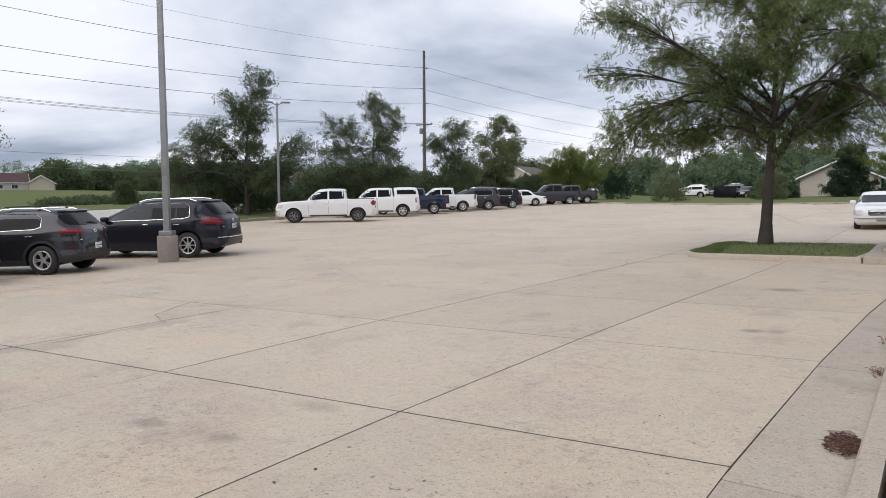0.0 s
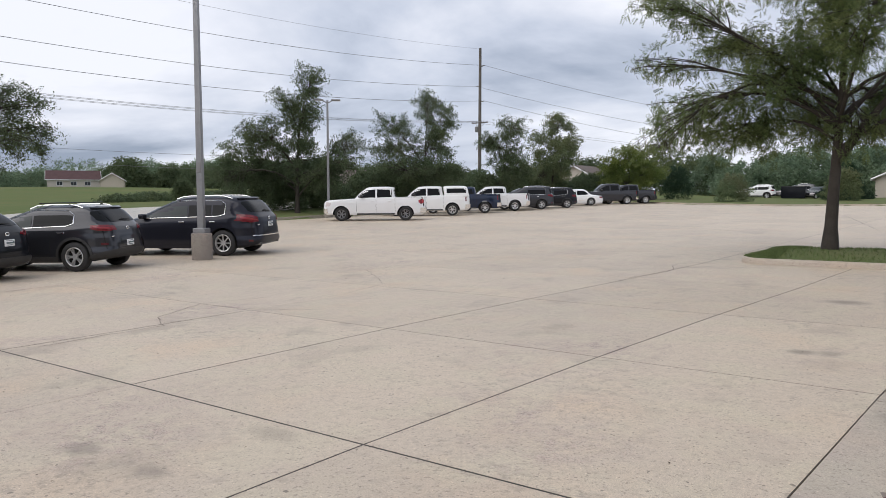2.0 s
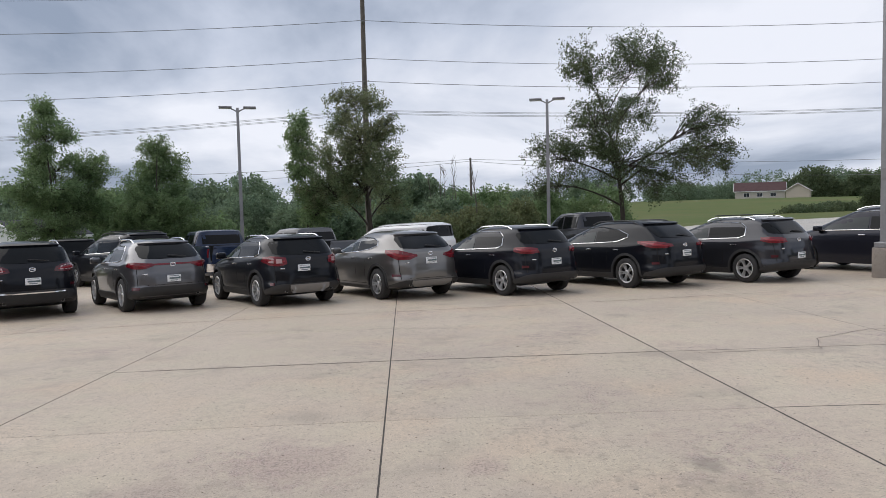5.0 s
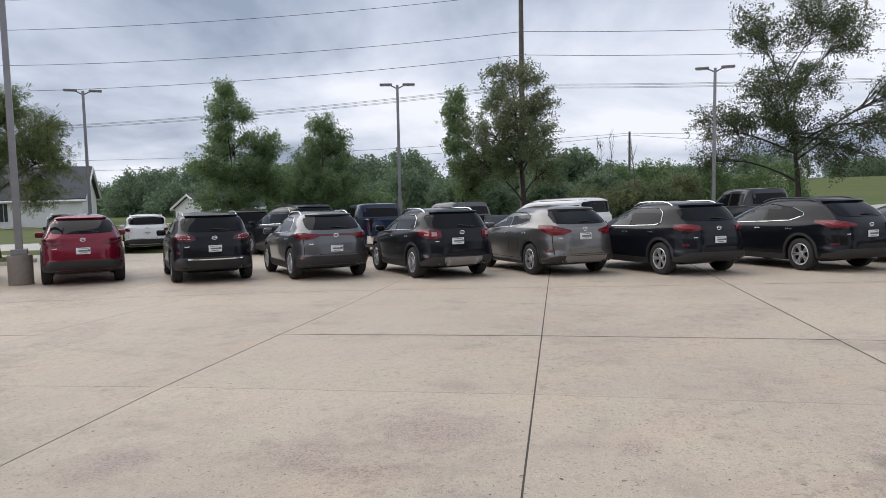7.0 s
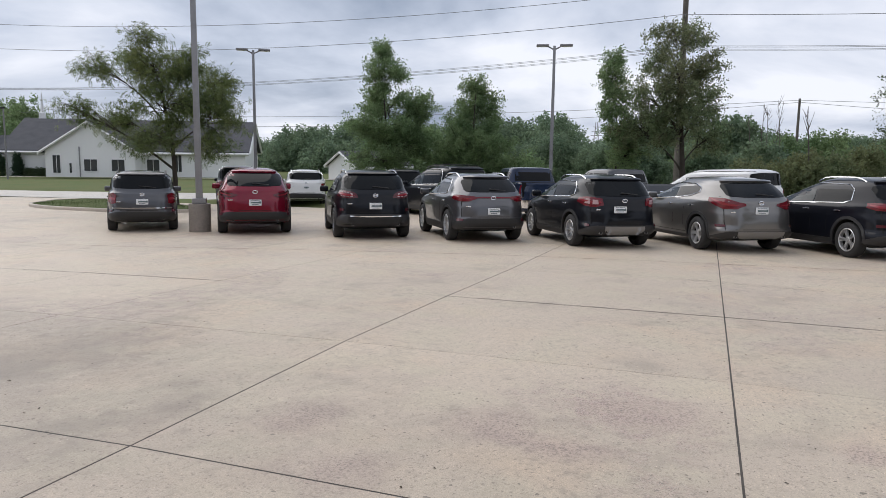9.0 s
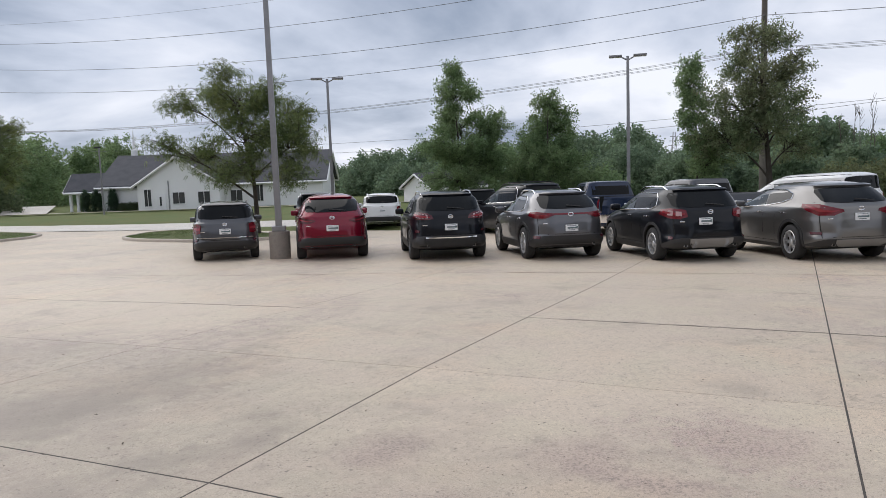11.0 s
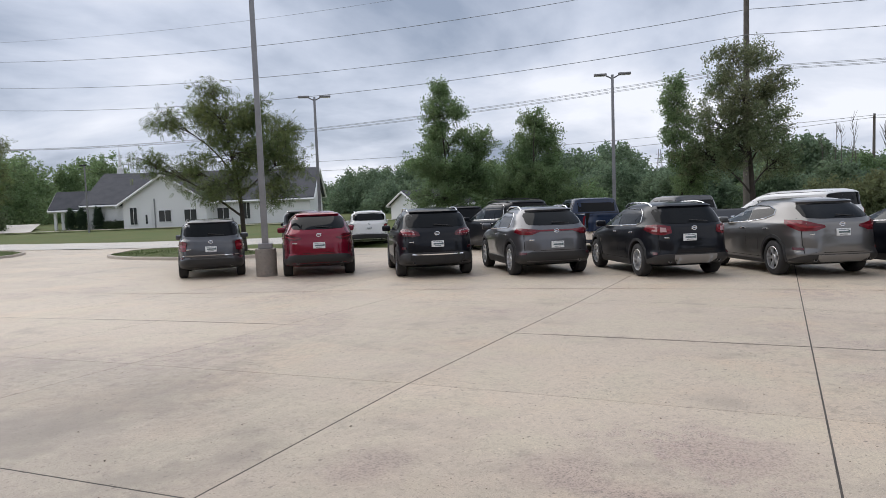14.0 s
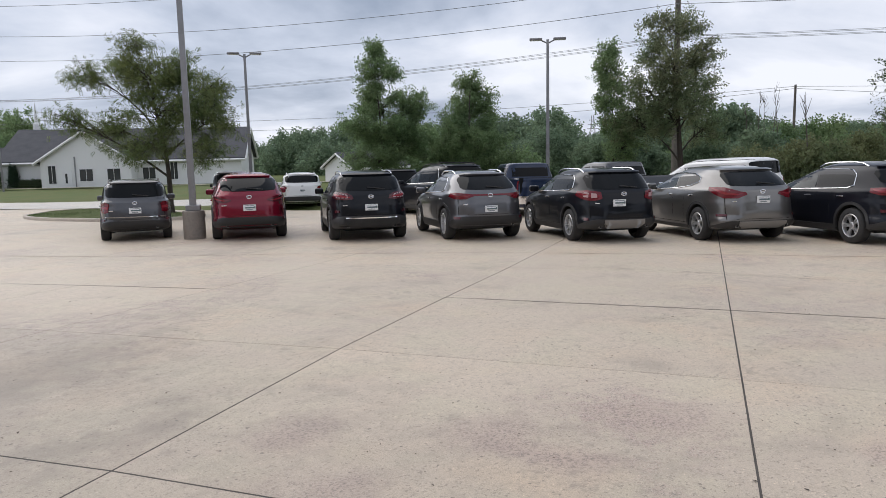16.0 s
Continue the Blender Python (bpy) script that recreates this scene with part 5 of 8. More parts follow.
def island(name, pts, label, mound=0.05, blades=2500, seed=1, concrete_x=None):
    """A kerbed island of turf; pts run clockwise seen from above, so the kerb's face looks outwards."""
    kerb_run(name + "_kerb", pts, 0.13, 0.16, "tan concrete kerb round " + label, closed=True)
    c = Vector((sum(p[0] for p in pts) / len(pts), sum(p[1] for p in pts) / len(pts)))
    rings, vs, fs = 9, [], []
    n = len(pts)
    for r in range(rings):
        t = r / rings
        for p in pts:
            q = c + (Vector(p) - c) * (1 - t) * (1 - 0.15 / (Vector(p) - c).length)
            vs.append((q.x, q.y, hlot(q.x, q.y) + 0.10 + mound * math.sin(t * math.pi / 2)))
    vs.append((c.x, c.y, hlot(c.x, c.y) + 0.10 + mound))
    for r in range(rings - 1):
        for i in range(n):
            fs.append((r * n + i, (r + 1) * n + i, (r + 1) * n + (i + 1) % n, r * n + (i + 1) % n))
    for i in range(n):
        fs.append(((rings - 1) * n + i, len(vs) - 1, (rings - 1) * n + (i + 1) % n))
    tf = fix_normals(mesh_of("turf", vs, fs, GRASS, True, 80))
    tagged(new("lawn", tf), "short green turf in " + label, "lawn", kind="stuff")
    rs = np.random.RandomState(seed)
    V, Fq = [], []
    P2 = [Vector(p) for p in pts]
    for k in range(blades):
        i = rs.randint(n)
        a, b = rs.rand(), rs.rand()
        q = c + ((P2[i] * (1 - a) + P2[(i + 1) % n] * a) - c) * math.sqrt(b) * 0.93
        t = 1 - math.sqrt(b)
        z = hlot(q.x, q.y) + 0.09 + mound * math.sin(t * math.pi / 2)
        hh, w, an = rs.uniform(0.03, 0.085), rs.uniform(0.006, 0.014), rs.uniform(0, 6.28)
        lx, ly = rs.normal(0, 0.03, 2)
        o = len(V)
        V += [(q.x - w * math.cos(an), q.y - w * math.sin(an), z), (q.x + w * math.cos(an), q.y + w * math.sin(an), z), (q.x + lx, q.y + ly, z + hh)]
        Fq.append((o, o + 1, o + 2))
    tagged(new("grass_blades", quick_mesh("grass_blades", V, Fq, BLADE)), "fine grass blades on " + label, "grass", kind="stuff")


island("tree_island", [(-1.50, 18.06), (-4.5, 18.26)] + arc(-4.6, 19.06, 0.8, -90, -180, 6) + [(-5.4, 21.0)] + arc(-4.6, 21.3, 0.8, 180, 90, 6) + [(-1.0, 22.2)], "the tree island", 0.10, 14000, 1)
island("south_island", [(-21.41, -21.87), (-21.58, -25.34), (-21.98, -26.83), (-22.64, -28.26), (-23.41, -29.31), (-24.35, -30.03), (-26.80, -31.93), (-28.80, -32.31), (-29.70, -31.42), (-29.47, -28.97), (-27.22, -24.12), (-25.24, -20.29), (-23.95, -19.45), (-22.46, -19.69)], "the end island", 0.06, 5000, 2)
island("drive_island", [(-24.20, -37.49), (-23.22, -36.34), (-20.64, -34.82), (-17.18, -33.30), (-12.90, -47.94), (-23.03, -51.19), (-26.74, -45.97), (-26.31, -41.19), (-25.36, -38.83)], "the drive island", 0.05, 3000, 3)
ap = thing("island_apron", "concrete apron at the end of the tree island", "apron", kind="structure", m=TILT)
part("apron_slab", box_bm(-1.46, 3.5, 17.92, 22.4, -0.16, 0.118, 0.02), KERB, ap)
kerb_run("west_kerb", [(WEST - 0.13 * y, y) for y in (-15, -5, 5, 15, 25, 35, 45, 60, 75)], 0.13, 0.16, "concrete kerb at the lot's grass edge")
kerb_run("north_kerb", [(-38 + 2.5 * k, 64 - 0.36 * (-38 + 2.5 * k)) for k in range(22)], 0.13, 0.16, "concrete kerb at the lot's far edge")

# ---------------------------------------------------------------- light poles, utility poles, wires


def light_pole(label, x, y, height, heads=True, turn=0.0, base=True, head_span=1.05):
    z0 = hlot(x, y) if in_lot(x, y) else ground_z(x, y) + 0.08
    ob = thing("light_pole", label, "light pole", "parking lot light poles", m=pose(x, y, z0, 0, 0, turn))
    b0 = 0.0
    if base:
        v, f = lathe([(0.0005, -0.15), (0.295, -0.15), (0.295, 0.745), (0.285, 0.775), (0.262, 0.785), (0.0005, 0.785)], 28)
        child("concrete_base", fix_normals(mesh_of("concrete_base", v, f, BASEC, True, 30)), ob, "round brown-grey concrete base")
        v, f = lathe([(0.0005, 0.78), (0.20, 0.78), (0.20, 0.83), (0.15, 0.96), (0.0005, 0.96)], 4)
        bm = box_bm(-0.19, 0.19, -0.19, 0.19, 0.785, 0.93, 0.02)
        part("base_cover", bm, STEEL, ob, "square steel base cover")
        b0 = 0.78
    v = []
    for z, w in ((b0, 0.088), (height, 0.062)):
        v += [(-w, -w, z), (w, -w, z), (w, w, z), (-w, w, z)]
    f = [(0, 1, 5, 4), (1, 2, 6, 5), (2, 3, 7, 6), (3, 0, 4, 7), (4, 5, 6, 7)]
    child("pole_shaft", fix_normals(mesh_of("pole_shaft", v, f, STEEL, False)), ob, "square grey steel shaft")
    part("hand_hole_cover", box_bm(-0.05, 0.05, -0.092, -0.08, b0 + 0.9, b0 + 1.12, 0.004), STEEL, ob)
    part("camera_box", box_bm(-0.06, 0.06, -0.10, -0.075, 2.55, 2.85, 0.01), LAMPHEAD, ob)
    if heads:
        for s in (1, -1):
            child("lamp_arm", mesh_of("lamp_arm", *tube([(s * 0.05, 0, height - 0.16), (s * 0.30, 0, height - 0.03), (s * 0.5, 0, height)], [0.035, 0.03, 0.03], 8), LAMPHEAD, True), ob)
            hd = part("lamp_head", box_bm(-0.30, 0.30, -0.16, 0.16, -0.05, 0.05, 0.035, seg=3), LAMPHEAD, ob, "flat shoebox lamp head", smooth=True)
            hd.matrix_basis = pose(s * 0.56, 0, height + 0.02)
            part("lamp_lens", box_bm(-0.26, 0.26, -0.12, 0.12, -0.062, -0.054), TRIM, hd)
    return ob


light_pole("tall square steel light pole on a round concrete base", -19.03, 13.42, 8.5, True, 33)
light_pole("tall square steel light pole beside a red car", -16.12, -12.72, 8.5, True, 38)


def utility_pole(x, y, top, label, arms, rad=0.22, crossarm=None):
    z0 = ground_z(x, y)
    ob = thing("utility_pole", label, "utility pole", m=pose(x, y, 0))
    child("pole_shaft", mesh_of("pole_shaft", *tube([(0, 0, z0 - 0.5), (0, 0, top)], [rad, rad * 0.66], 12), WOODPOLE, True), ob)
    for z, s in arms:
        child("insulator", mesh_of("insulator", *tube([(0, 0, z - 0.1), (s * 0.5, 0, z + 0.02), (s * 0.75, 0, z + 0.05)], [0.07, 0.08, 0.05], 8), LAMPHEAD, True), ob)
    if crossarm:
        for z in crossarm:
            part("crossarm", box_bm(-1.4, 1.4, -0.07, 0.07, z - 0.07, z + 0.07, 0.01), WOODPOLE, ob)
            for k in (-1.25, -0.6, 0.6, 1.25):
                child("insulator", mesh_of("insulator", *tube([(k, 0, z + 0.05), (k, 0, z + 0.25)], [0.05, 0.04], 6), LAMPHEAD, True), ob)
        part("transformer", box_bm(-0.75, -0.3, -0.22, 0.22, crossarm[0] - 1.3, crossarm[0] - 0.5, 0.1), LAMPHEAD, ob, smooth=True)
        for s in (1, -1):
            child("brace", mesh_of("brace", *tube([(0, 0, crossarm[0] - 0.7), (s * 0.9, 0, crossarm[0] - 0.05)], [0.03, 0.03], 5), LAMPHEAD, True), ob)
    return ob


def wire(name, a, b, sag, r=0.022, label="dark overhead power line"):
    pts = []
    for i in range(25):
        t = i / 24
        p = Vector(a) * (1 - t) + Vector(b) * t
        p.z -= sag * 4 * t * (1 - t)
        pts.append(p)
    o = new(name, mesh_of(name, *tube(pts, [r] * len(pts), 5), WIRE, True))
    return tagged(o, label, "power line", "overhead wires")


UP = [(-61.65, 84.75), (-62.14, -4.45), (-51.6, -97.0)]
FARPOLE = (0.6, 215.3)
LEV = {0: (19.15, 16.4, 14.25), 1: (17.55, 14.75, 12.55), 2: (19.55, 16.7, 13.85)}
ARM = {0: 11.25, 1: 9.95, 2: 8.55}
TIP = {0: 21.5, 1: 20.2, 2: 21.7}
OFF = (0.75, -0.75, 0.75)
for k, (x, y) in enumerate(UP):
    utility_pole(x, y, TIP[k] + 0.1, "tall weathered wooden transmission pole", [(z - 0.05, o / 0.75) for z, o in zip(LEV[k], OFF)], 0.27, (ARM[k],))
utility_pole(*FARPOLE, 24.1, "distant wooden transmission pole", [(20.9, 1), (18.3, -1), (16.0, 1)], 0.24, (13.4,))
for a, b in ((0, 1), (1, 2)):
    wire("power_line", (*UP[a], TIP[a]), (*UP[b], TIP[b]), 1.8, 0.012, "thin overhead earth wire")
    for q in range(3):
        wire("power_line", (UP[a][0] + OFF[q], UP[a][1], LEV[a][q]), (UP[b][0] + OFF[q], UP[b][1], LEV[b][q]), 2.0 + 0.15 * a, 0.023)
    for q, k in enumerate((-1.25, -0.6, 0.6, 1.25)):
        wire("power_line", (UP[a][0] + k, UP[a][1], ARM[a] + 0.15), (UP[b][0] + k, UP[b][1], ARM[b] + 0.15), 1.5 + 0.2 * a, 0.015)
for q in range(3):
    wire("power_line", (UP[0][0] + OFF[q], UP[0][1], LEV[0][q]), (*FARPOLE, (20.9, 18.3, 16.0)[q]), 6.6, 0.023)
for k in (-1.0, 1.0):
    wire("power_line", (UP[0][0] + k, UP[0][1], ARM[0] + 0.15), (FARPOLE[0] + k, FARPOLE[1], 13.5), 4.5, 0.016)
# a lower line on thin poles behind the meadow edge
TP = [(-111.0, 123.3, 9.7), (-100.0, 5.85, 8.6), (-83.6, -128.0, 8.05)]
for x, y, top in TP:
    utility_pole(x, y, top, "thin weathered wooden pole with low wires", [(top - 0.2, 1)], 0.2)
for a, b in ((0, 1), (1, 2)):
    for dz, sag in ((0, 1.6), (-0.25, 2.8)):
        wire("low_line", (TP[a][0], TP[a][1], TP[a][2] - 0.2 + dz * (7 if a == 0 else 1)), (TP[b][0], TP[b][1], TP[b][2] - 0.2 + dz), sag, 0.025)

for lx, ly, top_z, tn in ((-37.4, 34.7, 7.74, 45), (-35.92, 7.14, 6.95, 80), (-35.1, -7.78, 6.79, 106), (-32.04, -23.08, 6.84, 127)):
    z_foot = hlot(lx, ly) if in_lot(lx, ly) else ground_z(lx, ly) + 0.08
    light_pole("grey twin-head steel parking light pole", lx, ly, top_z - z_foot, True, tn, base=True)
cab = thing("utility_cabinet", "dark green steel utility cabinet on the concrete apron", "utility cabinet", m=pose(-0.20, 20.15, 0.118 + 0.0122 * 20.15, 0, 0, 4))
part("cabinet_body", box_bm(-0.95, 0.95, -0.75, 0.75, 0.06, 1.74, 0.02), GREENPOST, cab)
part("cabinet_lid", box_bm(-0.98, 0.98, -0.78, 0.78, 1.74, 1.80, 0.015), GREENPOST, cab)
part("plinth", box_bm(-1.05, 1.05, -0.85, 0.85, 0.0, 0.06, 0.01), KERB, cab)
for k in (-1, 1):
    dr = part("cabinet_door", box_bm(k * 0.46 - 0.43, k * 0.46 + 0.43, -0.765, -0.74, 0.16, 1.66, 0.008), GREENPOST, cab)
    part("door_handle", box_bm(k * 0.10 - 0.02, k * 0.10 + 0.02, -0.80, -0.76, 0.85, 1.05, 0.006), LAMPHEAD, dr)


# ---------------------------------------------------------------- trees
def spray_template(n, kind):
    """Verts and quads of a small leafy spray of unit length along x."""
    V, Q = [], []
    if kind == "locust":
        for i in range(n):
            t = (i + 0.7) / (n + 0.4)
            for s in (1, -1):
                o = len(V)
                l, w = 0.40 * (1 - 0.5 * abs(t - 0.45)), 0.05
                V += [(t, 0, -0.25 * t * t), (t + 0.11, s * l * 0.45, -0.25 * t * t - 0.03 + 0.02 * s), (t + 0.22, s * l, -0.25 * t * t - 0.10), (t + 0.05 - w, s * l * 0.5, -0.25 * t * t - 0.04)]
                Q.append((o, o + 1, o + 2, o + 3))
    else:
        rs = np.random.RandomState(n)
        for i in range(n):
            o = len(V)
            c = rs.uniform(-0.5, 0.5, 3)
            a, b = rs.uniform(0, 6.28), rs.uniform(-0.9, 0.9)
            l, w = rs.uniform(0.13, 0.21), rs.uniform(0.08, 0.13)
            d = np.array([math.cos(a) * math.cos(b), math.sin(a) * math.cos(b), math.sin(b)])
            e = np.cross(d, rs.normal(size=3))
            e /= np.linalg.norm(e)
            V += [tuple(c - d * l), tuple(c + e * w - 0.1 * d * l), tuple(c + d * l), tuple(c - e * w - 0.1 * d * l)]
            Q.append((o, o + 1, o + 2, o + 3))
    return np.array(V), np.array(Q)


def scatter(name, pts, dirs, sizes, template, material, seed, jitter=0.6):
    """One mesh of a spray at every point, along its direction, loosely turned."""
    T, Q = template
    rs = np.random.RandomState(seed)
    n = len(pts)
    d = np.asarray(dirs) + rs.normal(0, jitter, (n, 3))
    d /= np.linalg.norm(d, axis=1, keepdims=True) + 1e-9
    r = rs.normal(0, 1, (n, 3)) * 0.6 + np.array([0, 0, 1.0])
    e = np.cross(r, d)
    e /= np.linalg.norm(e, axis=1, keepdims=True) + 1e-9
    f = np.cross(d, e)
    s = np.asarray(sizes)[:, None, None]
    V = np.asarray(pts)[:, None, :] + s * (T[None, :, 0:1] * d[:, None, :] + T[None, :, 1:2] * e[:, None, :] + T[None, :, 2:3] * f[:, None, :])
    Fq = Q[None] + (np.arange(n) * len(T))[:, None, None]
    return quick_mesh(name, V.reshape(-1, 3), Fq.reshape(-1, 4), material)


def tree(label, x, y, height, crown_r, clear, seed, leaf, size, limbs=16, sprays=8000, trunk_r=0.16, kind="locust", shape="round", z0=None, rise=(14, 66), arch=0.10, droop=0.0, twig_r=0.008, off=(0, 0), species="tree", low=0.0, tuft=1.0, secs=9, twigs=7, fork=0.0):
    """A tree grown by branching: trunk, limbs that reach the crown's outline, boughs, twigs, and leafy sprays along the twigs."""
    rnd, rs = random.Random(seed), np.random.RandomState(seed)
    base = (hlot(x, y) if in_lot(x, y) else ground_z(x, y) + 0.05) if z0 is None else z0
    ob = thing(species, label, "tree", "trees round the lot", m=pose(x, y, base))
    wood, A, B = [], [], []
    tz = height * (0.92 if shape == "cone" else 0.72)
    trunk = []
    for i in range(11):
        t = i / 10
        trunk.append(Vector((0.05 * math.sin(4 * t + seed) * t * height * 0.3 + off[0] * 0.25 * t * t, 0.05 * math.cos(5 * t + seed) * t * height * 0.3 + off[1] * 0.25 * t * t, -0.15 + (tz + 0.15) * t)))
    radii = [trunk_r * (1.4 if i == 0 else 1.0) * (1 - 0.90 * (i / 10) ** (0.9 if shape == "cone" else 1.2)) for i in range(11)]
    wood.append(tube(trunk, radii, 10))

    def on_trunk(z):
        t = min(1, max(0, (z + 0.15) / (tz + 0.15))) * 10
        i = min(9, int(t))
        return trunk[i].lerp(trunk[i + 1], t - i), radii[i] + (radii[i + 1] - radii[i]) * (t - i)

    z_low = clear + low

    def reach(st, d, wob):
        """How far one can go from st along d before leaving the crown's outline."""
        L = 0.5
        while L < 3 * crown_r + height:
            p = st + d * L
            hz = (p.z - z_low) / (height - z_low)
            if hz > 0.995:
                break
            q = min(max(hz, 0), 1)
            if shape == "cone":
                prof = (1 - q) ** 0.75 * 0.95 + 0.05
            elif shape == "oval":
                prof = math.sin(math.pi * (0.2 + 0.79 * q)) ** 0.7
            else:
                prof = math.sin(math.pi * (0.30 + 0.69 * q)) ** 0.55
            if math.hypot(p.x - off[0] * (1 - q * 0.6), p.y - off[1] * (1 - q * 0.6)) > crown_r * prof * wob:
                break
            L += 0.15
        return L

    for k in range(limbs):
        hz = (k + 0.5 * rnd.random()) / limbs
        zs = clear * 0.92 + (tz * 0.97 - clear * 0.92) * hz ** 1.15
        st, sr = on_trunk(zs)
        a = k * 2.39996 + rnd.uniform(-0.45, 0.45) + seed
        el = radians(rise[0] + (rise[1] - rise[0]) * hz ** 0.9 + rnd.uniform(-9, 9))
        d = Vector((math.cos(a) * math.cos(el), math.sin(a) * math.cos(el), math.sin(el)))
        L = max(0.6, reach(st, d, rnd.uniform(0.72, 1.12)))
        tip = st + d * L + Vector((0, 0, -droop * math.cos(el) * (L / crown_r) ** 2))
        mid = st.lerp(tip, 0.5) + Vector((rnd.uniform(-0.10, 0.10) * L, rnd.uniform(-0.10, 0.10) * L, arch * L + droop * 0.3))
        path = [st.lerp(mid, t).lerp(mid.lerp(tip, t), t) for t in (0, 0.14, 0.28, 0.42, 0.56, 0.7, 0.85, 1)]
        lr = max(twig_r * 2.5, min(sr * 0.72, 0.018 + 0.0115 * L * (trunk_r / 0.16)))
        wood.append(tube(path, [lr * (1 - 0.86 * i / 7) for i in range(8)], 7))
        ns = max(4, int(secs * (0.45 + 0.75 * L / crown_r)))
        for j in range(ns):
            t = 0.22 + 0.78 * (j + rnd.random() * 0.7) / ns
            f = t * 7
            i = min(6, int(f))
            p0 = path[i].lerp(path[i + 1], f - i)
            ax = (path[i + 1] - path[i]).normalized()
            sd = ax.cross(Vector((0, 0, 1)))
            sd = sd.normalized() if sd.length > 0.05 else Vector((1, 0, 0))
            turn = rnd.choice((1, -1)) if j % 3 == 2 else (1 if j % 2 else -1)
            dv = (ax * rnd.uniform(0.5, 1.0) + sd * turn * rnd.uniform(0.5, 1.0) * (0.25 if j == ns - 1 else 1) + Vector((0, 0, rnd.uniform(-0.55, 0.7)))).normalized()
            l2 = (0.16 * L + 0.30 * crown_r * (1.15 - t)) * rnd.uniform(0.65, 1.2) + 0.15
            p2 = p0 + dv * l2 + Vector((0, 0, -0.10 * l2 * (1 if kind == "locust" else 0.3)))
            m2 = p0.lerp(p2, 0.5) + Vector((0, 0, 0.10 * l2))
            pp = [p0.lerp(m2, q).lerp(m2.lerp(p2, q), q) for q in (0, 0.33, 0.67, 1)]
            r2 = max(twig_r * 1.3, lr * 0.34 * (1.2 - t))
            wood.append(tube(pp, [r2, r2 * 0.8, r2 * 0.55, twig_r * 0.5], 5))
            for q in range(twigs):
                u = 0.18 + 0.82 * (q + rnd.random() * 0.8) / twigs
                g = min(2.999, u * 3)
                w0 = pp[int(g)].lerp(pp[int(g) + 1], g - int(g))
                ax2 = (pp[int(g) + 1] - pp[int(g)]).normalized()
                sd2 = ax2.cross(Vector((0, 0, 1)))
                sd2 = sd2.normalized() if sd2.length > 0.05 else Vector((1, 0, 0))
                dw = (ax2 * rnd.uniform(0.3, 1) + sd2 * (1 if q % 2 else -1) * rnd.uniform(0.2, 0.9) + Vector((0, 0, rnd.uniform(-0.6, 0.6)))).normalized()
                lw = rnd.uniform(0.22, 0.55) * tuft
                w1 = w0 + dw * lw
                wood.append(tube([w0, w1], [twig_r * 0.8, twig_r * 0.35], 3))
                A.append(w0)
                B.append(w1)
    A, B = np.array(A), np.array(B)
    w = np.clip(rs.gamma(2.2, 0.45, len(A)), 0.1, 2.6)
    pick = rs.choice(len(A), sprays, p=w / w.sum())
    u = rs.uniform(0.05, 1.1, sprays)[:, None]
    P = A[pick] + (B[pick] - A[pick]) * u + np.clip(rs.normal(0, 1, (sprays, 3)), -1.6, 1.6) * np.array([0.12, 0.12, 0.10]) * tuft
    D = (B[pick] - A[pick]) / np.linalg.norm(B[pick] - A[pick], axis=1, keepdims=True) + np.array([0, 0, -0.45 if kind == "locust" else -0.2])
    child("trunk", mesh_of("trunk", *merge(*wood), BARK, True, 60), ob, "grey-brown bark")
    tmpl = spray_template(6, "locust") if kind == "locust" else spray_template(9, "clump")
    child("crown", scatter("crown", P, D, size * rs.uniform(0.65, 1.2, sprays), tmpl, leaf, seed, 0.55), ob)["kind"] = "stuff"
    return ob


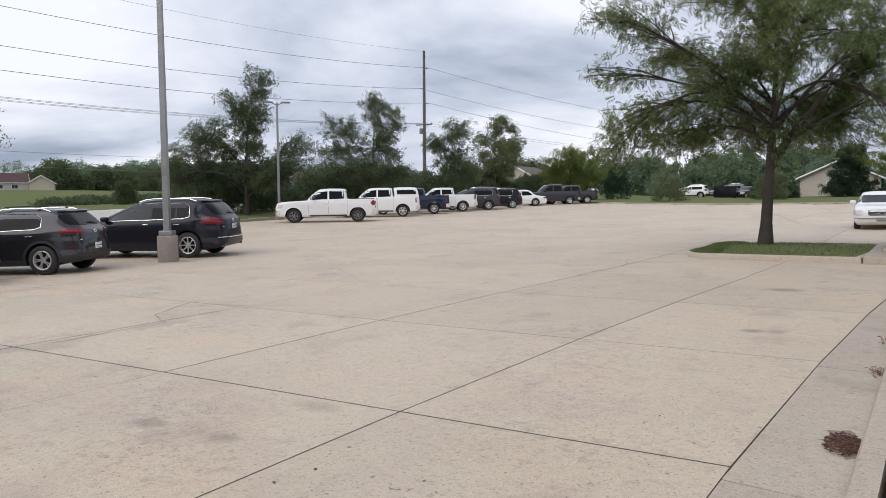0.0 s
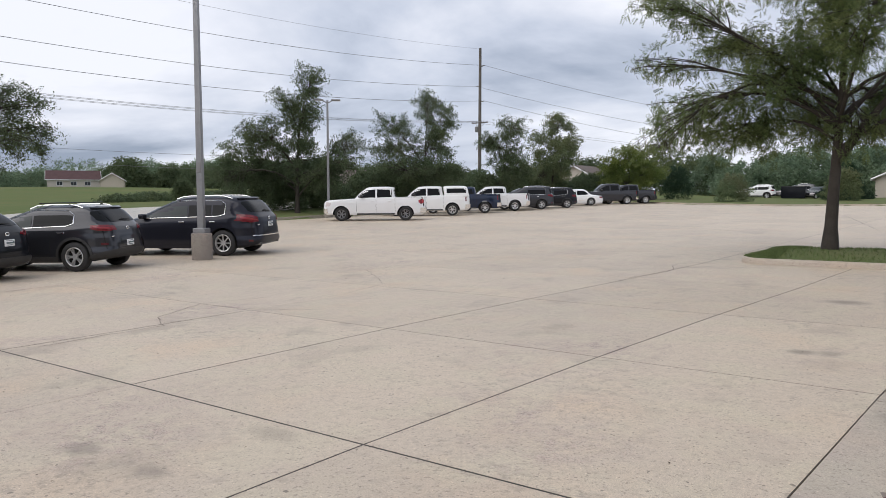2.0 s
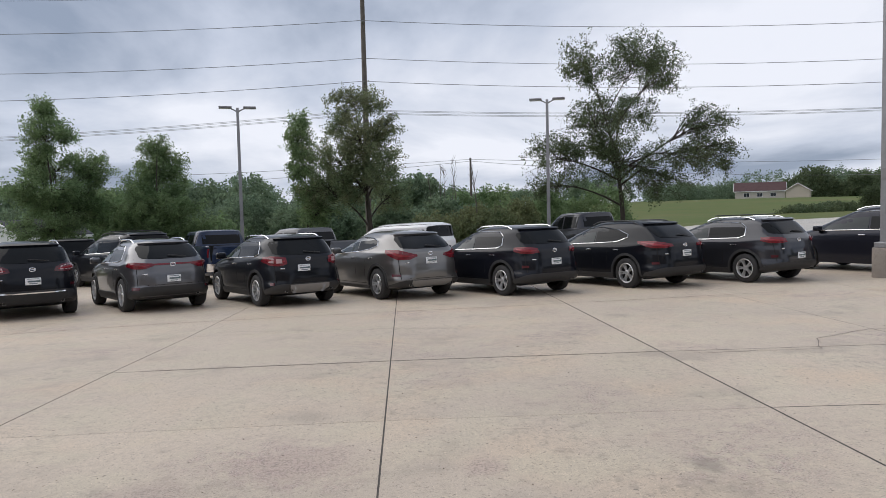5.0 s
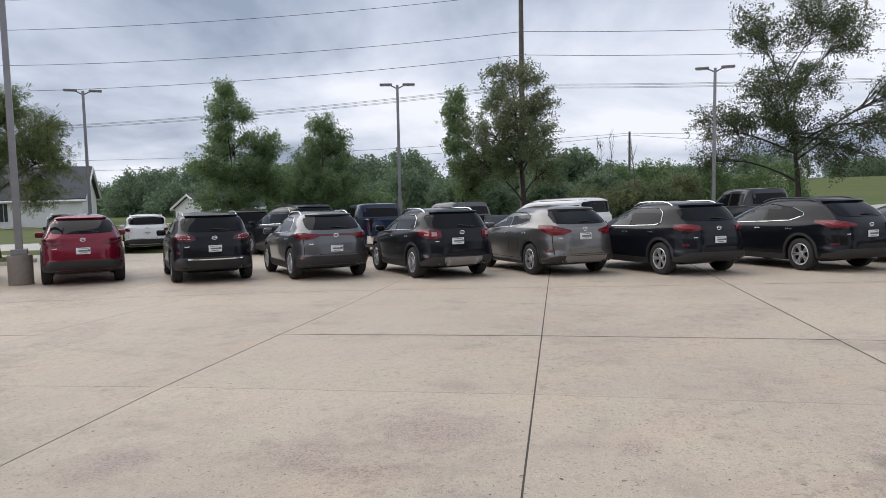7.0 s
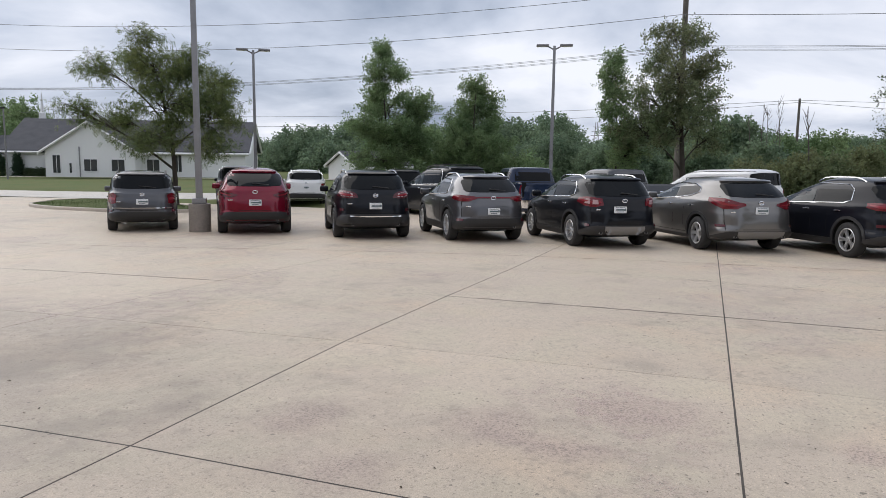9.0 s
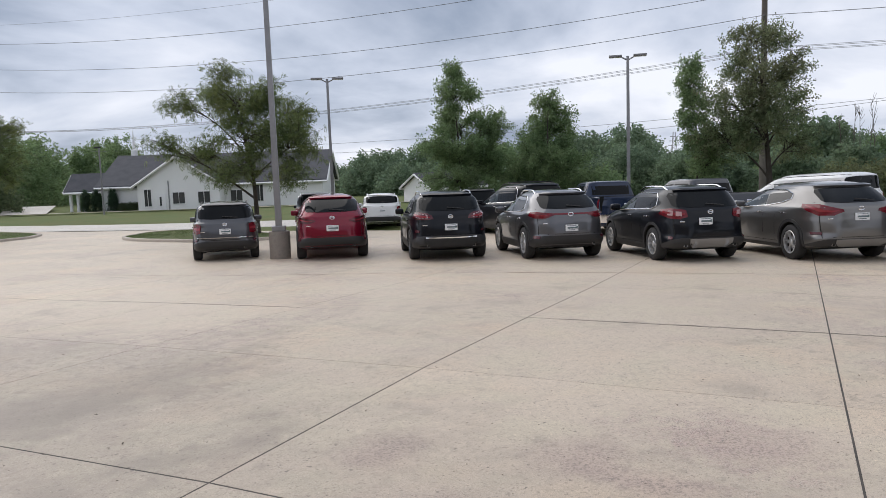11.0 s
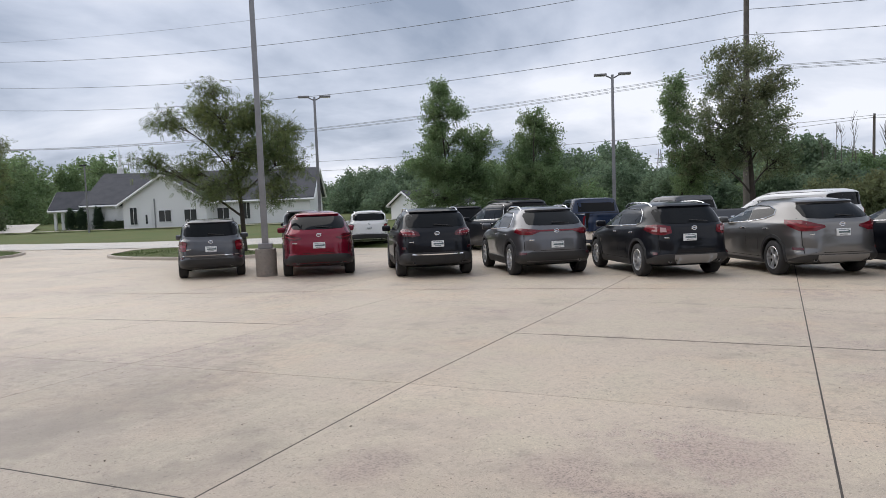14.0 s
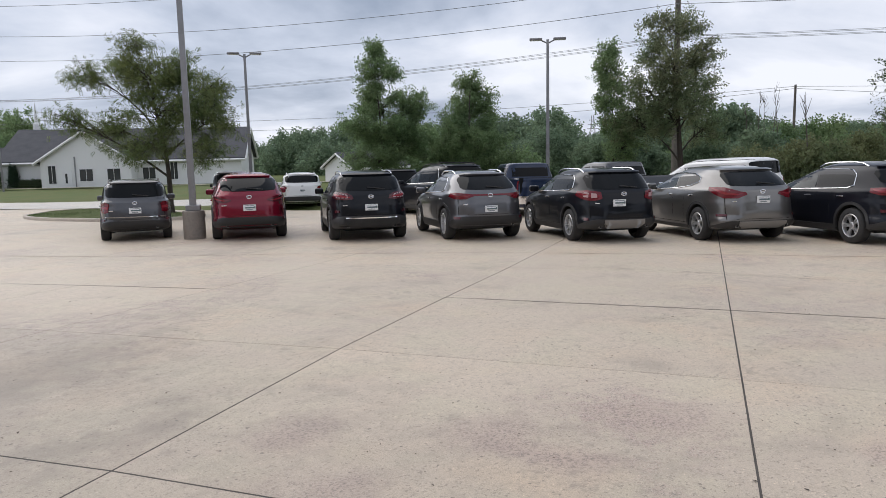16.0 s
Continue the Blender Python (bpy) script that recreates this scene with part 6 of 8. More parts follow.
def lobed_tree(label, x, y, lobes, seed, leaf, size, dense, trunk_r=0.16, kind="locust", species="tree", z0=None, clear=1.6, twig_r=0.009, droop=0.0, fork=None, tuft=1.0, lean=0.0):
    """A tree whose crown is a heap of lobes (across, height, half width, half height): a trunk, one limb to each lobe, boughs and twigs inside it, leafy sprays on the twigs."""
    rnd, rs = random.Random(seed), np.random.RandomState(seed)
    base = (hlot(x, y) if in_lot(x, y) else ground_z(x, y) + 0.05) if z0 is None else z0
    away = Vector((x + 0.2, y - 1.6, 0)).normalized()
    over = Vector((away.y, -away.x, 0))
    ob = thing(species, label, "tree", "trees round the lot", m=pose(x, y, base))
    top = max(z + b for _, z, _, b in lobes) - base
    tall = max(lobes, key=lambda q: q[1])
    half = max(abs(u) + a for u, _, a, _ in lobes)
    trunk = []
    for i in range(11):
        t = i / 10
        trunk.append(over * (tall[0] * 0.8 * t ** 2.2 + lean * t + 0.05 * math.sin(5 * t + seed)) + away * (0.06 * math.cos(4 * t + seed)) + Vector((0, 0, -0.15 + top * 0.86 * t)))
    radii = [trunk_r * (1.35 if i == 0 else 1.0) * (1 - 0.92 * (i / 10) ** 0.8) for i in range(11)]
    wood, A, B, wgt = [tube(trunk, radii, 10)], [], [], []
    for k, (u, z, a, b) in enumerate(lobes):
        z -= base
        depth = rnd.uniform(-0.55, 0.55) * math.sqrt(max(0.05, 1 - (u / (half * 1.05)) ** 2)) * half
        c = over * u + away * depth + Vector((0, 0, z))
        side = math.hypot(u - tall[0] * 0.5, depth)
        zs = min(max(clear + rnd.random() * 0.22 * (top - clear), z - 0.35 * b - 0.75 * side - 0.25), top * 0.8)
        f = min(9.99, max(0, (zs + 0.15) / (top * 0.86) * 10))
        st = trunk[int(f)].lerp(trunk[int(f) + 1], f - int(f))
        sr = radii[int(f)]
        L = (c - st).length
        mid = st.lerp(c, 0.5) + Vector((rnd.uniform(-0.08, 0.08) * L, rnd.uniform(-0.08, 0.08) * L, 0.10 * L + 0.1 + 0.55 * max(0, 0.5 * side - (z - zs))))
        path = [st.lerp(mid, t).lerp(mid.lerp(c, t), t) for t in (0, 0.17, 0.33, 0.5, 0.67, 0.83, 1)]
        lr = max(twig_r * 2.5, min(sr * 0.6, 0.016 + 0.007 * L * trunk_r / 0.16 + 0.009 * a))
        wood.append(tube(path, [lr * (1 - 0.75 * i / 6) for i in range(7)], 7))
        ad = 0.5 * (a + b) if kind == "clump" else a
        nb = int(12 + 16 * a * b / (0.6 + 0.3 * a * b))
        for j in range(nb):
            th, cz = rnd.uniform(0, 6.283), rnd.uniform(-1, 1)
            q = math.sqrt(1 - cz * cz)
            rr = rnd.uniform(0.45, 1.0) ** 0.5 * rnd.uniform(1.04, 1.32)
            tip = c + over * (a * rr * q * math.cos(th)) + away * (ad * rr * q * math.sin(th)) + Vector((0, 0, b * rr * cz - droop * b * rnd.random()))
            t = rnd.uniform(0.5, 1.0) * 6
            i = min(5, int(t))
            p0 = path[i].lerp(path[i + 1], t - i)
            l2 = (tip - p0).length
            m2 = p0.lerp(tip, 0.5) + Vector((rnd.uniform(-0.1, 0.1) * l2, rnd.uniform(-0.1, 0.1) * l2, 0.12 * l2))
            pp = [p0.lerp(m2, v).lerp(m2.lerp(tip, v), v) for v in (0, 0.33, 0.67, 1)]
            r2 = max(twig_r * 1.4, lr * 0.32)
            wood.append(tube(pp, [r2, r2 * 0.8, r2 * 0.55, twig_r * 0.5], 5))
            full = rnd.uniform(0.5, 1.5)
            for v in range(7):
                g = min(2.999, (0.45 + 0.55 * (v + rnd.random() * 0.8) / 7) * 3)
                w0 = pp[int(g)].lerp(pp[int(g) + 1], g - int(g))
                dw = Vector((rnd.gauss(0, 1), rnd.gauss(0, 1), rnd.gauss(0, 0.75) - 0.35 * droop)).normalized()
                w1 = w0 + dw * (rnd.uniform(0.2, 0.42) * tuft * (0.45 + 0.55 * min(1.6, a)))
                wood.append(tube([w0, w1], [twig_r * 0.55, twig_r * 0.25], 3))
                A.append(w0)
                B.append(w1)
                wgt.append(a * b / nb * full)
    A, B, wgt = np.array(A), np.array(B), np.array(wgt)
    sprays = int(dense * sum(a * b for _, _, a, b in lobes))
    pick = rs.choice(len(A), sprays, p=wgt / wgt.sum())
    v = rs.uniform(0.0, 1.1, sprays)[:, None]
    P = A[pick] + (B[pick] - A[pick]) * v + np.clip(rs.normal(0, 1, (sprays, 3)), -1.6, 1.6) * np.array([0.17, 0.17, 0.14]) * tuft
    D = (B[pick] - A[pick]) / np.linalg.norm(B[pick] - A[pick], axis=1, keepdims=True) + np.array([0, 0, -0.5 if kind == "locust" else -0.2])
    if fork:
        u, z, r = fork
        q = over * u + Vector((0, 0, z - base))
        s0 = trunk[3]
        wood.append(tube([s0, s0.lerp(q, 0.35) + Vector((0, 0, 0.05)), s0.lerp(q, 0.7), q], [r, r * 0.85, r * 0.6, r * 0.3], 8))
    child("trunk", mesh_of("trunk", *merge(*wood), BARK, True, 60), ob, "grey-brown bark")
    tmpl = spray_template(5, "locust") if kind == "locust" else spray_template(9, "clump")
    child("crown", scatter("crown", P, D, size * rs.uniform(0.5, 1.2, sprays), tmpl, leaf, seed, 0.75), ob)["kind"] = "stuff"
    return ob


lobed_tree("honey locust with feathery green leaves on the grass island", -3.84, 20.66, [
    (-3.79, 6.39, 1.17, 0.38), (-2.67, 5.71, 1.12, 0.55), (-4.36, 4.91, 0.69, 0.21), (-3.42, 3.69, 1.02, 0.5), (-2.46, 3.14, 0.99, 0.55), (-3.78, 2.76, 0.82, 0.28), (-1.57, 4.12, 1.21, 0.79), (-0.8, 5.14, 1.42, 0.98), (0.6, 5.45, 1.45, 1.08),
    (-0.73, 3.3, 1.05, 0.5), (0.79, 3.94, 1.33, 0.8), (1.85, 3.4, 0.93, 0.6), (2.08, 4.81, 1.0, 0.9), (2.75, 2.9, 0.5, 0.35), (0.45, 3.05, 0.7, 0.3), (-1.67, 7.18, 2.1, 0.84), (0.78, 7.17, 2.01, 0.8), (0.1, 8.4, 1.6, 0.7), (3.4, 4.2, 1.0, 0.6), (3.0, 6.0, 1.3, 0.8)],
    11, LEAF_LOCUST, 0.20, 1700, 0.17, species="locust_tree", z0=0.28, clear=2.2, droop=0.35, fork=(1.3, 4.3, 0.12), tuft=0.9)
lobed_tree("open-crowned locust on the grass island by the drive", -25.8, -22.75, [
    (-0.95, 6.49, 0.95, 0.41), (-1.63, 5.58, 1.29, 0.61), (-2.96, 5.1, 0.83, 0.45), (-4.14, 3.36, 0.91, 0.45), (-2.68, 2.9, 1.08, 0.46), (-0.54, 5.15, 1.67, 0.82), (-0.39, 3.6, 2.44, 1.19), (2.05, 4.89, 1.1, 0.89), (2.05, 3.26, 1.11, 1.11), (-1.25, 2.07, 1.47, 0.57), (1.7, 1.74, 1.11, 0.58), (0.8, 5.4, 1.0, 0.7)],
    12, LEAF_LOCUST, 0.24, 1150, 0.15, species="locust_tree", clear=1.3, z0=-0.88, tuft=0.95)
lobed_tree("dark locust tree with a loose open crown", -38.54, 11.43, [
    (0.75, 8.85, 1.83, 1.45), (2.3, 8.97, 1.16, 1.15), (-1.86, 9.03, 1.4, 1.18), (-0.13, 6.86, 2.42, 1.06), (-1.31, 5.88, 1.6, 0.95), (4.48, 5.96, 1.24, 0.97), (5.07, 4.5, 1.02, 1.2), (3.51, 3.7, 1.23, 0.93), (-0.02, 4.04, 2.98, 1.36), (-3.42, 4.18, 1.56, 1.21), (1.83, 2.5, 1.54, 0.76), (-4.35, 2.84, 1.07, 0.67)],
    13, LEAF_DARK, 0.27, 460, 0.17, kind="clump", species="locust_tree", clear=1.9)
lobed_tree("dark ragged tree on the verge", -42.15, 35.84, [
    (0.98, 9.22, 1.19, 1.36), (0.35, 7.08, 1.9, 1.52), (-0.76, 7.96, 1.17, 0.95), (-2.56, 6.0, 1.69, 1.11), (-3.38, 3.92, 2.45, 1.9), (0.09, 3.97, 2.46, 2.34), (-4.92, 2.32, 1.5, 1.66), (-1.52, 1.94, 3.47, 1.69), (3.78, 5.14, 1.39, 0.98), (3.11, 3.81, 1.72, 0.9), (2.04, 2.36, 1.78, 1.15)],
    14, LEAF_DARK, 0.29, 480, 0.18, kind="clump", species="locust_tree", clear=1.0)
lobed_tree("loose green verge tree behind parked trucks", -42.6, 50.85, [
    (0.2, 9.72, 1.5, 1.28), (1.35, 8.15, 1.92, 1.59), (0.28, 5.65, 2.62, 1.9), (-2.95, 7.35, 1.79, 0.99), (-3.56, 5.61, 1.69, 1.19), (-1.89, 3.53, 2.91, 1.9), (1.63, 3.55, 1.93, 1.71), (-4.5, 2.01, 1.89, 1.1)],
    15, LEAF_DARK, 0.31, 380, 0.15, kind="clump", species="locust_tree", clear=1.2)
lobed_tree("dark green verge tree behind parked trucks", -44.08, 64.93, [(1.0, 8.32, 1.68, 1.18), (0.04, 6.29, 2.4, 1.78), (1.13, 4.03, 2.65, 2.03), (-0.79, 2.1, 2.42, 1.32), (-1.6, 7.0, 1.0, 0.8)],
    16, LEAF_DARK, 0.40, 330, 0.15, species="locust_tree", clear=1.0)
lobed_tree("full green verge tree behind parked trucks", -44.7, 76.29, [(0.73, 9.42, 1.88, 1.33), (-0.47, 7.02, 2.96, 2.14), (1.44, 5.54, 1.75, 2.54), (-1.39, 3.52, 3.38, 2.56), (2.6, 7.6, 1.0, 0.9)],
    17, LEAF_SLOC, 0.42, 300, 0.15, kind="clump", clear=1.0)
lobed_tree("pale green spreading tree by the far corner", -39.84, 86.73, [(-0.17, 5.61, 3.12, 1.72), (-2.15, 4.03, 2.43, 1.73), (2.41, 4.09, 2.4, 1.43), (-0.12, 2.51, 3.55, 1.44)],
    18, LEAF_YELLOW, 0.44, 300, 0.15, kind="clump", clear=0.9)
lobed_tree("tall green maple with pointed crown", -35.97, -17.23, [(-0.35, 6.88, 0.62, 0.85), (-0.12, 5.66, 1.17, 0.91), (0.14, 4.36, 1.61, 1.04), (-0.47, 3.16, 1.8, 1.04), (0.55, 2.19, 1.92, 1.05), (1.99, 4.28, 0.86, 0.85), (1.81, 2.75, 1.18, 1.17), (-0.48, 1.3, 1.81, 0.74)],
    19, LEAF_GREEN, 0.29, 950, 0.13, kind="clump", species="maple_tree", clear=0.6, tuft=0.8)
lobed_tree("full green maple with rounded top", -37.86, -12.88, [(0.08, 5.4, 0.9, 0.6), (0.3, 4.36, 1.44, 0.9), (-0.1, 3.14, 1.75, 1.09), (0.54, 1.98, 1.63, 1.03), (-1.11, 2.05, 1.16, 1.16), (-0.28, 0.97, 2.06, 0.74), (-1.9, 1.2, 1.1, 0.9)],
    20, LEAF_GREEN, 0.29, 950, 0.12, kind="clump", species="maple_tree", clear=0.6, tuft=0.8)
lobed_tree("maple with rust-tinged upper leaves", -37.91, -1.84, [(-0.75, 7.27, 1.16, 0.72), (0.35, 7.23, 0.8, 0.61), (-1.49, 6.44, 0.94, 0.89), (0.73, 5.91, 0.89, 0.97), (-0.46, 5.5, 1.58, 1.14), (-1.5, 4.27, 1.62, 1.11), (0.97, 4.35, 0.98, 1.08), (-0.36, 3.14, 2.14, 1.16), (-2.26, 2.88, 1.31, 1.13), (1.22, 2.52, 1.3, 0.88)],
    21, LEAF_RUST, 0.28, 560, 0.2, kind="clump", species="maple_tree", clear=1.4, tuft=0.85)
lobed_tree("slender maple close beside the rust-tinged one", -38.61, -5.18, [(-0.48, 6.56, 0.58, 0.72), (-0.51, 5.45, 0.8, 0.83), (-0.21, 4.15, 0.95, 0.95), (0.05, 2.85, 1.0, 0.95), (0.41, 1.65, 1.1, 0.79)],
    22, LEAF_GREEN, 0.28, 900, 0.08, kind="clump", species="maple_tree", clear=0.8, tuft=0.75)
lobed_tree("locust tree at the entrance drive", -24.59, -42.47, [(1.2, 5.42, 0.98, 0.59), (0.94, 4.04, 1.27, 1.12), (-0.38, 4.94, 1.63, 1.49), (1.14, 2.71, 1.11, 0.93), (-1.6, 3.6, 1.4, 1.2)],
    23, LEAF_LOCUST, 0.33, 560, 0.13, species="locust_tree", clear=1.3, z0=-1.10)


# ---------------------------------------------------------------- far woods, shrubs, houses
def woods(name, label, blobs, leaf, per, size, seed, category="woods"):
    """A far mass of foliage: clumps heaped along a line, joined into one mesh."""
    rs = np.random.RandomState(seed)
    P, D, S = [], [], []
    for x, y, r, hh in blobs:
        z0 = ground_z(x, y)
        n = int(per)
        a = rs.uniform(0, 2 * np.pi, n)
        t = rs.rand(n) ** 0.8
        bump = 1 + 0.22 * np.sin(3 * a + x) + 0.16 * np.sin(7 * t * 3 + y) + rs.normal(0, 0.10, n)
        prof = np.sqrt(np.clip(1 - (t * 1.02 - 0.08) ** 2 * 0.98, 0.02, 1)) * bump * (0.72 + 0.28 * rs.rand(n))
        P.append(np.stack([x + r * prof * np.cos(a), y + r * prof * np.sin(a), z0 + 0.1 + hh * t * (0.92 + 0.12 * np.sin(4 * a + y))], -1))
        D.append(np.stack([np.cos(a), np.sin(a), 0.3 + 0 * a], -1))
        S.append(size * rs.uniform(0.6, 1.3, n))
    me = scatter(name, np.concatenate(P), np.concatenate(D), np.concatenate(S), spray_template(14, "clump"), leaf, seed, 0.8)
    return tagged(new(name, me), label, category, kind="stuff")


def row(p0, p1, n, r, hh, seed, spread=3.0):
    rnd = random.Random(seed)
    out = []
    for i in range(n):
        t = (i + rnd.uniform(-0.3, 0.3)) / max(1, n - 1)
        out.append((p0[0] + (p1[0] - p0[0]) * t + rnd.gauss(0, spread), p0[1] + (p1[1] - p0[1]) * t + rnd.gauss(0, spread), r * rnd.uniform(0.7, 1.3), hh * rnd.uniform(0.65, 1.2)))
    return out


woods("shrubs", "rough mixed shrubs and saplings behind the road", row((-66.4, 4.2), (-67.8, -24.8), 21, 2.4, 3.7, 1, 2.0), LEAF_FAR, 420, 0.7, 1, "shrubs")
woods("shrubs", "dark shrubs round the maples on the verge", row((-37.9, -15.3), (-39.4, -10.4), 6, 1.5, 2.4, 31, 0.4), LEAF_GREEN, 420, 0.45, 31, "shrubs")
woods("shrubs", "mixed green shrubs beside the maple", row((-41.3, 1.4), (-42.4, 6.0), 5, 1.6, 2.3, 32, 0.5), LEAF_SLOC, 420, 0.42, 32, "shrubs")
woods("shrubs", "tangled scrub edging the meadow", row((-66.6, 15.8), (-68.3, 0.3), 10, 2.1, 3.6, 12, 1.5), LEAF_GREEN, 420, 0.6, 12, "shrubs")
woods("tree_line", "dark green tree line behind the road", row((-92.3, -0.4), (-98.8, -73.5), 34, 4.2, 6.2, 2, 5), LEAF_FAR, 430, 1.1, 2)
woods("tree_line", "mixed green trees beside the church", row((-78.1, -34.8), (-117.5, -47.1), 12, 3.6, 6.0, 3, 3), LEAF_GREEN, 420, 1.0, 3)
woods("tree_line", "green trees behind the church lawn", row((-50.9, -99.0), (-99.8, -121.0), 16, 4.5, 9.5, 4, 4), LEAF_GREEN, 520, 1.1, 4)
woods("tree_line", "tall trees past the entrance drive", row((-36.8, -77.6), (-49.7, -90.8), 6, 3.6, 7.0, 14, 2), LEAF_DARK, 520, 0.9, 14)
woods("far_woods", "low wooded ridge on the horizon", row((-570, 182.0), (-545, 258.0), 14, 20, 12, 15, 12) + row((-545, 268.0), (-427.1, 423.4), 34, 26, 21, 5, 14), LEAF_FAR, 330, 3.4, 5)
woods("far_woods", "dark woods past the meadow", row((-287, 148), (-186.1, 273.1), 38, 8.5, 11.5, 6, 7), LEAF_DARK, 330, 2.0, 6)
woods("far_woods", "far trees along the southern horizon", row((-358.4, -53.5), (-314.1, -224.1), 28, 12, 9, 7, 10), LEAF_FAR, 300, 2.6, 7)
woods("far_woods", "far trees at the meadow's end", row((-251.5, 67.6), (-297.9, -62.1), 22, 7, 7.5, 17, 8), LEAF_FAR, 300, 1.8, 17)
woods("hedge", "low dark scrub along the meadow's foot", row((-70.5, 37.6), (-97.7, 90.7), 20, 2.2, 0.8, 8, 1.5), LEAF_DARK, 260, 0.6, 8, "shrubs")
woods("shrubs", "dense dark shrubs under the ragged verge tree", row((-45.0, 36.6), (-45.6, 41.3), 4, 2.0, 2.6, 33, 0.5), LEAF_DARK, 380, 0.45, 33, "shrubs")
woods("shrub", "single rounded bush at the meadow's foot", [(-63.0, 39.2, 0.95, 2.1)], LEAF_DARK, 420, 0.4, 43, "shrub")
woods("shrubs", "verge shrubs behind parked trucks", row((-46.0, 44.4), (-46.2, 93.2), 19, 2.4, 3.0, 9, 1.2), LEAF_DARK, 460, 0.6, 9, "shrubs")
woods("tree_line", "green trees beyond the far edge", row((-36.7, 119.3), (34.4, 108.8), 26, 4.4, 6.0, 10, 4), LEAF_FAR, 520, 1.0, 10)
woods("tree_line", "dark trees across the far street", row((-59.6, 121.5), (-4.6, 140.5), 18, 4.6, 6.4, 18, 4), LEAF_DARK, 420, 1.0, 18)
woods("shrub", "round clipped evergreen shrub at the lot's edge", [(-25.36, 80.96, 1.70, 2.86)], LEAF_RUST, 700, 0.4, 20, "shrub")
woods("shrub", "dark upright evergreen shrub", [(-35.35, 91.14, 1.80, 4.03)], LEAF_FIR, 600, 0.45, 21, "shrub")
tree("thin pale yellow-green tree by the far house", -3.34, 88.36, 7.95, 3.39, 1.6, 77, LEAF_YELLOW, 0.42, 16, 3000, 0.12, "clump", "round", rise=(25, 72))
woods("shrub", "pale green shrub by the far house", [(-15.30, 84.26, 1.7, 3.2)], LEAF_SLOC, 700, 0.4, 22, "shrub")
for k, (x, y, hh, r) in enumerate(((-8.87, 94.17, 5.93, 2.65), (-16.63, 92.01, 3.81, 2.12))):
    tree("dark blue-green fir beside the far house", x, y, hh, r, 0.2, 60 + k, LEAF_FIR, 0.45, 34, 4200, 0.12, "clump", "cone", species="fir_tree", droop=0.25, rise=(-4, 40), arch=0.0)


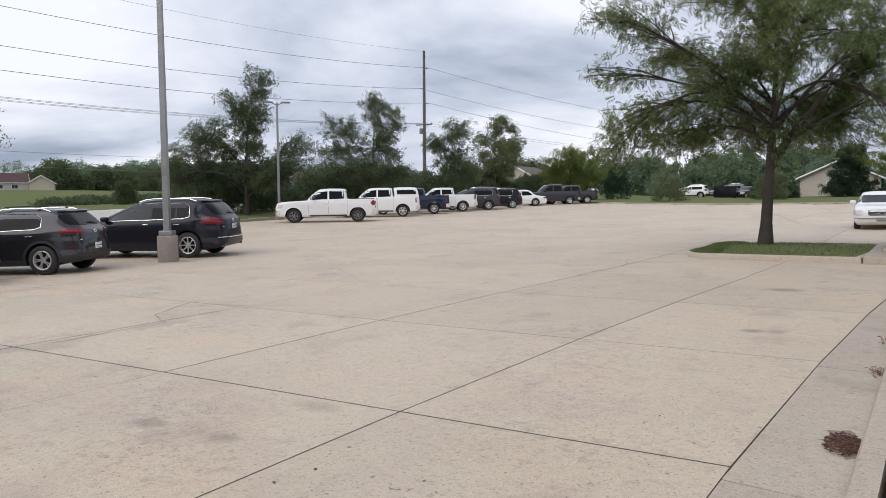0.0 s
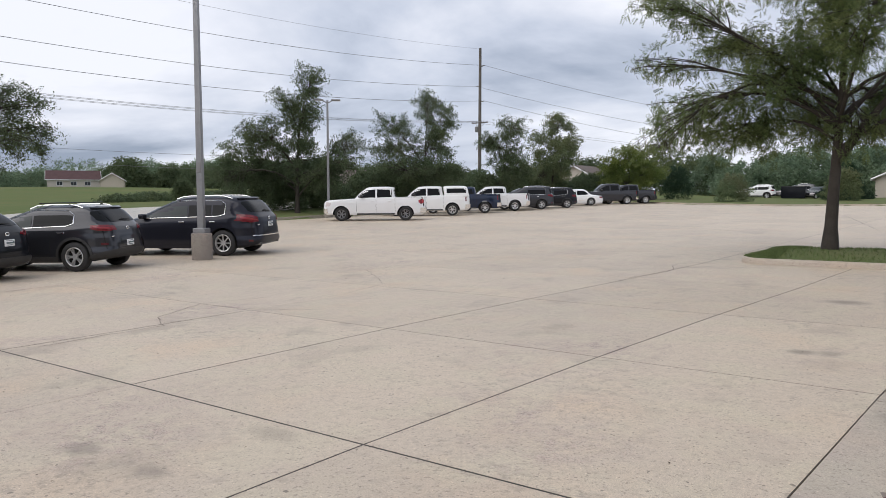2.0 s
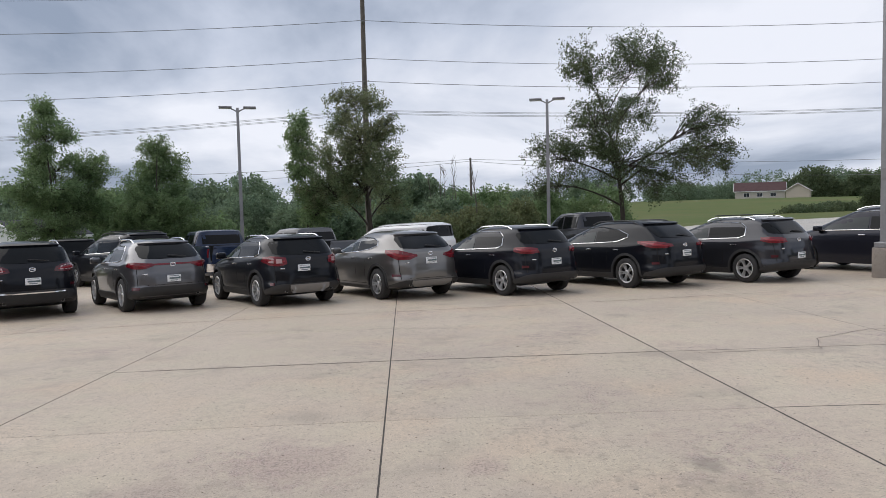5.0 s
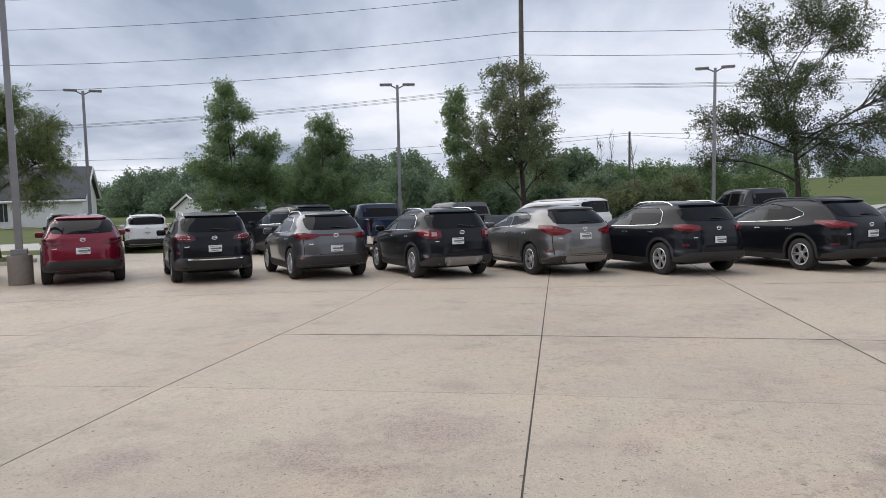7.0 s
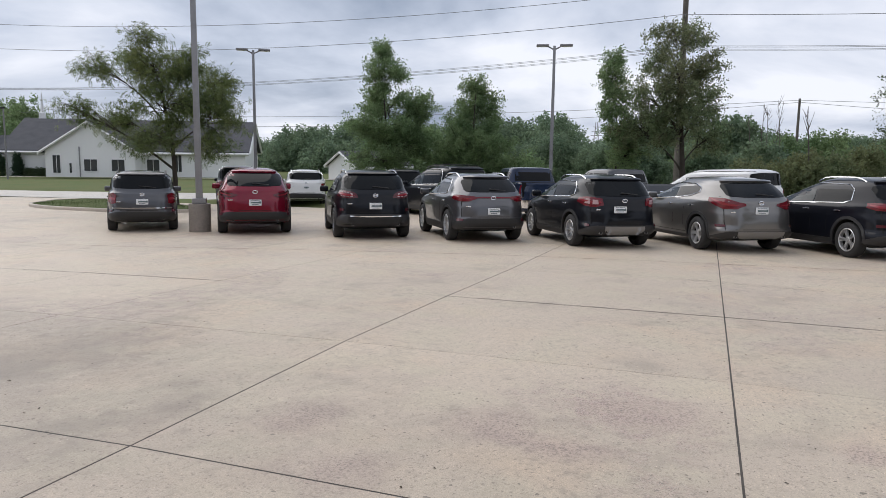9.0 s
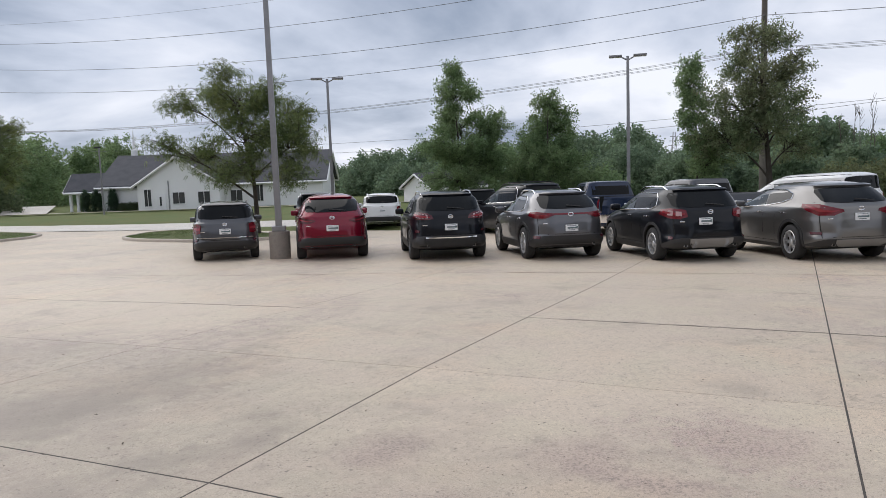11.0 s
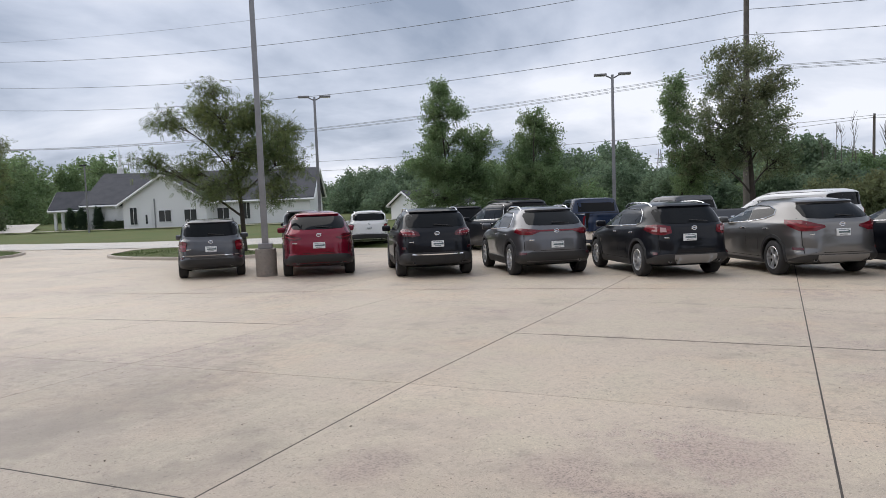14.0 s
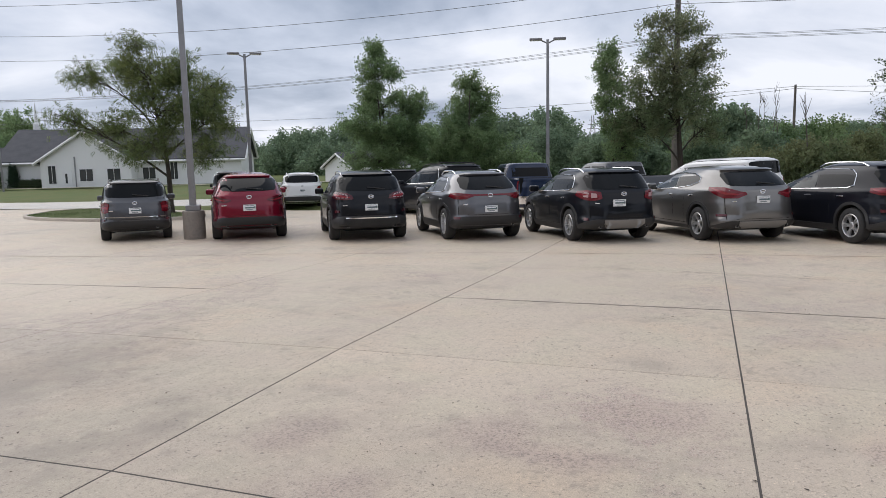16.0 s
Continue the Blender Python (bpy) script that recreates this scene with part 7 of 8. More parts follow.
def gable(name, label, m, L, W, eave, ridge, wall, roof, windows=(), doors=(), overhang=0.45, chimney=False, category="house", group="houses round the lot", siding=True):
    """A gabled house: ridge along its x axis. windows: (side, along, low, width, height); side 0 front (y-), 1 back, 2 right gable (x+), 3 left gable."""
    ob = thing(name, label, category, group, m=m)
    b = bmesh.new()
    pr = [(-W / 2, -0.6), (W / 2, -0.6), (W / 2, eave), (0, ridge), (-W / 2, eave)]
    r0 = [b.verts.new((-L / 2, y, z)) for y, z in pr]
    r1 = [b.verts.new((L / 2, y, z)) for y, z in pr]
    for i in range(5):
        b.faces.new((r0[i], r0[(i + 1) % 5], r1[(i + 1) % 5], r1[i]))
    b.faces.new(r0[::-1])
    b.faces.new(r1)
    bmesh.ops.recalc_face_normals(b, faces=b.faces)
    wl_ = part("wall", b, wall, ob)
    sl = (ridge - eave) / (W / 2)
    for s in (1, -1):
        b = bmesh.new()
        y1 = s * (W / 2 + overhang)
        z1 = eave - sl * overhang
        q = [(-L / 2 - overhang, 0, ridge + 0.06), (L / 2 + overhang, 0, ridge + 0.06), (L / 2 + overhang, y1, z1 + 0.06), (-L / 2 - overhang, y1, z1 + 0.06)]
        up = [b.verts.new(v) for v in q]
        dn = [b.verts.new((v[0], v[1], v[2] - 0.0)) for v in q]
        for v in up:
            v.co.z += 0.14
        b.faces.new(up)
        b.faces.new(dn[::-1])
        for i in range(4):
            b.faces.new((up[i], up[(i + 1) % 4], dn[(i + 1) % 4], dn[i]))
        bmesh.ops.recalc_face_normals(b, faces=b.faces)
        part("roof", b, roof, ob)
        part("gutter_board", box_bm(-L / 2 - overhang, L / 2 + overhang, y1 - 0.03 if s > 0 else y1 - 0.05, y1 + 0.05 if s > 0 else y1 + 0.03, z1 - 0.12, z1 + 0.10), TRIM, ob)
        for e_ in (1, -1):
            v, f = tube([(e_ * (L / 2 + overhang + 0.02), 0, ridge + 0.03), (e_ * (L / 2 + overhang + 0.02), y1, z1 + 0.03)], [0.11, 0.11], 4)
            child("barge_board", mesh_of("barge_board", v, f, TRIM, False), ob)
    for sd, al, lo, w, hh in windows:
        if sd < 2:
            y = -W / 2 if sd == 0 else W / 2
            fr = part("window", box_bm(al - w / 2 - 0.08, al + w / 2 + 0.08, y - 0.05, y + 0.05, lo - 0.08, lo + hh + 0.08), TRIM, ob)
            for q in (-1, 1):
                part("pane", box_bm(al + (0.02 if q > 0 else -w / 2), al + (w / 2 if q > 0 else -0.02), y - 0.065, y + 0.065, lo, lo + hh), WINDARK, fr)
        else:
            x = L / 2 if sd == 2 else -L / 2
            fr = part("window", box_bm(x - 0.05, x + 0.05, al - w / 2 - 0.08, al + w / 2 + 0.08, lo - 0.08, lo + hh + 0.08), TRIM, ob)
            for q in (-1, 1):
                part("pane", box_bm(x - 0.065, x + 0.065, al + (0.02 if q > 0 else -w / 2), al + (w / 2 if q > 0 else -0.02), lo, lo + hh), WINDARK, fr)
    for sd, al, w, hh in doors:
        y = -W / 2 if sd == 0 else W / 2
        if sd < 2:
            part("door", box_bm(al - w / 2, al + w / 2, y - 0.04, y + 0.04, 0, hh), TRIM, ob)
        else:
            x = L / 2 if sd == 2 else -L / 2
            part("door", box_bm(x - 0.04, x + 0.04, al - w / 2, al + w / 2, 0, hh), TRIM, ob)
    if chimney:
        part("chimney", box_bm(L * 0.2, L * 0.2 + 0.7, -0.9, -0.3, ridge - 0.8, ridge + 0.7), roof, ob)
    return ob


gable("house", "beige-sided house with a low gable across the lot", pose(-11.12, 106.56, 0.58, 0, 0, 93.8) @ Matrix.Scale(0.98, 4), 12, 8.8, 2.75, 4.85, CREAMWALL, ROOFBROWN, [(3, 0.6, 1.0, 1.5, 1.2), (2, 0.6, 1.0, 1.5, 1.2), (0, 1, 1.0, 1.6, 1.2)], [(0, 4.0, 1.0, 2.1)])
gable("house", "low house with a brown shingle roof beyond the verge", pose(-71.89, 66.52, -0.07, 0, 0, 49.7) @ Matrix.Scale(1.059, 4), 11, 7, 2.4, 4.0, CREAMWALL, ROOFBROWN, [(0, -4, 1, 1.6, 1.2), (1, 4, 1, 1.6, 1.2)])
gable("house", "house with a brown roof and white gable trim", pose(-59.95, 113.42, 0.85, 0, 0, 98.8) @ Matrix.Scale(1.059, 4), 12, 8, 2.4, 4.6, CREAMWALL, ROOFBROWN, [(3, 0, 1.0, 1.6, 1.3)])
gable("house", "long house with a red-brown roof past the meadow", pose(-256.26, 113.87, 2.1, 0, 0, 66.5) @ Matrix.Scale(1.059, 4), 15, 9, 3.0, 5.6, mat("far_cream", (0.46, 0.42, 0.38), 0.8), ROOFRED, [(0, -4, 1, 1.6, 1.2), (0, 0, 1, 1.6, 1.2), (0, 4, 1, 1.6, 1.2), (1, 4, 1, 1.6, 1.2)])
gable("house", "cream gabled house wing past the meadow", pose(-250.05, 124.53, 2.1, 0, 0, 150.4) @ Matrix.Scale(1.059, 4), 9, 7, 2.8, 5.0, mat("far_tan", (0.48, 0.42, 0.35), 0.8), ROOFBROWN, [(2, 0, 1, 1.6, 1.3)])
gable("house", "distant white house across the field", pose(-239.40, 57.41, 1.7, 0, 0, 41.1) @ Matrix.Scale(1.059, 4), 9, 7, 3.2, 6.4, WHITEWALL, ROOFDARK, [(2, 0, 1, 1.6, 1.3)])
gable("house", "distant pale house among the shrubs", pose(-189.51, -24.38, 0.18, 0, 0, 92.0) @ Matrix.Scale(1.059, 4), 14, 9, 4.0, 7.4, WHITEWALL, ROOFBROWN)
gable("shed", "small white garage with a grey roof", pose(-67.6, -35.95, -1.95, 0, 0, 156.0) @ Matrix.Scale(1.059, 4), 6.5, 4.6, 2.0, 3.2, WHITEWALL, ROOFDARK, [], [(2, 0.6, 0.9, 1.9)], 0.3, category="garage")


# ---------------------------------------------------------------- small far things
tw = thing("lattice_tower", "distant grey lattice transmission tower on the horizon", "pylon", m=pose(-412.2, -82.0, ground_z(-412.2, -82.0)))
for sx in (1, -1):
    for sy in (1, -1):
        child("tower_leg", mesh_of("tower_leg", *tube([(sx * 2.6, sy * 2.6, 0), (sx * 0.9, sy * 0.9, 14), (sx * 0.5, sy * 0.5, 20.5)], [0.16, 0.13, 0.1], 4), STEEL, False), tw)
for k, z in enumerate((13.2, 15.6, 18.0)):
    child("cross_arm", mesh_of("cross_arm", *tube([(0, -3.2 + 0.5 * k, z), (0, 3.2 - 0.5 * k, z)], [0.16, 0.16], 4), STEEL, False), tw)
for k in range(7):
    w0, w1 = 2.6 - 0.26 * k, 2.6 - 0.26 * (k + 1)
    for s_ in (1, -1):
        child("brace", mesh_of("brace", *tube([(w0, s_ * w0, 2.6 * k), (w1, -s_ * w1, 2.6 * (k + 1))], [0.07, 0.07], 4), STEEL, False), tw)

for k, (x, y, hh) in enumerate(((-64.54, 1.68, 6.78), (-64.51, 2.15, 6.25), (-64.63, 2.68, 6.89), (-64.44, 3.21, 6.99), (-64.28, 1.00, 5.93), (-40.75, 3.90, 4.87))):
    rnd = random.Random(300 + k)
    sp = thing("bare_sapling", "thin leafless grey sapling above the scrub", "sapling", "bare saplings", m=pose(x, y, ground_z(x, y)))
    lean_ = rnd.uniform(-0.5, 0.5)
    stem = [Vector((0.1 * math.sin(3 * t + k), lean_ * t * t, -0.1 + hh * t)) for t in (0, 0.25, 0.5, 0.75, 1)]
    bits = [tube(stem, [0.05, 0.042, 0.034, 0.022, 0.008], 5)]
    for j in range(9):
        t = rnd.uniform(0.45, 0.95)
        i = min(3, int(t * 4))
        p0 = stem[i].lerp(stem[i + 1], t * 4 - i)
        bits.append(tube([p0, p0 + Vector((rnd.uniform(-0.25, 0.25), rnd.uniform(-0.35, 0.35), rnd.uniform(0.4, 0.9)))], [0.018, 0.006], 4))
    child("stem", mesh_of("stem", *merge(*bits), WOODPOLE, True), sp)

woods("shrub", "pale silvery green young tree before the woods", [(-69.76, -18.78, 1.38, 3.07)], LEAF_YELLOW, 420, 0.4, 41, "shrub")
lp = thing("street_lamp", "slim dark lamp post before the church", "street lamp", m=pose(-46.3, -62.3, ground_z(-46.3, -62.3)))
child("post", mesh_of("post", *tube([(0, 0, -0.2), (0, 0, 6.6)], [0.085, 0.07], 8), LAMPHEAD, True), lp)
part("lamp_head", box_bm(-0.16, 0.16, -0.50, 0.12, 6.55, 6.70, 0.03), PLASTIC, lp)


# ---------------------------------------------------------------- church
CH = thing("church", "long white-sided church with a dark shingle roof", "church", m=pose(-51.97, -69.96, -1.62, 0, 0, 122.1) @ Matrix.Scale(0.985, 4))


def block(par, x0, x1, y0, y1, eave, ridge, along="x", wall=WHITEWALL, roof=ROOFDARK, over=0.5, foot=-0.5):
    """A gabled block of the church with walls, two roof slopes and white trim."""
    b = bmesh.new()
    cx_, cy_ = (x0 + x1) / 2, (y0 + y1) / 2
    if along == "x":
        prof = [(y0, foot), (y1, foot), (y1, eave), (cy_, ridge), (y0, eave)]
        r0 = [b.verts.new((x0, p, z)) for p, z in prof]
        r1 = [b.verts.new((x1, p, z)) for p, z in prof]
    else:
        prof = [(x0, foot), (x1, foot), (x1, eave), (cx_, ridge), (x0, eave)]
        r0 = [b.verts.new((p, y0, z)) for p, z in prof]
        r1 = [b.verts.new((p, y1, z)) for p, z in prof]
    for i in range(5):
        b.faces.new((r0[i], r0[(i + 1) % 5], r1[(i + 1) % 5], r1[i]))
    b.faces.new(r0[::-1])
    b.faces.new(r1)
    bmesh.ops.recalc_face_normals(b, faces=b.faces)
    part("wall", b, wall, par)
    half = (y1 - y0) / 2 if along == "x" else (x1 - x0) / 2
    sl = (ridge - eave) / half
    for s in (1, -1):
        b = bmesh.new()
        o, z1 = s * (half + over), eave - sl * over
        if along == "x":
            q = [(x0 - over, cy_, ridge), (x1 + over, cy_, ridge), (x1 + over, cy_ + o, z1), (x0 - over, cy_ + o, z1)]
        else:
            q = [(cx_, y0 - over, ridge), (cx_, y1 + over, ridge), (cx_ + o, y1 + over, z1), (cx_ + o, y0 - over, z1)]
        up, dn = [b.verts.new((v[0], v[1], v[2] + 0.24)) for v in q], [b.verts.new((v[0], v[1], v[2] + 0.05)) for v in q]
        b.faces.new(up)
        b.faces.new(dn[::-1])
        for i in range(4):
            b.faces.new((up[i], up[(i + 1) % 4], dn[(i + 1) % 4], dn[i]))
        bmesh.ops.recalc_face_normals(b, faces=b.faces)
        part("roof", b, roof, par)
        v, f = tube([q[2], q[3]], [0.14, 0.14], 4)
        child("gutter_board", mesh_of("gutter_board", v, f, TRIM, False), par)
        for a_, b_ in ((q[0], q[3]), (q[1], q[2])):
            v, f = tube([Vector(a_) + Vector((0, 0, 0.06)), Vector(b_) + Vector((0, 0, 0.06))], [0.13, 0.13], 4)
            child("barge_board", mesh_of("barge_board", v, f, TRIM, False), par)


def church_window(par, x, y, z, w, hh, face):
    if face == "y":
        fr = part("window", box_bm(x - w / 2 - 0.08, x + w / 2 + 0.08, y - 0.06, y + 0.06, z - 0.08, z + hh + 0.08), TRIM, par)
        for q in (-1, 1):
            part("pane", box_bm(x + (0.03 if q > 0 else -w / 2), x + (w / 2 if q > 0 else -0.03), y - 0.08, y + 0.08, z, z + hh), WINDARK, fr)
    else:
        fr = part("window", box_bm(x - 0.06, x + 0.06, y - w / 2 - 0.08, y + w / 2 + 0.08, z - 0.08, z + hh + 0.08), TRIM, par)
        for q in (-1, 1):
            part("pane", box_bm(x - 0.08, x + 0.08, y + (0.03 if q > 0 else -w / 2), y + (w / 2 if q > 0 else -0.03), z, z + hh), WINDARK, fr)


# the church's own axes: x along its street front, to the right; y into the depth
block(CH, -0.3, 24.3, 0.0, 14.0, 3.0, 6.3, "x")
block(CH, 4.6, 13.4, -2.6, 7.0, 3.0, 5.9, "y")
block(CH, -4.2, -0.4, 0.6, 5.0, 2.6, 4.3, "x", over=0.35, foot=2.25)
for px, py in ((-4.0, 0.8), (-4.0, 4.8), (-2.6, 0.8), (-3.2, 0.8)):
    part("porch_column", box_bm(px - 0.14, px + 0.14, py - 0.14, py + 0.14, -0.4, 2.6, 0.02), TRIM, CH)
for wx in (9.0, 11.7):
    church_window(CH, wx, -2.6, 0.9, 1.25, 1.2, "y")
church_window(CH, 14.6, 0.0, 0.9, 1.25, 1.2, "y")
church_window(CH, 17.2, 0.0, 0.8, 0.7, 1.8, "y")
church_window(CH, 5.7, -2.6, 0.7, 0.7, 1.8, "y")
part("door", box_bm(6.7, 7.6, -2.66, -2.54, 0, 2.0), TRIM, CH)
part("door_glass", box_bm(6.95, 7.15, -2.69, -2.51, 0.7, 1.7), WINDARK, CH)
part("downspout", box_bm(7.9, 8.0, -2.7, -2.6, 0, 3.4), STEEL, CH)
for wy in (-1.9, -0.9):
    church_window(CH, 4.6, wy, 0.8, 0.5, 1.3, "x")
v, f = lathe([(0.42, 6.0), (0.40, 7.2), (0.22, 7.4), (0.02, 9.6)], 8)
child("steeple", mesh_of("steeple", [(a + 0.8, b + 8, c) for a, b, c in v], f, TRIM, False), CH, "slim white steeple")
cm = CH.matrix_basis
for k, dx in enumerate((-1.8, -0.6, 1.2)):
    p = cm @ Vector((dx, -0.6, 0))
    woods("evergreen_shrub", "narrow dark evergreen shrub against the church", [(p.x, p.y, 0.5, 2.3)], LEAF_FIR, 420, 0.3, 70 + k, "shrub")
woods("shrubs", "low planting along the church wall", [(*(cm @ Vector((2.2 + 0.7 * k, -0.6, 0))).xy, 0.5, 0.8) for k in range(4)], LEAF_DARK, 160, 0.3, 80, "shrubs")
cw = thing("church_walk", "pale concrete walk in front of the church", "walk", kind="structure")
a, b, c, d = (cm @ Vector(q) for q in ((-40, -6.5, 0), (-40, -5.0, 0), (40, -5.0, 0), (40, -6.5, 0)))
child("walk_slab", mesh_of("walk_slab", [(p.x, p.y, ground_z(p.x, p.y) + 0.12) for p in (a, b, c, d)], [(0, 1, 2, 3)], WALKC, False), cw)
a, b, c, d = (cm @ Vector(q) for q in ((-30, -3.0, 0), (-30, 10, 0), (-10, 10, 0), (-5, -3.0, 0)))
child("gravel_lot", mesh_of("gravel_lot", [(p.x, p.y, ground_z(p.x, p.y) + 0.14 + 0.5 * (k in (1, 2))) for k, p in enumerate((a, b, c, d))], [(0, 1, 2, 3)], ROADC, False), cw)
tagged(cw, "pale concrete walk and drive beside the church")


# plain wall added behind the walk, never in view, to darken the cars' reflections
bw = thing("reflection_wall", "plain tan wall added out of view to darken car reflections", "wall", kind="structure")
part("wall_panel", box_bm(4.6, 4.9, -30, 15, -0.3, 5.4), mat("reflection_wall_tan", (0.36, 0.31, 0.26), 0.85, vary=0.4, scale=0.8), bw)


# ---------------------------------------------------------------- cars: the row in front
ROW = "cars parked in the front row"
suv("car", "dark grey older compact SUV parked beside the light pole", ground_frame(-15.77, -14.46, 224.9, 1.043), L=4.41, W=1.76, H=1.61, wb=2.635, ohr=0.92, tr=1.52, R=0.335, rim_r=0.21, body=P_MIDGREY, belt=1.02, rake=0.36, tumble=0.76,
    roof_front=1.35, lights=[(27, 0.76, 0.98), (38, 0.74, 1.02), (58, 0.78, 1.0)], plate=(0, 0.80), rails=PLASTIC, cladbelt=0.44, trim=None, skid=None, group=ROW, reflect=(0.56, (38, 52)), rear_win=(0.78, 1.085, 1.485), chrome_line=(0.635, 0.70))
suv("car", "glossy red crossover SUV with black lower trim", ground_frame(-16.75, -11.35, 219.4, 1.108), L=4.45, W=1.78, H=1.62, wb=2.66, ohr=0.93, tr=1.54, R=0.365, rim_r=0.24, body=P_RED, belt=1.06, rake=0.62, tumble=0.68, roof_front=1.45,
    lights=[(10, 0.95, 0.97), (20, 0.90, 1.00), (42, 0.92, 1.05), (62, 1.0, 1.05)], light_mat=SMOKELENS, plate=(0, 0.78), rails=None, cladbelt=0.46, trim=None, group=ROW, exhaust=2, reflect=(0.50, (38, 48)), rear_win=(0.72, 1.12, 1.49))
suv("car", "black four-wheel-drive SUV with light tail lamps", ground_frame(-17.12, -7.86, 216.4, 1.086), L=4.62, W=1.84, H=1.63, wb=2.70, ohr=0.92, tr=1.58, R=0.365, rim_r=0.23, body=P_BLACK, belt=1.06, rake=0.52, tumble=0.73,
    lights=[(9, 0.98, 1.06), (18, 0.96, 1.11), (38, 0.97, 1.14), (58, 1.03, 1.13)], light_mat=SMOKELENS, segs=4, plate=(0, 0.79), cladbelt=0.50, skid=(0.36, 0.53, 0.62), skid_mat=TYRE, chrome_line=(0.55, 0.58), trim=None, rim_dark=True, group=ROW, exhaust=2, reflect=(0.70, (33, 44)), rear_win=(0.74, 1.12, 1.50))
suv("car", "silver-grey crossover SUV with a red lamp bar", ground_frame(-17.83, -4.98, 217.4, 1.083), L=4.42, W=1.79, H=1.585, wb=2.62, ohr=0.90, tr=1.55, R=0.365, rim_r=0.245, spokes=8, body=P_GREY, belt=1.05, rake=0.60, tumble=0.70,
    lights=[(9, 1.0, 1.05), (20, 0.94, 1.06), (42, 0.94, 1.08), (62, 1.0, 1.08)], plate=(0, 0.72), cladbelt=0.46, trim=CHROME, rails=CHROME, group=ROW, reflect=(0.52, (28, 46)), rear_win=(0.70, 1.10, 1.455), rim_dark=False, lamp_bar=(1.01, 1.045), bars=0)
suv("car", "black compact SUV with a silver bumper insert", ground_frame(-17.96, -1.81, 215.3, 1.06), L=4.52, W=1.84, H=1.61, wb=2.69, ohr=0.95, tr=1.575, R=0.36, rim_r=0.235, spokes=8, body=P_BLACK, belt=1.08, rake=0.46, tumble=0.74,
    lights=[(14, 0.95, 1.09), (26, 0.91, 1.11), (44, 0.93, 1.13), (66, 1.03, 1.11)], light_mat=REDLENS, segs=2, plate=(0.12, 0.86), cladbelt=0.42, skid=(0.33, 0.50, 0.46), group=ROW, exhaust=2, reflect=(0.52, (36, 46)), rear_win=(0.77, 1.10, 1.48))
suv("car", "mineral grey midsize SUV with wraparound red lamps", ground_frame(-18.60, 1.08, 211.7, 1.055), L=4.70, W=1.88, H=1.61, wb=2.70, ohr=1.02, tr=1.64, R=0.365, rim_r=0.24, spokes=5, body=P_SILVERGREY, belt=1.09, rake=0.62, tumble=0.72, roof_front=1.4,
    lights=[(6, 1.0, 1.05), (16, 0.93, 1.09), (38, 0.93, 1.15), (68, 1.09, 1.16)], plate=(0, 0.90), cladbelt=0.37, skid=(0.33, 0.46, 0.52), rails=None, group=ROW, reflect=(0.58, (32, 50)), rear_win=(0.70, 1.13, 1.475), exhaust=2,
    side=[(0.12, 1.26, 1.36), (0.45, 1.18, 1.445), (1.0, 1.12, 1.46), (1.70, 1.085, 1.42), (2.42, 1.05, 1.13)])
suv("car", "black SUV with silver roof rails and chrome window line", ground_frame(-18.41, 4.13, 212.4, 1.056), body=P_NAVYBLACK, lights=[(11, 0.99, 1.08), (24, 0.97, 1.11), (44, 0.98, 1.12), (60, 1.04, 1.11)], plate=(0, 0.78), cladbelt=0.42, group=ROW, rim_r=0.235, spokes=5, reflect=(0.68, (30, 42)), H=1.63, rake=0.52)
suv("car", "black crossover SUV with floating chrome roofline", ground_frame(-19.23, 7.43, 210.9, 1.050), L=4.89, W=1.91, H=1.65, wb=2.825, ohr=1.10, tr=1.64, R=0.37, rim_r=0.245, spokes=5, body=P_BLACK, belt=1.06, rake=0.70, tumble=0.70, roof_front=1.5,
    lights=[(8, 1.01, 1.06), (22, 0.97, 1.10), (46, 0.98, 1.14), (70, 1.08, 1.14)], light_mat=REDLENS, plate=(0, 0.84), cladbelt=0.42, rails=PLASTIC, group=ROW, reflect=(0.62, (34, 46)), rear_win=(0.66, 1.16, 1.52),
    side=[(0.0, 1.24, 1.30), (0.35, 1.13, 1.42), (1.0, 1.10, 1.50), (1.75, 1.08, 1.46), (2.48, 1.03, 1.12)])
suv("car", "charcoal SUV with black roof rack bars", ground_frame(-19.49, 10.58, 210.4, 1.055), body=P_CHARCOAL, lights=[(11, 0.99, 1.08), (24, 0.97, 1.11), (44, 0.98, 1.12), (60, 1.04, 1.11)], plate=(0, 0.66), cladbelt=0.42, group=ROW, reflect=(0.66, (30, 42)), bars=2, rails=CHROME, H=1.63, rake=0.52)
suv("car", "dark grey-blue full-size crossover with chrome trim", ground_frame(-19.93, 15.31, 207.6, 1.051), L=5.13, W=2.0, H=1.78, wb=3.02, ohr=1.09, tr=1.70, R=0.385, rim_r=0.255, spokes=8, body=P_SLATE, belt=1.13, hood=1.05, rake=0.60, tumble=0.73, roof_front=1.65,
    lights=[(20, 1.0, 1.13), (36, 0.98, 1.20), (64, 1.04, 1.22)], plate=(0.0, 0.92), cladbelt=0.0, group=ROW, reflect=(0.45, (36, 46)), rear_win=(0.72, 1.22, 1.62), exhaust=2, quarter=[0.35], chrome_line=(0.60, 0.80))

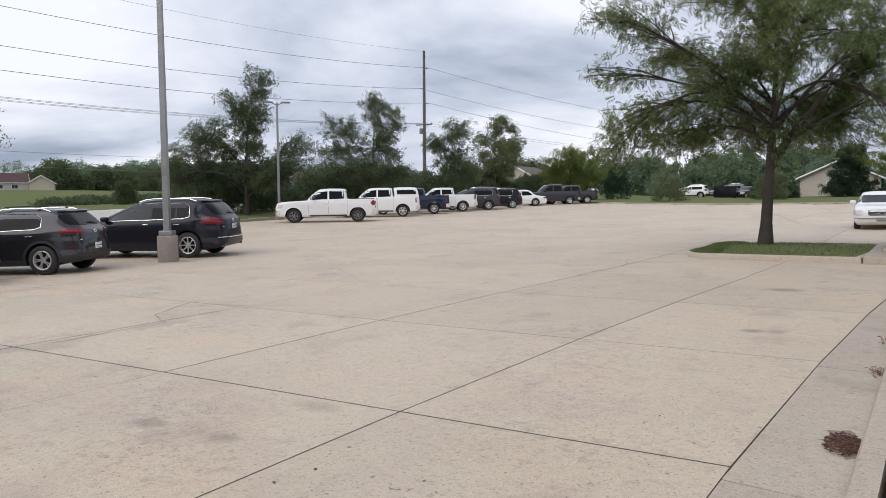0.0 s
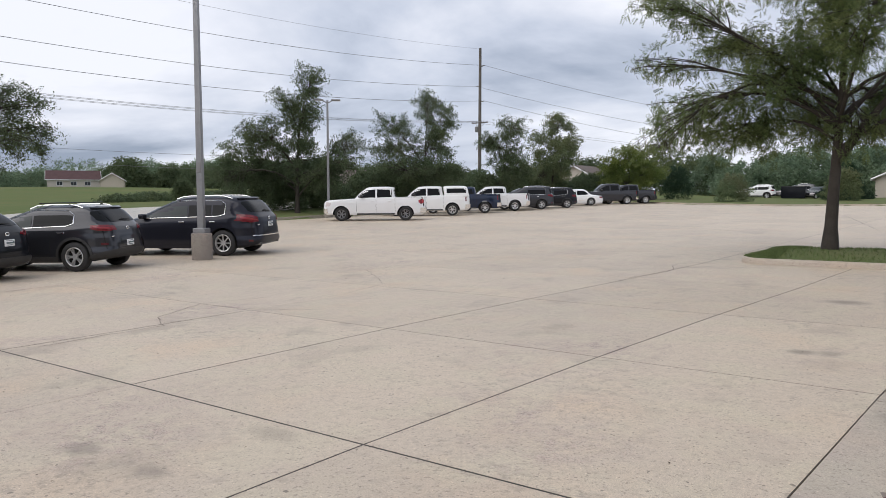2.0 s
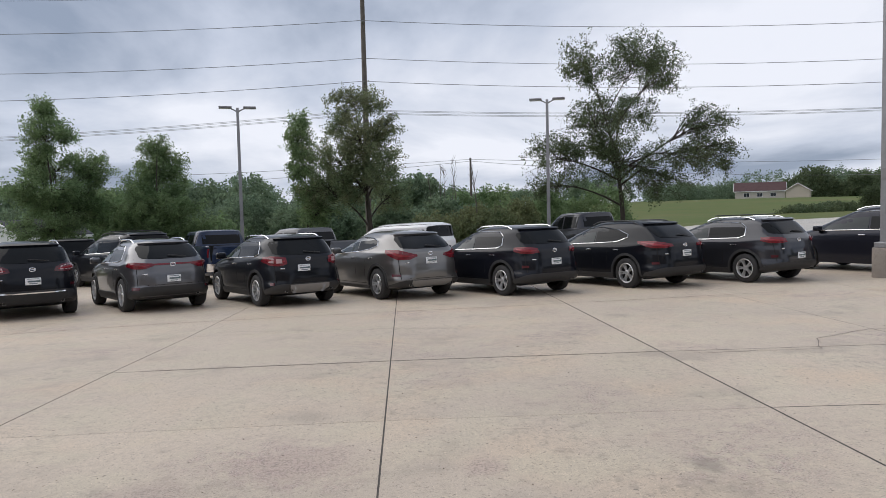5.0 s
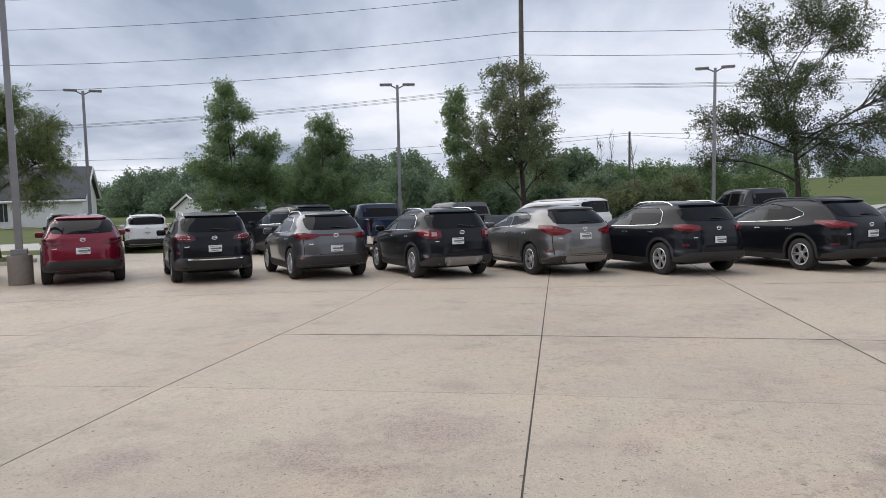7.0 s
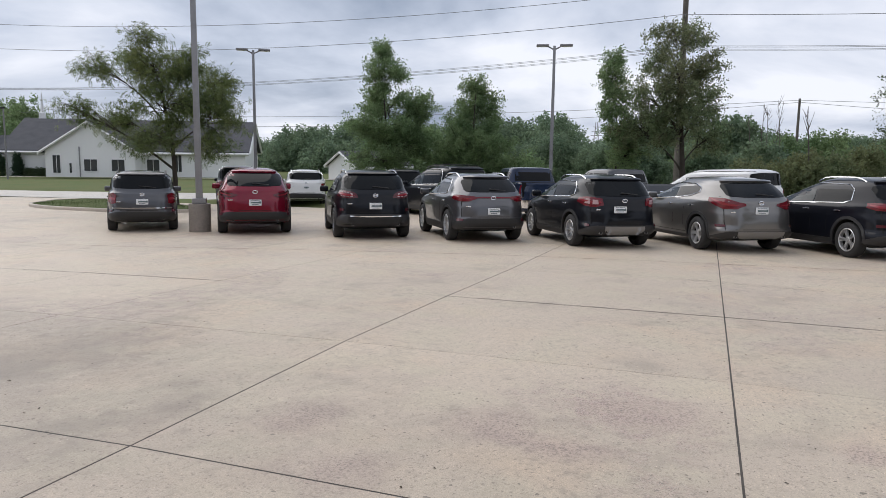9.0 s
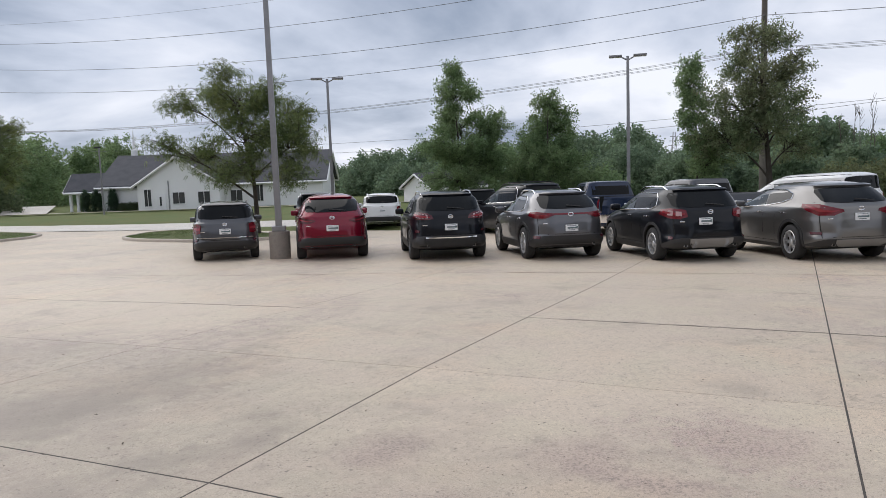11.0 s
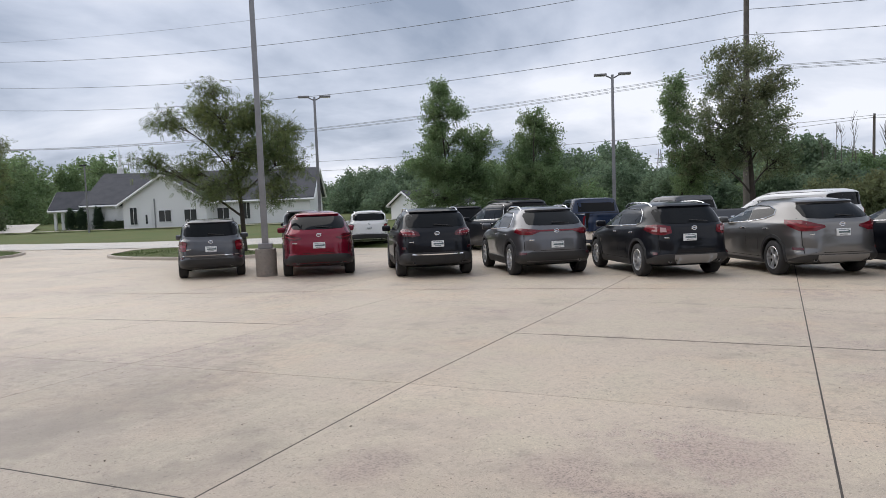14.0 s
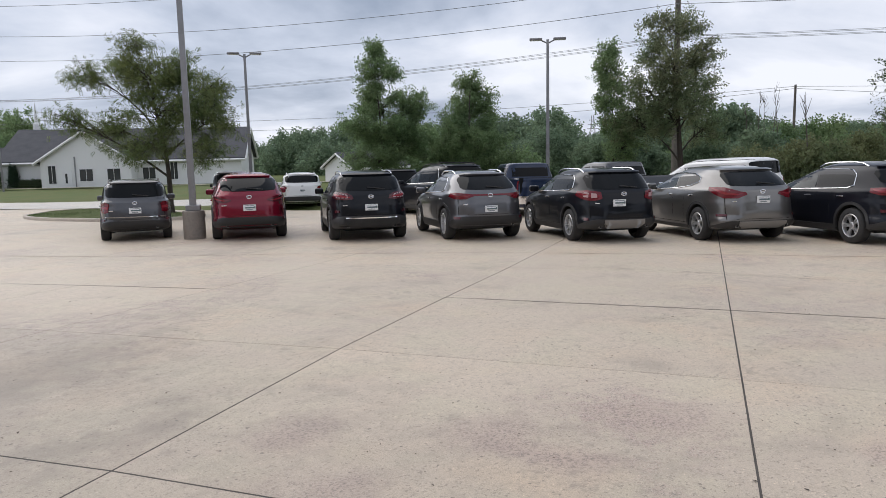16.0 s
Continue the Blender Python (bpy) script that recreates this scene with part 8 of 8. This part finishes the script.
# ---------------------------------------------------------------- vehicles behind the front row
BACK = "vehicles parked in the second row"
suv("car", "dark large SUV parked in the second row", ground_frame(-29.75, -22.47, 218.5, 1.059), L=5.1, W=2.0, H=1.86, wb=2.95, ohr=1.05, tr=1.68, R=0.39, body=P_BLACK, belt=1.12, hood=1.1, rake=0.30, group=BACK, detail=1, plate=None)
suv("car", "white three-row SUV with a black bumper", ground_frame(-32.05, -19.98, 216.2, 1.059), L=5.19, W=2.0, H=1.74, wb=3.07, ohr=1.06, tr=1.70, R=0.385, body=P_WHITE, belt=1.12, hood=1.08, rake=0.45, group=BACK, rails=CHROME, cladbelt=0.50, plate=(0, 0.88),
    lights=[(28, 0.96, 1.04), (40, 0.94, 1.09), (56, 1.02, 1.09)])
suv("minivan", "black minivan seen behind the front row", ground_frame(-28.98, -12.83, 209.8, 1.059), L=5.0, W=1.98, H=1.78, wb=3.02, ohr=1.0, tr=1.66, R=0.36, body=P_BLACK, belt=1.10, rake=0.32, group=BACK, detail=1, category="van", plate=None)
suv("car", "black long-bodied SUV in the second row", ground_frame(-26.70, -9.25, 229.5, 1.059), L=5.2, W=2.02, H=1.90, wb=2.95, ohr=1.1, tr=1.70, R=0.40, body=P_BLACK, belt=1.18, hood=1.12, rake=0.30, group=BACK, plate=None, bars=2, rails=PLASTIC, detail=1)
pickup("pickup_truck", "deep blue crew-cab pickup truck with red tail lamps", ground_frame(-26.76, -6.03, 214.0, 1.059), body=P_BLUE, H=1.88, group=BACK)
pickup("pickup_truck", "dark grey pickup truck with black open bed", ground_frame(-27.62, -2.37, 226.2, 1.059), body=P_MIDGREY, H=1.85, group=BACK, bed_dark=True, wb=3.7, L=6.0)
suv("car", "white long SUV with dark windows in the second row", ground_frame(-30.30, 1.14, 230.6, 1.059), L=5.65, W=2.02, H=1.87, wb=3.30, ohr=1.2, tr=1.70, R=0.40, body=P_WHITE, belt=1.16, hood=1.15, rake=0.28, roof_front=2.0, group=BACK, plate=None, quarter=[0.2], detail=1, trim=None, rails=None, spoiler=False, tumble=0.85, crown=0.028,
    side=[(-0.98, 1.24, 1.64), (-0.85, 1.20, 1.77), (1.0, 1.18, 1.78), (2.3, 1.17, 1.73), (3.2, 1.15, 1.30)])
pickup("pickup_truck", "charcoal pickup truck behind the front row", ground_frame(-28.69, 8.49, 204.1, 1.059), body=P_CHARCOAL, H=1.93, group=BACK, bed_dark=True)

# ---------------------------------------------------------------- the far row of trucks and cars
FAR = "vehicles in the far row"
pickup("pickup_truck", "white crew-cab pickup truck with dark wheels", ground_frame(-30.39, 34.86, 219.4, 1.059), body=P_SILVER, rim_dark=True, group=FAR, logo=mat("red_decal", (0.35, 0.02, 0.03), 0.4))
pickup("pickup_truck", "white pickup truck with a bed topper", ground_frame(-32.12, 41.59, 219.2, 1.059), body=P_WHITE, topper=True, group=FAR)
pickup("pickup_truck", "dark blue pickup truck with chrome bumper", ground_frame(-32.78, 46.34, 219.1, 1.059), body=P_BLUE, group=FAR, H=1.88, L=5.6)
pickup("pickup_truck", "white pickup truck in the far row", ground_frame(-33.19, 50.99, 219.1, 1.059), body=P_SILVER, group=FAR, H=1.88)
suv("car", "charcoal large SUV with silver roof rails in the far row", ground_frame(-33.12, 54.95, 219.0, 1.059), L=5.1, W=2.0, H=1.88, wb=2.95, ohr=1.05, tr=1.68, R=0.39, body=P_CHARCOAL, belt=1.15, hood=1.1, rake=0.3, group=FAR, detail=1, plate=None)
suv("car", "black SUV in the far row", ground_frame(-33.14, 59.31, 218.9, 1.059), body=P_BLACK, group=FAR, detail=1, plate=None, H=1.75)
sedan("car", "white saloon car in the far row", ground_frame(-34.30, 65.90, 220.8, 1.059), L=5.1, H=1.54, wb=2.87, R=0.36, body=P_WHITE, group=FAR)
pickup("pickup_truck", "dark grey crew-cab pickup truck in the far row", ground_frame(-33.40, 71.97, 220.7, 1.059), body=P_CHARCOAL, group=FAR, H=2.0, L=5.8)
pickup("pickup_truck", "dark pickup truck with a red tailgate", ground_frame(-32.46, 74.39, 220.6, 1.059), body=P_CHARCOAL, group=FAR, H=1.9, L=6.0, bed_dark=True)
# ---------------------------------------------------------------- the saloon by the island and cars at the far house
sedan("car", "white full-size saloon car facing the walk", ground_frame(-2.15, 34.02, 273.7, 0.94), L=5.27, W=1.89, H=1.44, wb=2.93, ohr=1.25, body=P_WHITE, group="cars by the island")
suv("car", "white minivan parked by the far house", ground_frame(-27.62, 102.60, 188.2, 1.059), L=4.9, H=1.72, wb=2.95, body=P_WHITE, rake=0.32, group="cars by the far house", detail=1, plate=None, trim=None)
suv("car", "silver SUV parked by the far house", ground_frame(-23.21, 105.51, 198.0, 1.059), L=4.9, H=1.78, wb=2.9, body=P_SILVERGREY, group="cars by the far house", detail=1, plate=None)
sedan("car", "dark grey saloon parked by the far house", ground_frame(-20.77, 101.94, 248.0, 1.059), L=4.8, H=1.46, wb=2.8, body=P_CHARCOAL, group="cars by the far house")
bn = thing("refuse_bin", "black steel refuse container on the far pavement", "refuse bin", m=pose(-23.34, 97.99, ground_z(-23.34, 97.99) + 0.09, 0, 0, 8))
part("bin_body", box_bm(-1.35, 1.35, -0.8, 0.8, 0.05, 1.45, 0.04), P_BLACK, bn)
part("bin_lid", box_bm(-1.4, 1.4, -0.85, 0.85, 1.45, 1.52, 0.02), PLASTIC, bn)

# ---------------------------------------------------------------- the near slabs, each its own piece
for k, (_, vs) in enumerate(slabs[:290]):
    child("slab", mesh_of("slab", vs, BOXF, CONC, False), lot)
